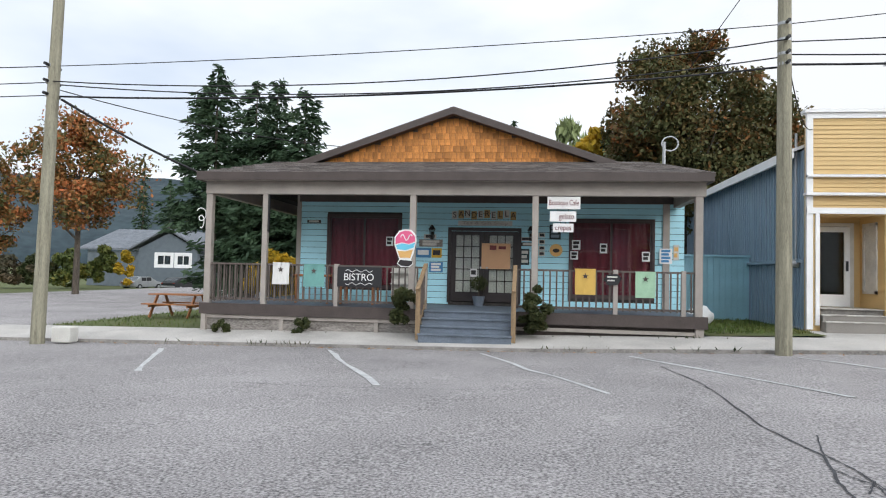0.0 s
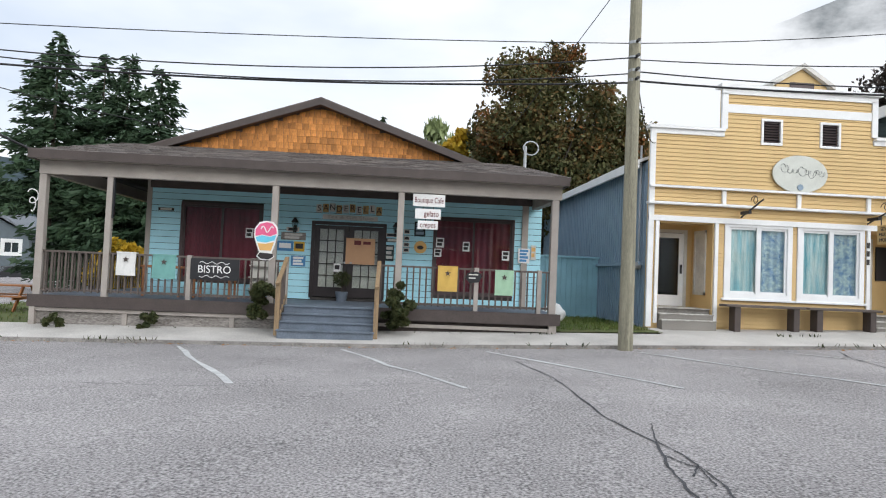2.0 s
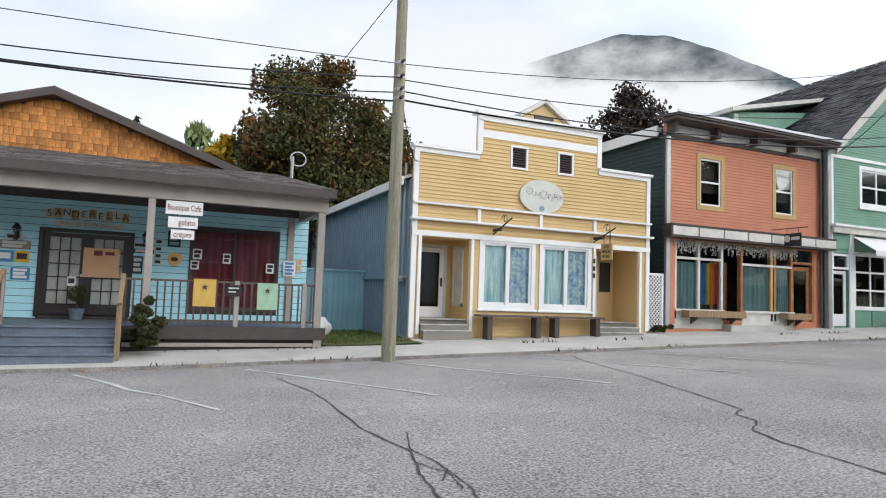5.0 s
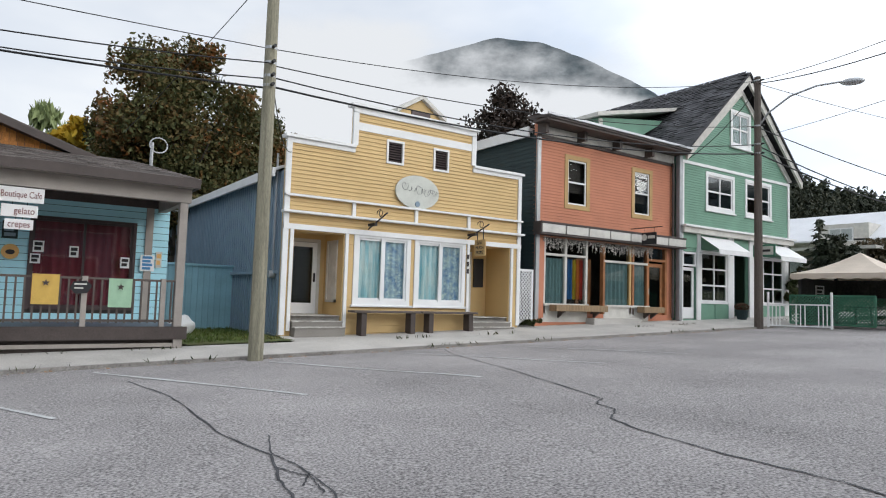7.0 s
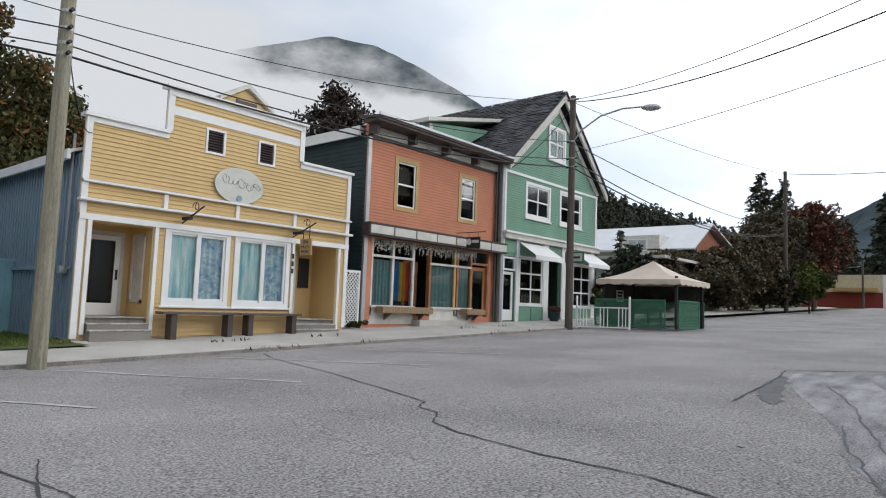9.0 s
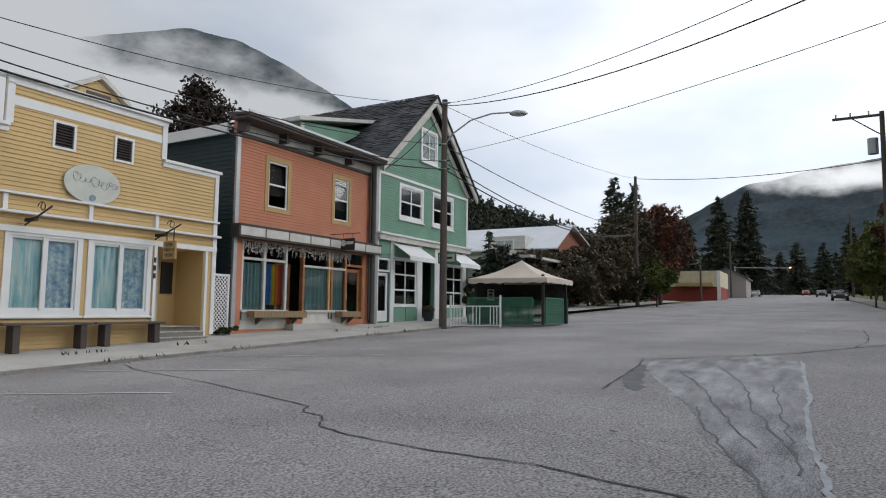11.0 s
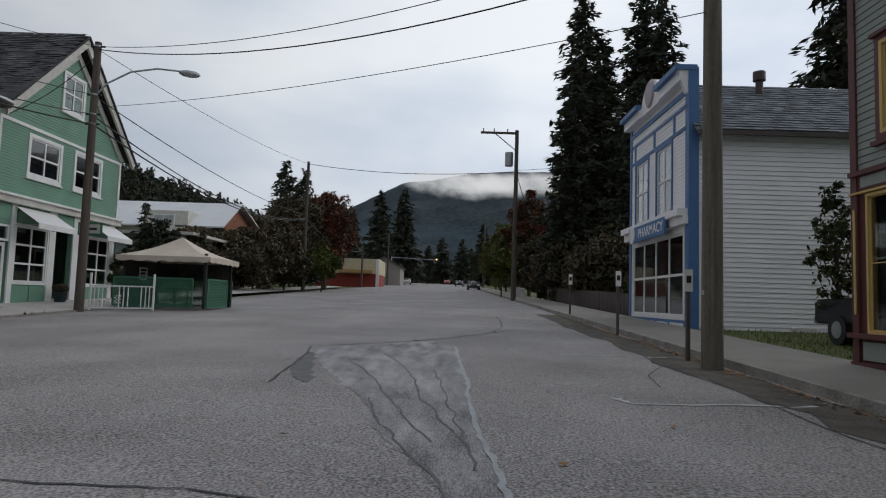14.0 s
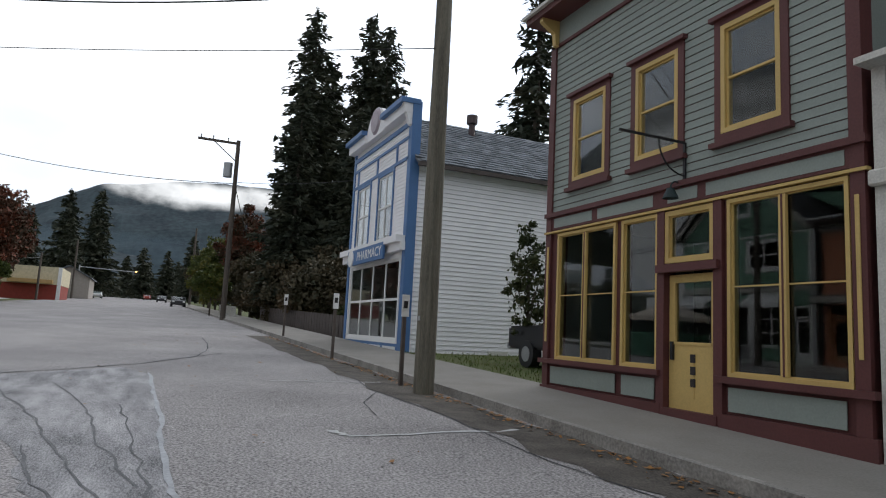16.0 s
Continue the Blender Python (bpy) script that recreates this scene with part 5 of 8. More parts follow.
# ---- white pharmacy ----
ph = thing("pharmacy", (23.2, -13, 0.7), "white vinyl-sided pharmacy with a blue-trimmed false front", "building")
PY = -6.0
PH_ = [(24.05, 25.5, 4.5, 6.75), (21.65, 23.1, 4.5, 6.75), (20.5, 25.9, 1.15, 3.85)]
part("wall", panel_wall(bmesh.new(), 20.2, 26.2, 0.6, 8.3, PY - 0.2, PY, PH_), M_PHW, ph)
siding(ph, M_PHW, 20.35, 26.1, 4.4, 8.0, PY, 1, 0.12, PH_)
part("wall", boxes((20.2, -20, 0.5, 20.35, PY - 0.2, 6.9)), M_PHW, ph)
siding(ph, M_PHW, -20, PY - 0.15, 0.75, 6.7, 20.2, -1, 0.14, axis="y", lap=0.045)
part("wall", boxes((26.05, -20, 0.5, 26.2, PY - 0.2, 6.9), (20.35, -20, 0.5, 26.05, -19.8, 6.9)), M_PHW, ph)
part("partition", boxes((20.35, -9.5, 0.6, 26.05, -9.4, 6.8), (20.35, -9.4, 3.95, 26.05, PY - 0.2, 4.05)), M_DARKR, ph)
for sgn in (-1, 1):
    part("roof", slab(bmesh.new(), [(23.2, PY - 0.1, 9.0), (23.2 + sgn * 3.4, PY - 0.1, 6.55), (23.2 + sgn * 3.4, -20.3, 6.55), (23.2, -20.3, 9.0)], (0, 0, 0.1)), M_ROOFG, ph)
V, F = [], []
for i in range(20):
    k = i / 20
    za, xa = 6.66 + 2.45 * k, 19.78 + 3.42 * k
    y = -20.3 + (0.15 if i % 2 else 0)
    while y < PY - 0.3:
        t = rng.uniform(0.012, 0.03)
        b0 = len(V)
        V += [(xa, y, za), (xa, y + 0.29, za), (xa - t, y + 0.29, za + t), (xa - t, y, za + t), (xa + 0.19, y + 0.29, za + 0.14), (xa + 0.19, y, za + 0.14)]
        F += [(b0, b0 + 1, b0 + 2, b0 + 3), (b0 + 3, b0 + 2, b0 + 4, b0 + 5)]
        y += 0.3
me = bpy.data.meshes.new("roof_shingles")
me.from_pydata([tuple(Vector(v) - origin_of(ph)) for v in V], [], F)
me.materials.append(M_ROOFG)
o = new("roof_shingles", me)
o.parent = ph
tagged(o, kind="stuff")
part("gutter", boxes((19.72, -20.3, 6.5, 19.84, PY - 0.1, 6.62)), M_BROWN, ph)
bm = tube(bmesh.new(), (22.6, -9.19, 8.4), (22.6, -9.19, 9.15), 0.12, seg=12)
tube(bm, (22.6, -9.19, 9.1), (22.6, -9.19, 9.4), 0.2, seg=12)
part("roof_vent", bm, M_WFR, ph, "round brown roof vent")
part("corner_board", boxes((20.12, PY - 0.25, 0.7, 20.4, PY + 0.05, 8.6)), M_BLU, ph)
part("corner_board", boxes((26.05, PY - 0.25, 0.9, 26.25, PY + 0.05, 8.3)), M_BLU, ph)
part("cornice", boxes((20.1, PY - 0.2, 8.5, 22.2, PY + 0.45, 8.66)), M_BLU, ph)
part("cornice", boxes((20.15, PY - 0.1, 8.2, 22.2, PY + 0.3, 8.5)), M_PHW, ph)
part("cornice", boxes((24.2, PY - 0.2, 8.5, 26.3, PY + 0.45, 8.66)), M_BLU, ph)
part("cornice", boxes((24.2, PY - 0.1, 8.2, 26.25, PY + 0.3, 8.5)), M_PHW, ph)
part("console", slab(bmesh.new(), [(20.16, PY + 0.02, 7.8), (20.16, PY + 0.12, 7.85), (20.16, PY + 0.36, 8.5), (20.16, PY + 0.02, 8.5)], (0.18, 0, 0)), M_PHW, ph)
bm = bmesh.new()
pts = [(23.2 + 1.05 * math.cos(a), PY + 0.02, 8.2 + 1.0 * math.sin(a)) for a in np.linspace(0, math.pi, 17)]
slab(bm, pts, (0, 0.22, 0))
part("crest", bm, M_PHW, ph, "arched white crest with a pink rosette")
bm = bmesh.new()
bmesh.ops.create_cone(bm, cap_ends=True, segments=24, radius1=0.5, radius2=0.4, depth=0.08, matrix=pose(23.2, PY + 0.27, 8.75, -90))
part("rosette", bm, mat("pink_grey_paint", (0.42, 0.36, 0.40), 0.6), ph)
part("trim", boxes((20.3, PY, 7.85, 26.1, PY + 0.06, 8.0)), M_BLU, ph)
part("trim", boxes((20.3, PY, 7.45, 26.1, PY + 0.05, 7.55)), M_BLU, ph)
part("trim", boxes((20.3, PY, 6.8, 26.1, PY + 0.05, 6.9)), M_BLU, ph)
for x in (21.4, 23.35, 25.6):
    part("trim", boxes((x - 0.06, PY, 6.9, x + 0.06, PY + 0.05, 7.45)), M_BLU, ph)
for (x0, x1, z0, z1) in PH_[:2]:
    window(ph, x0 - 0.1, x1 + 0.1, z0 - 0.1, z1 + 0.05, PY, 1, M_BLU, M_WHITE, w=0.1, sw=0.07, cols=2, rows=2, label="blue-framed tall sash window")
    part("blind", boxes((x0, PY - 0.14, (z0 + z1) / 2, x1, PY - 0.12, z1)), M_OFFW, ph, "white blind behind the upper window")
part("cornice", boxes((20.2, PY, 4.2, 26.4, PY + 0.35, 4.4)), M_PHW, ph)
part("cornice", boxes((20.15, PY, 3.95, 26.45, PY + 0.2, 4.2)), M_PHW, ph)
w = window(ph, 20.5, 25.9, 1.15, 3.85, PY, 1, M_WHITE, w=0.1, sw=0.08, cols=4, rows=2, gl=M_GLASS_D, label="white shopfront glazing")
part("stall_riser", boxes((20.4, PY, 0.75, 26.05, PY + 0.04, 1.15)), M_BLU, ph)
for i in range(4):
    part("panel", boxes((20.55 + i * 1.36, PY + 0.04, 0.85, 21.7 + i * 1.36, PY + 0.055, 1.06)), M_WHITE, ph)
sgp = thing("shop_sign", (23.1, PY + 0.4, 3.75), "blue pharmacy sign board with white lettering", "sign")
part("board", boxes((21.3, PY + 0.28, 3.76, 25.2, PY + 0.36, 4.3), bev=0.01), M_BLU, sgp)
text(sgp, "PHARMACY", M_SIGNW, 0.44, (22.75, PY + 0.365, 4.02), (90, 0, 180), width=2.6)
bm = bmesh.new()
bmesh.ops.create_cone(bm, cap_ends=True, segments=24, radius1=0.3, radius2=0.3, depth=0.05, matrix=pose(24.75, PY + 0.37, 4.02, 90))
part("emblem", bm, M_SIGNW, sgp)
part("vent", boxes((20.13, -9.6, 0.8, 20.2, -8.9, 1.05)), M_OFFW, ph)

# ---- road marks ----
def strip(bm, pts, w, dz=0.008, jit=None):
    jit = w * 0.6 if jit is None else jit
    rr = random.Random(len(pts) * 7 + int(pts[0][0] * 10))
    fine = []
    for (xa, ya), (xb, yb) in zip(pts[:-1], pts[1:]):
        for k in range(6):
            t = k / 6
            fine.append((xa + (xb - xa) * t + rr.uniform(-1, 1) * jit, ya + (yb - ya) * t + rr.uniform(-1, 1) * jit))
    fine.append(pts[-1])
    prev = None
    for i, (x, y) in enumerate(fine):
        j = min(i + 1, len(fine) - 1)
        k = max(i - 1, 0)
        d = Vector((fine[j][0] - fine[k][0], fine[j][1] - fine[k][1]))
        n = Vector((-d.y, d.x)).normalized() * w * (rr.uniform(0.3, 0.75) if jit > w * 0.3 else rr.uniform(0.46, 0.54))
        a = bm.verts.new((x + n.x, y + n.y, road_z(x, y) + dz))
        b = bm.verts.new((x - n.x, y - n.y, road_z(x, y) + dz))
        if prev:
            bm.faces.new((prev[0], a, b, prev[1]))
        prev = (a, b)


def crack(pts, w, more=()):
    bm = bmesh.new()
    strip(bm, pts, w)
    for m in more:
        strip(bm, m, w * 0.7)
    solo("road_crack", bm, M_CRACK, "dark branching crack across the asphalt", "crack", "road cracks")


crack([(2.2, 11.4), (2.41, 9.67), (2.37, 8.26), (2.28, 6.77), (2.4, 5.74), (2.2, 4.97), (2.1, 4.4), (2.12, 3.6)], 0.02, [[(2.66, 6.48), (2.42, 5.76), (2.46, 5.35), (2.45, 5.01), (2.28, 4.73)], [(2.46, 5.2), (2.42, 4.57), (2.3, 4.1)], [(2.3, 5.3), (2.42, 4.9), (2.34, 4.5)]])
crack([(9.4, 13.2), (8.8, 12.0), (8.08, 9.3), (7.2, 6.8), (6.95, 6.1), (6.6, 5.9), (6.5, 5.5), (6.02, 5.15), (5.8, 4.6), (5.62, 3.55), (5.6, 2.6), (5.38, 1.9), (5.1, 0.6)], 0.023)
crack([(-4.1, 8.7), (-2.7, 8.55), (-0.9, 8.65), (0.45, 9.0)], 0.012)
crack([(17, -3.3), (13, -2.8), (10.5, -3.0), (7.6, -2.9), (5.5, -3.2)], 0.022, [[(12.8, -2.8), (11.6, -2.2), (10.4, -2.0)]])
crack([(14.3, 3.69), (15.5, 2.2), (17.0, 0.9), (18.65, -0.08), (19.1, -0.33), (20.2, -1.0)], 0.05, [[(14.3, 3.6), (12.9, 3.4), (11.4, 3.3), (9.9, 3.23)], [(19.0, -0.3), (21.5, -0.75), (24.0, -0.95), (27.0, -1.0)]])
for a, b in (((-7.55, 12.7), (-6.04, 9.5)), ((-4.12, 13.1), (-2.06, 8.8)), ((-0.97, 13.1), (1.03, 8.6)), ((1.9, 12.95), (3.95, 8.6)), ((4.98, 12.95), (7.0, 8.7)), ((8.2, 12.95), (10.2, 8.9)), ((11.4, 12.95), (13.2, 9.2)), ((9.27, -3.55), (9.1, -1.25)), ((14.2, -3.4), (14.2, -1.25))):
    bm = bmesh.new()
    strip(bm, [a, b], 0.085, 0.007)
    solo("parking_line", bm, M_LINE, "worn white parking bay line", "road marking", "parking lines")
bm = bmesh.new()
strip(bm, [(9.1, -1.25), (9.45, -1.15)], 0.085, 0.007)
solo("parking_line", bm, M_LINE, "short worn end of a parking line", "road marking", "parking lines")
def blot(name, pts, m, label, category, dz):
    """A flat stain with an uneven edge, from its outline on the road."""
    rr_ = random.Random(len(pts))
    ring_ = []
    for (xa, ya), (xb, yb) in zip(pts, pts[1:] + pts[:1]):
        for q in range(7):
            f_ = q / 7
            ring_.append((xa + (xb - xa) * f_ + rr_.uniform(-0.05, 0.05), ya + (yb - ya) * f_ + rr_.uniform(-0.05, 0.05)))
    b_ = bmesh.new()
    fc = poly(b_, [(x, y, road_z(x, y) + dz) for x, y in ring_])
    bmesh.ops.triangulate(b_, faces=[fc])
    return solo(name, b_, m, label, category)


blot("asphalt_patch", [(14.2, 3.5), (15.4, 2.1), (16.2, 1.2), (15.1, 0.75), (12.6, 0.68), (10.4, 0.66), (7.3, 0.63), (5.7, 0.56), (3.9, 0.5), (3.4, 0.75), (4.6, 0.85), (5.7, 0.95), (6.4, 1.2), (7.5, 1.6), (8.9, 1.9), (10.3, 2.4), (11.8, 2.9)], M_PATCH, "darker resealed asphalt patch", "patch", 0.004)
blot("damp_stain", [(13.4, 3.42), (12.2, 3.42), (11.0, 3.2), (10.5, 3.05), (9.9, 2.78), (10.3, 2.72), (11.2, 2.95), (12.4, 3.12)], M_DAMP, "dark damp stain at the patch edge", "stain", 0.006)
for pts in ([(12.9, 2.7), (10.4, 1.9), (8.6, 1.5), (7.0, 1.05)], [(13.6, 2.1), (11.0, 1.45), (9.2, 1.25), (7.4, 0.85)], [(11.4, 1.1), (9.4, 0.95), (7.6, 0.8), (6.2, 0.72)], [(9.0, 1.85), (7.6, 1.55), (6.5, 1.15), (5.4, 0.85)]):
    bm = bmesh.new()
    strip(bm, pts, 0.022, 0.009, 0.04)
    solo("seam_mark", bm, M_DAMP, "thin dark ragged seam in the patch", "stain", "patch seams")
bm = bmesh.new()
strip(bm, [(15.2, 0.76), (12.6, 0.7), (10.46, 0.65), (8.8, 0.66), (7.36, 0.62), (6.4, 0.56), (5.72, 0.54), (4.4, 0.5), (3.4, 0.5)], 0.05, 0.011, 0.022)
solo("dried_streak", bm, M_WET, "pale dried streak down the road", "stain")
bm = bmesh.new()
strip(bm, [(30, -3.4), (22, -3.3), (17, -3.4), (12.5, -3.3), (9, -3.5), (6, -3.6), (3, -3.7)], 0.95, 0.005, 0.13)
solo("gutter_dirt", bm, M_DIRT, "dark damp dirt along the gutter", "dirt", kind="stuff")

# ---- foliage ----
def quads_mesh(name, C, U, W):
    """One mesh of leaf quads from centres and half axes."""
    n = len(C)
    v = np.empty((n, 4, 3))
    v[:, 0], v[:, 1], v[:, 2], v[:, 3] = C - U, C + W * 0.55 - U * 0.1, C + U, C - W * 0.55 - U * 0.1
    me = bpy.data.meshes.new(name)
    me.vertices.add(n * 4)
    me.vertices.foreach_set("co", v.ravel())
    me.loops.add(n * 4)
    me.loops.foreach_set("vertex_index", np.arange(n * 4))
    me.polygons.add(n)
    me.polygons.foreach_set("loop_start", np.arange(n) * 4)
    me.polygons.foreach_set("loop_total", np.full(n, 4))
    me.update()
    me.validate()
    return me


def crown_part(t, me, m):
    me.materials.append(m)
    o = new("crown", me)
    o.parent = t
    return o


def unit(rs, n):
    d = rs.normal(size=(n, 3))
    return d / np.linalg.norm(d, axis=1)[:, None]


def broadleaf(at, h, r, base, m, n, leaf, label, category="tree", seed=1, name="tree", blobs=26, squash=1.0, top=1.0, trunk_r=None, droop=0.0, clump=1.0):
    rs = np.random.RandomState(seed)
    t = thing(name, at, label, category)
    tr = trunk_r or max(0.03, h * 0.018)
    ax, ay, az = at
    if base > 0.25:
        bm = bmesh.new()
        tube(bm, at, (ax, ay, az + base + (h - base) * 0.55), tr, tr * 0.35, seg=9)
        for k in range(9):
            a = k * 2.4 + seed
            z0 = az + base * 0.85 + (h - base) * 0.06 * k
            rr = r * (0.75 - 0.05 * k)
            tube(bm, (ax, ay, z0), (ax + rr * math.cos(a), ay + rr * math.sin(a), z0 + (h - base) * 0.28), tr * 0.42, tr * 0.08, seg=6)
        part("trunk", bm, M_BARK, t)
    cc, cr = [], []
    hh = (h - base) / 2
    for k in range(blobs):
        d = unit(rs, 1)[0]
        f = rs.uniform(0.35, 0.92) * (1.08 if clump < 1 else 1.0)
        zz = d[2] * f
        wid = 1.0 - 0.35 * max(0, zz) * top
        cc.append((d[0] * f * r * wid, d[1] * f * r * wid * squash, base + hh + zz * hh))
        cr.append(rs.uniform(0.2, 0.42) * min(r, hh * 1.3) * clump)
    cc, cr = np.array(cc), np.array(cr)
    idx = rs.randint(0, blobs, n)
    d = unit(rs, n)
    C = cc[idx] + d * (cr[idx] * rs.uniform(0.45, 1.08, n) ** 0.6)[:, None] * np.array([1, 1, 0.8])
    if clump < 1:
        C = cc[idx] + np.clip(rs.normal(size=(n, 3)), -1.5, 1.5) * (cr[idx] * 0.58)[:, None] * np.array([1, 1, 0.7])
        fill = rs.uniform(size=n) < 0.16
        q = unit(rs, n) * (rs.uniform(0, 1, n) ** 0.45)[:, None]
        q[:, :2] *= (1 - 0.45 * np.clip(q[:, 2:3], 0, 1) * top) * r * 0.9
        q[:, 2] = base + hh + q[:, 2] * hh * 0.92
        C = np.where(fill[:, None], q, C)
    C[:, 2] = np.clip(C[:, 2], 0.03, h * 1.02)
    s = leaf * rs.uniform(0.6, 1.35, n)[:, None]
    U = unit(rs, n)
    U[:, 2] -= droop
    W = np.cross(U, unit(rs, n))
    W /= np.linalg.norm(W, axis=1)[:, None] + 1e-9
    crown_part(t, quads_mesh("crown", C, U * s, W * s), m)
    return t


def conifer(at, h, r, m, label, seed=1, base=0.06, dens=1.0, needle=0.32, category="tree", name="conifer_tree", power=0.85):
    rs = np.random.RandomState(seed)
    t = thing(name, at, label, category)
    part("trunk", tube(bmesh.new(), at, (at[0], at[1], at[2] + h * 0.97), h * 0.016, 0.02, seg=8), M_BARK, t)
    C, U, W = [], [], []
    levels = int(h / 0.42)
    for i in range(levels):
        k = base + (1 - base) * i / levels
        z = k * h
        R = r * (1 - k) ** power * rs.uniform(0.75, 1.12) + 0.12
        nb = int(5 + 7 * (1 - k))
        for b in range(nb):
            a = rs.uniform(0, 6.283)
            L = R * rs.uniform(0.6, 1.15)
            m_ = max(3, int(L / 0.16 * dens))
            tt = rs.uniform(0.12, 1, m_)
            droop = 0.28 * L * tt ** 1.5 - 0.16 * L * tt ** 3
            side = rs.normal(size=m_) * 0.16 * (1.1 - tt) * L * 0.6
            x = np.cos(a) * tt * L - np.sin(a) * side
            y = np.sin(a) * tt * L + np.cos(a) * side
            C.append(np.stack([x, y, z - droop + rs.normal(size=m_) * (0.05 + 0.005 * h)], -1))
            u = np.stack([np.cos(a) + rs.normal(size=m_) * 0.5, np.sin(a) + rs.normal(size=m_) * 0.5, -0.35 + rs.normal(size=m_) * 0.25], -1)
            u /= np.linalg.norm(u, axis=1)[:, None]
            w = np.cross(u, rs.normal(size=(m_, 3)))
            w /= np.linalg.norm(w, axis=1)[:, None]
            s = needle * rs.uniform(0.6, 1.3, m_)[:, None]
            U.append(u * s)
            W.append(w * s * 0.55)
    C, U, W = np.concatenate(C), np.concatenate(U), np.concatenate(W)
    crown_part(t, quads_mesh("crown", C, U, W), m)
    return t


GZ = rise(-20) - 0.12
for k, (x, y, h, r) in enumerate(((-18.4, 36, 14.0, 4.4), (-16.4, 37, 13.4, 4.0), (-14.9, 36.5, 13.3, 4.2), (-13.0, 36, 12.5, 4.2), (-19.6, 43, 11.6, 2.3))):
    conifer((x, y, GZ), h, r, L_SPRUCE, "dense dark green spruce behind the cafe", seed=k + 1, needle=0.24, dens=3.2, power=0.62, base=0.32 if k == 0 else 0.1)
conifer((-54.5, 86, -0.9), 17.5, 2.6, L_SPRUCE, "slim far spruce beyond the houses", seed=20)
conifer((-50.5, 86, -0.9), 15, 2.4, L_SPRUCE, "slim far spruce beyond the houses", seed=21)
broadleaf((-31.5, 42, -0.6), 13.4, 4.3, 4.6, L_MAPLE_O, 13000, 0.15, "maple turning orange and red", seed=3, blobs=44, clump=0.72)
broadleaf((-37.5, 40, -0.6), 10.5, 3.4, 2.6, L_MAPLE_O, 9000, 0.15, "maple with orange autumn leaves", seed=5, blobs=40, clump=0.72)
for k, (x, y, h, r, m) in enumerate(((-45.5, 60, 4.4, 2.3, L_GREEN), (-42.5, 61, 4.6, 1.6, L_GREEN), (-40.2, 60.5, 5.0, 1.1, L_YELLOW), (-48.5, 60, 3.4, 2.2, L_BUSH), (-50.5, 58, 3.2, 2.4, L_BROWN), (-53, 57, 3.8, 2.6, L_BUSH), (-11.5, 31, 2.8, 1.2, L_YELLOW), (-13.2, 32, 3.0, 1.2, L_YELLOW))):
    broadleaf((x, y, rise(x) - 0.12), h, r, 0.1, m, 2600, 0.2, "loose garden shrub in autumn colours", "shrub", seed=30 + k, name="shrub", blobs=14)
broadleaf((6.5, 28.5, 0.1), 12.5, 3.7, 2.5, L_MAPLE_D, 50000, 0.10, "big maple, dark leaves turning rust orange", seed=8, blobs=52, clump=0.72, top=1.5)
broadleaf((9.4, 30, 0.2), 10.0, 3.6, 2.0, L_MAPLE_D, 34000, 0.10, "maple with rust-tinged leaves", seed=9, blobs=46, clump=0.72, top=1.3)
broadleaf((5.3, 33, 0.1), 11.0, 2.3, 2.0, L_MAPLE_D, 16000, 0.105, "dark maple behind the roof", seed=10, blobs=50, clump=0.8, top=1.2)
broadleaf((2.6, 30, 0.1), 8.3, 1.5, 3.0, L_YELLOW, 2500, 0.2, "bright yellow young tree", seed=11)
broadleaf((2.6, 46, 0.0), 13.4, 2.6, 4.0, L_WILLOW, 5000, 0.3, "pale willow with trailing leaves", seed=12, droop=1.6)
conifer((-1.4, 50, 0.0), 13.6, 1.8, L_SPRUCE, "far spruce top behind the gable", seed=13)
broadleaf((28.6, 34, 0.8), 15.4, 4.4, 5.0, L_PLUM, 16000, 0.15, "dark purple-brown maple behind the orange shop", seed=14, blobs=44, clump=0.72)
# east, north side of the street
conifer((90, 23.5, 2.6), 17.5, 4.6, L_DARKCON, "tall dark cedar behind the street trees", seed=41, needle=0.38, dens=1.8, power=0.6)
conifer((88, 20.5, 2.6), 16.0, 3.6, L_DARKCON, "tall dark cedar behind the street trees", seed=42, needle=0.38, dens=1.8, power=0.6)
for k, (x, y, h, r, b, m) in enumerate(((75, 14.8, 11.5, 3.6, 2.0, L_RED), (82, 16.0, 11.0, 3.4, 2.0, L_RED), (70, 17.5, 10.5, 3.8, 1.5, L_BROWN), (57, 17.5, 5.6, 3.2, 0.6, L_BROWN), (60, 15.6, 5.4, 2.4, 0.5, L_BROWN), (52, 18.2, 5.2, 3.0, 0.4, L_BROWN), (64, 19, 7.5, 3.4, 1.0, L_BROWN), (46, 19.0, 4.6, 2.6, 0.3, L_BROWN), (62, 12.6, 4.2, 1.5, 1.4, L_GREEN), (57, 22, 7.0, 2.2, 1.0, L_YELLOW), (97, 21, 9, 3.4, 1.5, L_RED), (40.5, 18.4, 4.6, 1.6, 0.3, L_DARKCON))):
    broadleaf((x, y, rise(x) - 0.1), h, r, b, m, 15000, 0.11 + 0.0009 * x, "dark autumn tree along the street" if b > 1 else "brown overgrown hedge shrub", "tree" if b > 1 else "shrub", seed=50 + k, name="tree" if b > 1 else "shrub", blobs=54, clump=0.85)
conifer((44, 21.0, 1.3), 6.2, 1.8, L_DARKCON, "small pine by the white house", seed=43, needle=0.35)
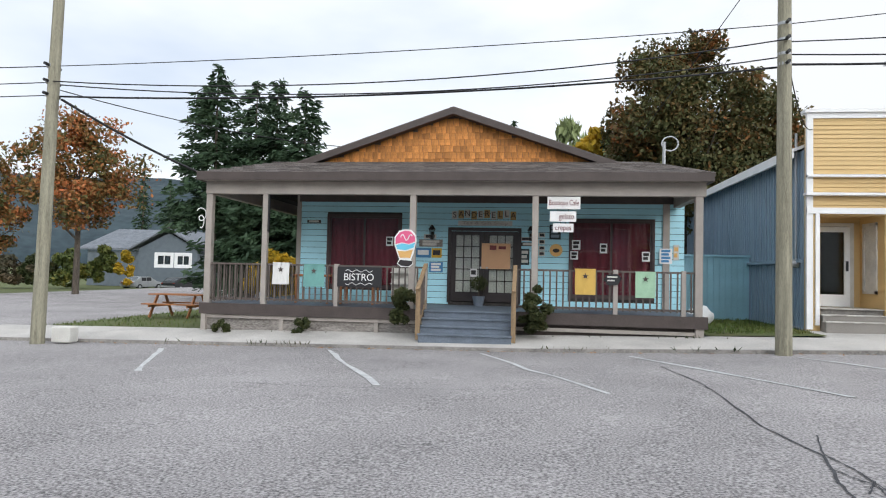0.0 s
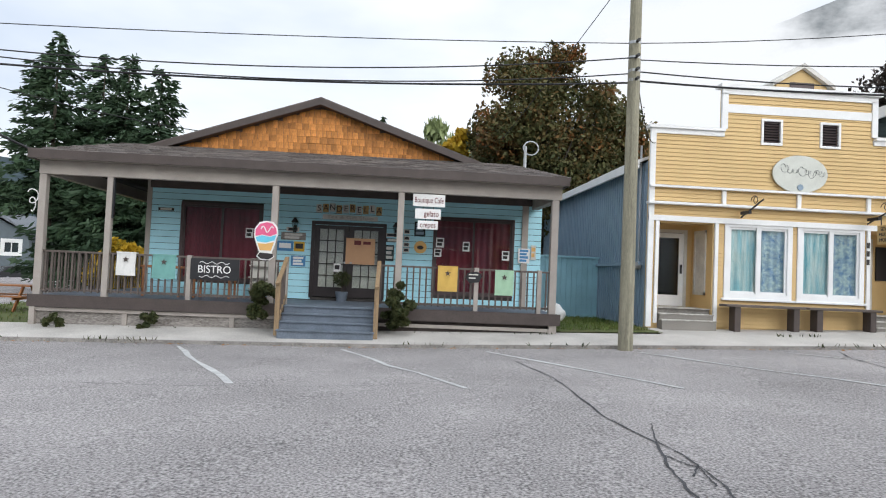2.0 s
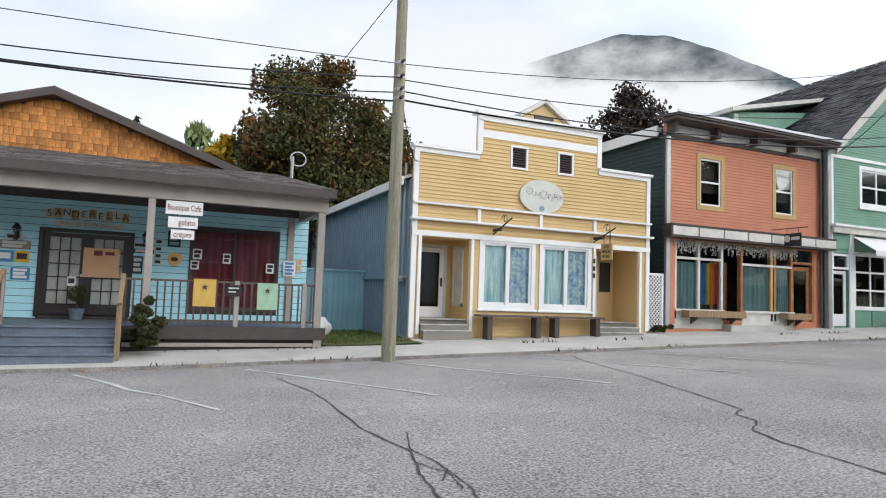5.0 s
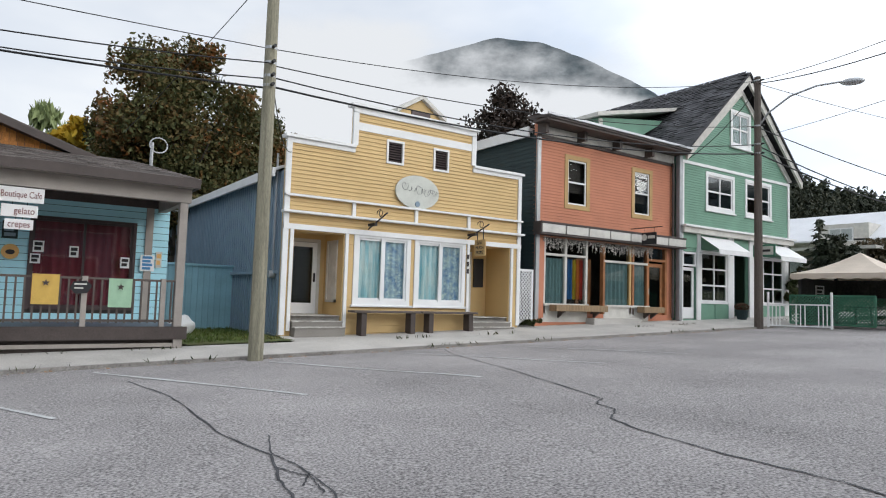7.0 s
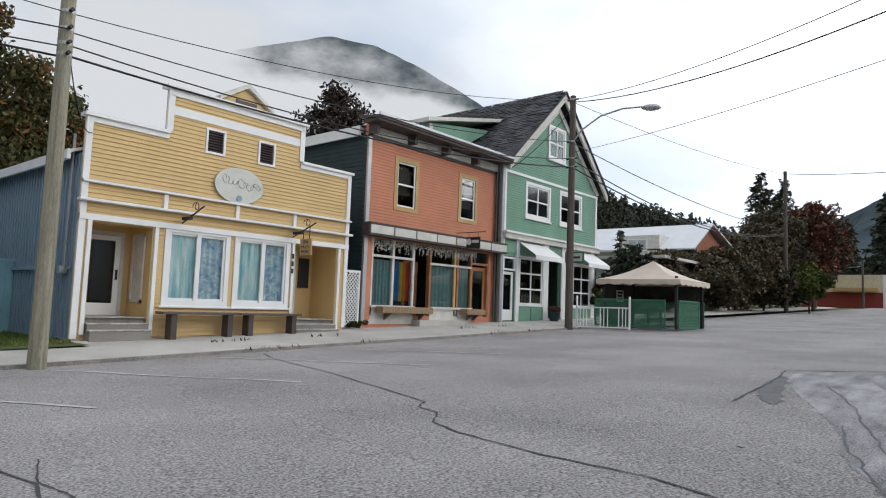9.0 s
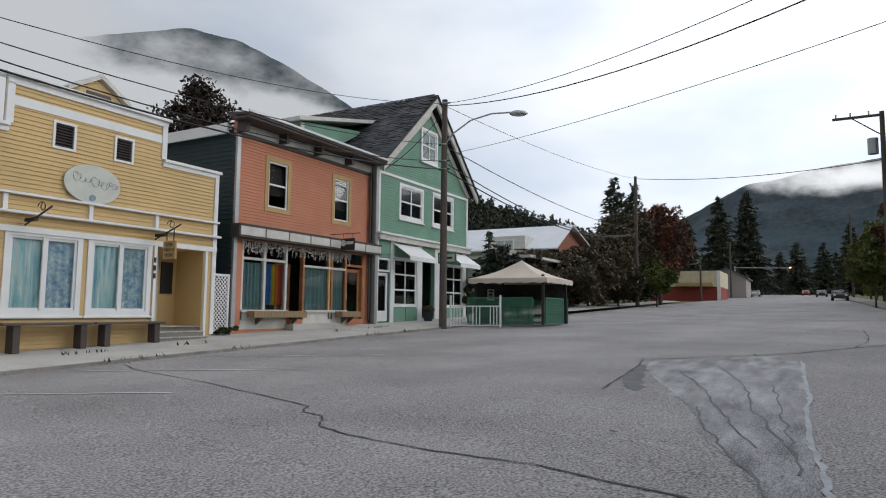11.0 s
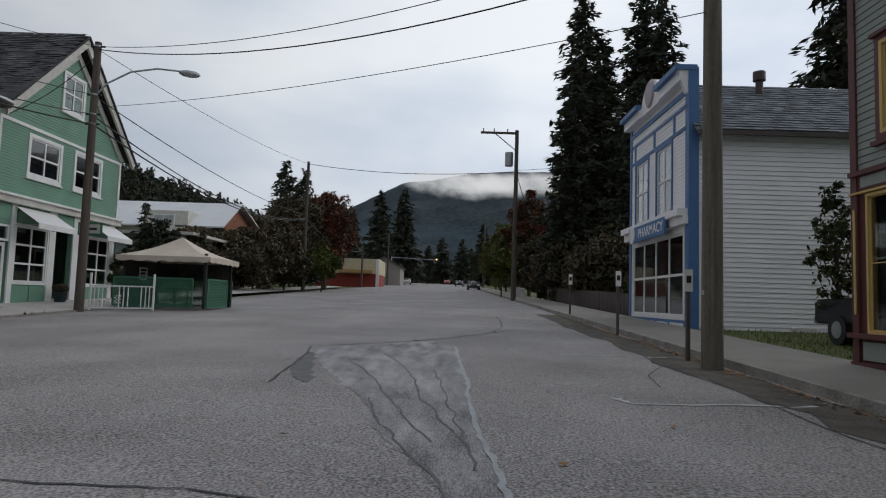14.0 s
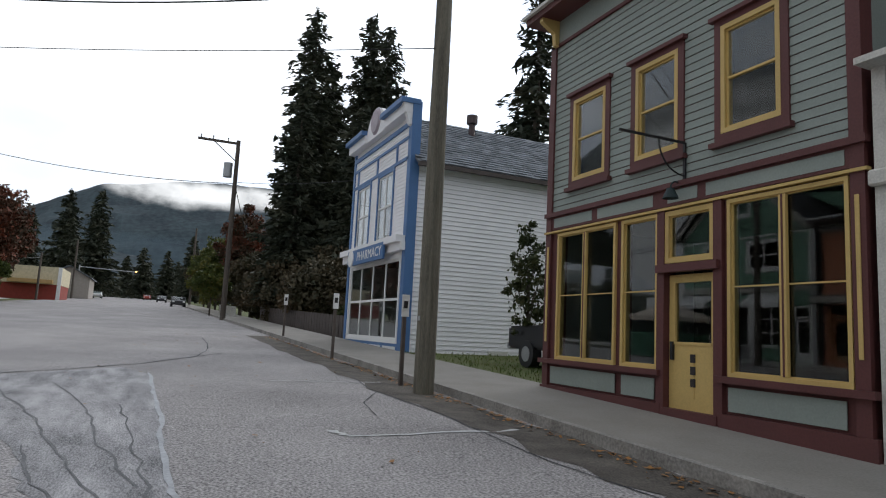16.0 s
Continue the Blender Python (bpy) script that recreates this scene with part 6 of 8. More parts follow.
for k, (x, y, h, r) in enumerate(((170, 12.5, 25, 6), (182, 20, 26, 7), (160, 17, 17, 4), (210, 3, 15, 5), (230, -4, 16, 5), (190, -9, 18, 5), (150, -12, 14, 4), (240, 8, 14, 5), (255, 2, 13, 5), (255, -8, 14, 5), (130, 20, 14, 4))):
    conifer((x, y, rise(x)), h, r, L_DARKCON, "far dark conifer at the street's end", seed=70 + k, needle=0.6, dens=1.0, power=0.65)
for k, (x, y, h, r) in enumerate(((48, -8.6, 23.4, 3.6), (46, -7.6, 17, 2.4), (50, -10.4, 20.5, 3.4), (53, -14.2, 26.4, 4.0), (51, -15.2, 24.8, 3.8), (43, -11, 15, 3.0))):
    conifer((x, y, rise(x) - 0.1), h, r, L_DARKCON, "very tall dark cedar behind the pharmacy", seed=90 + k, needle=0.27, base=0.12, power=0.5, dens=3.4)
for k, (x, y, h, r, b, m) in enumerate(((70, -7.6, 11.2, 2.8, 2.0, L_RED), (46, -7.4, 4.8, 2.6, 0.3, L_BROWN), (42, -9.5, 5.2, 3.0, 0.3, L_BROWN), (38, -8.2, 4.0, 2.2, 0.3, L_BROWN), (33, -9.5, 3.0, 2.0, 0.2, L_BROWN), (75, -6.2, 8.0, 2.8, 1.2, L_GREEN), (83, -6.4, 8.5, 3.0, 1.2, L_GREEN), (60, -3.9, 4.4, 1.5, 1.6, L_GREEN), (66, -8, 6.5, 3.0, 0.6, L_BROWN), (100, -7, 9, 3.2, 1.5, L_BROWN), (56, -7.2, 4.0, 2.0, 0.3, L_BROWN), (115, -7.5, 9, 3.5, 1.5, L_GREEN), (30, -7.6, 1.8, 1.1, 0.1, L_BUSH))):
    broadleaf((x, y, rise(x) - 0.05), h, r, b, m, 14000, 0.10 + 0.0009 * x, "autumn tree beside the far pavement" if b > 1 else "overgrown brown hedge shrub", "tree" if b > 1 else "shrub", seed=110 + k, name="tree" if b > 1 else "shrub", blobs=54, clump=0.85)
conifer((30, -16.5, 0.8), 22.5, 3.8, L_DARKCON, "tall dark cedar behind the shops", seed=99, needle=0.28, dens=2.2)
conifer((24, -26, 0.6), 23, 4, L_DARKCON, "tall dark cedar behind the shops", seed=100, needle=0.28, dens=2.2)
broadleaf((16.4, -8.0, rise(16) + 0.28), 3.8, 0.7, 0.5, L_BUSH, 3000, 0.06, "thin leggy shrub at the wall corner", "shrub", seed=130, name="shrub", blobs=46, clump=0.7)
for k, (x, y, w_) in enumerate(((-2.85, 14.72, 0.38), (0.12, 14.72, 0.42))):
    broadleaf((x, y, rise(x) + 0.11), 1.32, w_ * 0.9, 0.03, L_BUSH, 4200, 0.042, "dense leafy shrub beside the porch steps", "shrub", seed=140 + k, name="shrub", blobs=16)
for k, (x, y, h, r) in enumerate(((-7.3, 14.85, 0.35, 0.3), (-5.35, 14.85, 0.38, 0.35), (15.1, 16.35, 0.4, 0.4), (26.6, 15.8, 0.0, 0.0))):
    if h:
        broadleaf((x, y, rise(x) + 0.115), h, r, 0.02, L_BUSH, 500, 0.05, "low flowering plant at the foundation", "plant", seed=150 + k, name="plant", blobs=8)

# ---- mountains, with glowing sheets for mist and haze ----
def ridge(name, prof, dist, depth, m, label, seed, step=0.5, rough=1.0):
    noise.seed_set(seed)
    azs = np.arange(prof[0][0], prof[-1][0] + 0.01, step)
    rows = 14
    bm = bmesh.new()
    grid = []
    for a in azs:
        el = float(np.interp(a, [p[0] for p in prof], [p[1] for p in prof]))
        colv = []
        for j in range(rows + 1):
            k = j / rows
            d = dist + depth * k
            top = math.tan(radians(el)) * (dist + depth)
            z = top * (k ** 0.75) - 4
            x, y = d * math.sin(radians(a)), d * math.cos(radians(a))
            z += (noise.noise((x * 0.012, y * 0.012, seed)) * 16 + noise.noise((x * 0.06, y * 0.06, seed)) * 7) * rough * k ** 0.5 * dist / 900 * (0.35 if j == rows else 1)
            colv.append(bm.verts.new((x, y, z)))
        grid.append(colv)
    for i in range(len(azs) - 1):
        for j in range(rows):
            bm.faces.new((grid[i][j], grid[i + 1][j], grid[i + 1][j + 1], grid[i][j + 1]))
    return solo(name, bm, m, label, "mountain", kind="structure")


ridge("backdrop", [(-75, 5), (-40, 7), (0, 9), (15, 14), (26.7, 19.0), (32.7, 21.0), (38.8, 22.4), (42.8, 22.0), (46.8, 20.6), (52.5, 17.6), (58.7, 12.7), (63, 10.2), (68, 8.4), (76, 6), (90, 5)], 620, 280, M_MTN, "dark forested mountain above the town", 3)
ridge("backdrop_2", [(70, 4), (76, 5.5), (80, 7.2), (81.8, 8.2), (84.1, 9.4), (86, 10.3), (90, 11), (95, 11.5), (100, 11.5), (115, 11), (140, 8), (175, 6)], 1100, 500, M_MTN, "dark far mountain across the valley, haze blue put in its colour", 5, rough=0.7)
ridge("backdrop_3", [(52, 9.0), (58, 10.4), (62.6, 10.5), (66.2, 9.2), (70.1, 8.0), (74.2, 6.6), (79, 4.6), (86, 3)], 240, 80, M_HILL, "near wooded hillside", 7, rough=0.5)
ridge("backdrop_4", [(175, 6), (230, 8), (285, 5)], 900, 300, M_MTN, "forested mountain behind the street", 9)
rs = np.random.RandomState(77)
C, U, W = [], [], []
for k in range(1500):
    a = rs.uniform(53, 84)
    el = np.interp(a, [52, 58, 62.6, 66.2, 70.1, 74.2, 79, 86], [9.0, 10.4, 10.5, 9.2, 8.0, 6.6, 4.6, 3.0])
    kk = rs.uniform(0.3, 1) ** 0.5
    d = 240 + 80 * kk
    z = math.tan(radians(el)) * 320 * kk ** 0.75 - 5
    x, y = d * math.sin(radians(a)), d * math.cos(radians(a))
    hh = rs.uniform(5, 9.5)
    m_ = 22
    tt = rs.uniform(0, 1, m_)
    R = 1.7 * (1 - tt) + 0.15
    aa = rs.uniform(0, 6.283, m_)
    C.append(np.stack([x + R * np.cos(aa), y + R * np.sin(aa), z + tt * hh], -1))
    u = np.stack([np.cos(aa), np.sin(aa), np.full(m_, -0.8)], -1)
    U.append(u * 0.75)
    w = np.cross(u, rs.normal(size=(m_, 3)))
    W.append(w / np.linalg.norm(w, axis=1)[:, None] * 0.9)
me = quads_mesh("far_woods", np.concatenate(C), np.concatenate(U), np.concatenate(W))
me.materials.append(L_DARKCON)
tagged(new("far_woods", me), "dark conifers covering the near hillside", "forest", kind="stuff")


# Emissive sheets with a noise mask; their glow stands in for lit mist.
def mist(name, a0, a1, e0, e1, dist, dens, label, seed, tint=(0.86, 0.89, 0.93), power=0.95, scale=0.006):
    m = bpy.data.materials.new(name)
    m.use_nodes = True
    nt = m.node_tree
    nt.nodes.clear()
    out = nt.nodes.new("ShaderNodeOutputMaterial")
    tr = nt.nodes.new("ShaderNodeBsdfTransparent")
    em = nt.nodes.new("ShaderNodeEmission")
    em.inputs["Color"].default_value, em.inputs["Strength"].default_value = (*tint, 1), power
    mx = nt.nodes.new("ShaderNodeMixShader")
    at = nt.nodes.new("ShaderNodeAttribute")
    at.attribute_name = "mist_cover"
    co = nt.nodes.new("ShaderNodeTexCoord")
    mp = nt.nodes.new("ShaderNodeMapping")
    mp.inputs["Scale"].default_value = (1, 1, 1.7)
    n = nt.nodes.new("ShaderNodeTexNoise")
    n.inputs["Scale"].default_value, n.inputs["Detail"].default_value, n.inputs["Roughness"].default_value = scale, 6, 0.6
    nt.links.new(co.outputs["Object"], mp.inputs["Vector"])
    nt.links.new(mp.outputs["Vector"], n.inputs["Vector"])
    k = nt.nodes.new("ShaderNodeMath")
    k.operation = "MULTIPLY_ADD"
    k.inputs[1].default_value = 1.7
    nt.links.new(n.outputs["Fac"], k.inputs[0])
    k2 = nt.nodes.new("ShaderNodeMath")
    k2.operation = "MULTIPLY_ADD"
    k2.inputs[1].default_value, k2.inputs[2].default_value = 2.4, -1.85
    nt.links.new(at.outputs["Fac"], k2.inputs[0])
    nt.links.new(k2.outputs[0], k.inputs[2])
    cl = nt.nodes.new("ShaderNodeMapRange")
    cl.interpolation_type = "SMOOTHSTEP"
    nt.links.new(k.outputs[0], cl.inputs["Value"])
    nt.links.new(cl.outputs["Result"], mx.inputs["Fac"])
    nt.links.new(tr.outputs["BSDF"], mx.inputs[1])
    nt.links.new(em.outputs["Emission"], mx.inputs[2])
    nt.links.new(mx.outputs["Shader"], out.inputs["Surface"])
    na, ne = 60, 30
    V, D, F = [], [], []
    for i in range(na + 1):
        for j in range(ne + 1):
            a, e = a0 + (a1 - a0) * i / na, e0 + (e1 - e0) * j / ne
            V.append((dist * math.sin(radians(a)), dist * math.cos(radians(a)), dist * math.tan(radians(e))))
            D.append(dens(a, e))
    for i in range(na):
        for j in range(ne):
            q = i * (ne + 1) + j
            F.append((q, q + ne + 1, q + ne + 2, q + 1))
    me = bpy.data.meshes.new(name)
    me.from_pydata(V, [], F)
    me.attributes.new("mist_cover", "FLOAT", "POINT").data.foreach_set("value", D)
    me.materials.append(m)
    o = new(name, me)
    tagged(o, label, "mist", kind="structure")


def ss(a, b, x):
    t = max(0.0, min(1.0, (x - a) / (b - a)))
    return t * t * (3 - 2 * t)


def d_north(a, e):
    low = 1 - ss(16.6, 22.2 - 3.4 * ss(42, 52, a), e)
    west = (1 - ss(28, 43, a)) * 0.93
    # The 0.6 floor also veils the mountain top in glowing aerial haze.
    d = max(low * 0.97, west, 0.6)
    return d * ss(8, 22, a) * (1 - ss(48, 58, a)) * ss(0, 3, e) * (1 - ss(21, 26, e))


mist("mist_bank", 6, 60, 1, 27, 560, d_north, "white mist bank lying before the mountain, drawn as a glowing sheet", 2, power=0.97, scale=0.014)
mist("mist_bank_2", 76, 150, 6, 15, 1000, lambda a, e: 0.72 * ss(7.4, 10.2, e) * (1 - ss(10.6, 12.6, e)) * ss(82, 88, a) * (1 - ss(110, 140, a)), "low cloud over the far ridge, drawn as a glowing sheet", 4, scale=0.011, power=1.6, tint=(0.9, 0.92, 0.94))
# Blue distance haze painted as a dimly glowing sheet before the far ridge.
mist("haze_glow", 79, 150, 1, 9, 900, lambda a, e: 0.42 * (1 - ss(6, 9, e)), "thin blue valley haze, drawn as a glowing sheet", 6, tint=(0.24, 0.37, 0.49), power=0.52, scale=0.002)

# ---- poles and wires ----
def pole(x, y, z0, z1, r, m, label, lean=(0, 0)):
    p = thing("utility_pole", (x, y, z0), label, "utility pole", "utility poles")
    part("pole", tube(bmesh.new(), (x, y, z0 - 0.2), (x + lean[0], y + lean[1], z1), r, r * 0.72, seg=14), m, p, smooth=False)
    return p


def ring(p, x, y, z, r):
    part("bracket", tube(bmesh.new(), (x, y, z - 0.03), (x, y, z + 0.03), r, seg=12), M_STEEL, p)
    for s in (-1, 1):
        part("insulator", tube(bmesh.new(), (x, y + s * r, z), (x, y + s * (r + 0.12), z), 0.035, seg=8), M_BLACK, p)


p0 = pole(-10.68, 13.05, rise(-10), 9.2, 0.15, M_POLE, "weathered grey-green wooden pole at the corner", (0.2, 0))
p1 = pole(4.86, 13.35, rise(4.8), 9.6, 0.155, M_POLE, "weathered grey-green wooden utility pole at the kerb")
p2 = pole(23.85, 13.6, rise(24), 10.25, 0.16, M_POLED, "dark wooden pole carrying a street lamp")
p3 = pole(49.3, -3.9, rise(49), 14.3, 0.19, M_POLED, "tall dark pole with crossarm and transformer")
p4 = pole(60.5, 14.0, rise(60), 13.8, 0.18, M_POLED, "tall dark wooden pole along the street")
p5 = pole(12.62, -3.6, rise(12.6), 10.6, 0.185, M_POLES, "thick weathered wooden pole at the gutter", (0.0, -0.02))
pole(100, 13.9, rise(100), 9.2, 0.16, M_POLED, "far dark wooden pole")
pole(120, -5.6, rise(120), 17, 0.2, M_POLED, "far dark wooden pole with lamps")
pole(138, 13.5, rise(138), 15, 0.2, M_POLED, "far dark wooden pole")
for z in (5.8, 6.0, 6.28, 6.6):
    ring(p1, 4.86, 13.35, z, 0.13)
for z in (5.33, 5.62, 5.98):
    ring(p0, -10.6, 13.05, z, 0.13)
part("tag", boxes((12.53, -3.43, 1.75, 12.62, -3.42, 1.83)), M_STEEL, p5)
part("crossarm", boxes((49.2, -3.9, 14.0, 49.35, -1.2, 14.15)), M_POLED, p3)
part("brace", bar(bmesh.new(), (49.25, -3.8, 12.8), (49.25, -2.3, 14.0), 0.06, 0.06), M_POLED, p3)
for y in (-1.4, -2.2, -3.2):
    part("insulator", tube(bmesh.new(), (49.27, y, 14.15), (49.27, y, 14.4), 0.05, seg=8), M_STEEL, p3)
part("transformer", tube(bmesh.new(), (49.3, -3.35, 11.6), (49.3, -3.35, 12.6), 0.3, seg=16), M_STEEL, p3, "grey can transformer")
for z in (7.3, 7.65, 8.35, 10.1):
    ring(p2, 23.85, 13.6, z, 0.13)
# street lamp arm
bm = bmesh.new()
LP = [(23.85, 13.6, 8.3), (23.9, 13.2, 8.8), (24.1, 12.5, 9.3), (24.4, 11.7, 9.55), (24.75, 11.0, 9.6)]
for a, b in zip(LP[:-1], LP[1:]):
    tube(bm, a, b, 0.035, seg=8)
part("lamp_arm", bm, M_STEEL, p2)
bm = bmesh.new()
bmesh.ops.create_uvsphere(bm, u_segments=16, v_segments=10, radius=1, matrix=Matrix.Translation((24.9, 10.72, 9.56)) @ pose(0, 0, 0, 0, 0, 25) @ Matrix.Diagonal((0.16, 0.38, 0.13, 1)))
part("lamp_head", bm, M_STEEL, p2, "grey cobra-head street lamp", smooth=True)


def wire(pa, pb, sag, r=0.012, n=18, label="sagging black overhead cable"):
    bm = bmesh.new()
    pa, pb = Vector(pa), Vector(pb)
    pts = [pa.lerp(pb, i / n) - Vector((0, 0, 4 * sag * (i / n) * (1 - i / n))) for i in range(n + 1)]
    prev = None
    up = Vector((0, 0, 1))
    for i, p in enumerate(pts):
        d = (pts[min(i + 1, n)] - pts[max(i - 1, 0)]).normalized()
        u = d.cross(up).normalized()
        v = u.cross(d)
        loop = [bm.verts.new(p + (u * math.cos(q * 1.2566) + v * math.sin(q * 1.2566)) * r) for q in range(5)]
        if prev:
            for q in range(5):
                bm.faces.new((prev[q], prev[(q + 1) % 5], loop[(q + 1) % 5], loop[q]))
        prev = loop
    solo("overhead_cable", bm, M_WIRE, label, "cable", "overhead cables")


wire((-10.6, 13.05, 5.98), (4.86, 13.35, 6.6), 0.1, 0.01)
wire((-10.6, 12.95, 5.62), (4.86, 13.2, 6.25), 0.42, 0.014)
wire((-10.6, 13.15, 5.33), (4.86, 13.5, 5.8), 0.25, 0.022)
wire((-10.6, 13.15, 5.60), (4.86, 13.5, 6.0), 0.45, 0.014)
for za, zb, s, r in ((6.6, 10.1, 0.5, 0.01), (6.25, 8.35, 0.45, 0.013), (6.0, 7.65, 0.55, 0.016), (5.8, 7.3, 0.45, 0.024)):
    wire((4.86, 13.35, za), (23.85, 13.6, zb), s, r)
for z, s in ((5.98, 0.2), (5.62, 0.3), (5.33, 0.3)):
    wire((-10.6, 13.05, z), (-50, 12.5, z + 0.4), s, 0.012)
wire((23.85, 13.6, 7.3), (60.5, 14.0, 8.5), 1.2, 0.03)
wire((23.85, 13.6, 7.6), (60.5, 14.0, 8.6), 1.25, 0.025)
wire((23.85, 13.6, 8.3), (60.5, 14.0, 8.9), 0.6, 0.02)
wire((60.5, 14.0, 13.6), (49.3, -3.9, 11.2), 0.5, 0.025)
wire((60.5, 14.0, 13.6), (23.85, 13.6, 10.0), 0.4, 0.012)
wire((60.5, 14.0, 8.6), (100, 13.9, 8.6), 1.2, 0.04)
wire((23.85, 13.6, 10.1), (12.5, -3.6, 8.45), 0.72, 0.012)
wire((23.85, 13.6, 10.0), (12.5, -3.6, 7.95), 0.85, 0.018)
wire((23.85, 13.6, 7.9), (12.5, -3.6, 6.75), 0.3, 0.009)
wire((49.3, -3.9, 11.2), (75, -9, 9.5), 0.5, 0.03)
wire((49.3, -3.9, 11.3), (23, -13, 8.9), 0.6, 0.015)
wire((-10.4, 13.1, 5.25), (-7.6, 15.3, 3.7), 0.1, 0.03, label="thick service cable to the porch roof")
wire((-10.6, 13.1, 5.5), (-4.0, 20.0, 5.4), 0.3, 0.012, label="thin service cable to the roof")
wire((4.86, 13.4, 6.5), (6.6, 16.4, 5.2), 0.6, 0.012, label="drooping service cable to the yellow shop")
wire((4.9, 13.5, 8.4), (3.0, 19, 5.6), 0.05, 0.01, label="thin stay wire rising over the roof")
wire((23.85, 13.6, 9.8), (23.3, 16.3, 7.4), 0.25, 0.014, label="service cable to the green house")
wire((12.6, -3.6, 9.0), (9.5, -9, 8.5), 0.5, 0.03, label="thick service cable to the sage shop")

# ---- cafe porch things ----
def notice(name, x0, x1, z0, z1, y, m, label, bars=3, ink=None, bar_m=None):
    n = thing(name, ((x0 + x1) / 2, y, z0), label, "sign", "wall notices")
    part("sheet", boxes((x0, y - 0.012, z0, x1, y, z1)), m, n)
    for i in range(bars):
        zc = z1 - (z1 - z0) * (i + 0.7) / (bars + 0.5)
        hh = (z1 - z0) * 0.22 / bars + 0.01
        part("printed_bar", boxes((x0 + (x1 - x0) * 0.14, y - 0.016, zc - hh, x1 - (x1 - x0) * (0.14 + 0.12 * (i % 2)), y - 0.0125, zc + hh)), bar_m or M_INK, n)
    return n


M_PEACH = mat("peach_paper", (0.62, 0.36, 0.20), 0.8, 0.06, bump=0.03)
M_SKYB = mat("blue_print", (0.08, 0.26, 0.50), 0.7, 0.1, bump=0)
M_YELP = mat("yellow_print", (0.72, 0.44, 0.05), 0.7, 0.08, bump=0)
M_MINT = mat("mint_cloth", (0.36, 0.55, 0.38), 0.85, 0.08, 4, 60, 0.1)
M_YCL = mat("golden_cloth", (0.62, 0.40, 0.10), 0.85, 0.08, 4, 60, 0.1)
M_TCL = mat("teal_cloth", (0.16, 0.36, 0.33), 0.85, 0.1, 4, 60, 0.1)
M_WCL = mat("white_cloth", (0.70, 0.69, 0.66), 0.85, 0.06, 4, 60, 0.1)
M_PINK = mat("pink_sign_paint", (0.75, 0.12, 0.25), 0.5, 0.06, bump=0)
M_LBLUE = mat("light_blue_sign_paint", (0.15, 0.55, 0.72), 0.5, 0.06, bump=0)
M_CONE = mat("cone_sign_paint", (0.72, 0.42, 0.14), 0.5, 0.06, bump=0)
YW = 17.775
notice("notice", -6.28, -5.88, 2.92, 3.0, YW, M_INK, "small dark plaque beside the window", 1, bar_m=M_OFFW)
notice("notice", -0.9 - 0.42, -0.9 + 0.36, 1.72, 2.42, 17.77, M_PEACH, "large peach paper notice on the door", 0)
part("lettering", boxes((-1.1, 17.745, 2.24, -0.92, 17.757, 2.36), (-0.86, 17.745, 2.26, -0.66, 17.757, 2.34)), M_REDINK, bpy.data.objects["notice.001"])
notice("notice", -2.92, -2.58, 2.52, 2.64, YW, M_OFFW, "pale wooden plaque beside the door", 1)
notice("notice", -3.05, -2.4, 2.3, 2.5, YW, M_STONE, "carved grey board with rough lettering", 2, bar_m=M_OFFW)
notice("notice", -3.15, -2.72, 2.0, 2.26, YW, M_SKYB, "blue boat picture poster", 1, bar_m=M_SIGNW)
notice("notice", -2.7, -2.42, 2.0, 2.26, YW, M_YELP, "yellow poster with a dark mark", 1)
notice("notice", -2.76, -2.38, 1.6, 1.88, YW, M_SKYB, "light blue printed sheet", 3, bar_m=M_SIGNW)
notice("notice", -0.28, 0.06, 2.5, 2.6, YW, M_OFFW, "pale plaque beside the door", 1)
notice("notice", -0.28, 0.2, 2.36, 2.46, YW, M_INK, "dark plaque with pale lettering", 1, bar_m=M_OFFW)
notice("notice", -0.27, -0.03, 1.85, 2.28, YW, M_DGRN, "dark green menu board", 3, bar_m=M_OFFW)
notice("notice", 0.5, 0.8, 2.55, 2.95, YW, M_DGRN, "dark green notice with faint lines", 3, bar_m=M_BLUEM)
for k, z in enumerate((2.1, 2.25, 2.42, 2.6)):
    notice("notice", 0.22, 0.38, z, z + 0.12, YW, M_OFFW, "small pale card on the wall", 1)
notice("notice", 3.38 - 0.02, 3.68, 1.95, 2.35, YW - 0.05, M_SIGNW, "white poster with blue print", 4, bar_m=M_SKYB)
notice("notice", 3.72, 3.86, 2.05, 2.45, YW, M_OFFW, "narrow cream notice on the wall", 2, bar_m=M_CONE)
for x0, x1, z0, z1 in ((1.1, 1.32, 2.28, 2.54), (1.06, 1.26, 2.02, 2.24), (1.83, 2.02, 2.2, 2.46), (2.92, 3.12, 2.0, 2.26), (-3.98, -3.78, 2.3, 2.56)):
    notice("notice", x0, x1, z0, z1, 17.74, M_SIGNW, "white printed card in the window", 2)
nd = notice("notice", -1.62, -1.44, 1.5, 1.72, 17.775, M_SIGNW, "white card on the door glass", 1)
rd = thing("round_plaque", (0.68, YW, 2.1), "round wooden plaque with a dark emblem", "sign")
bm = bmesh.new()
bmesh.ops.create_cone(bm, cap_ends=True, segments=28, radius1=0.17, radius2=0.17, depth=0.03, matrix=pose(0.68, YW - 0.015, 2.26, 90))
part("disc", bm, M_CONE, rd)
bm = bmesh.new()
bmesh.ops.create_cone(bm, cap_ends=True, segments=20, radius1=0.09, radius2=0.09, depth=0.01, matrix=pose(0.68, YW - 0.035, 2.25, 90) @ Matrix.Diagonal((1, 0.6, 1, 1)))
part("emblem", bm, M_INK, rd)
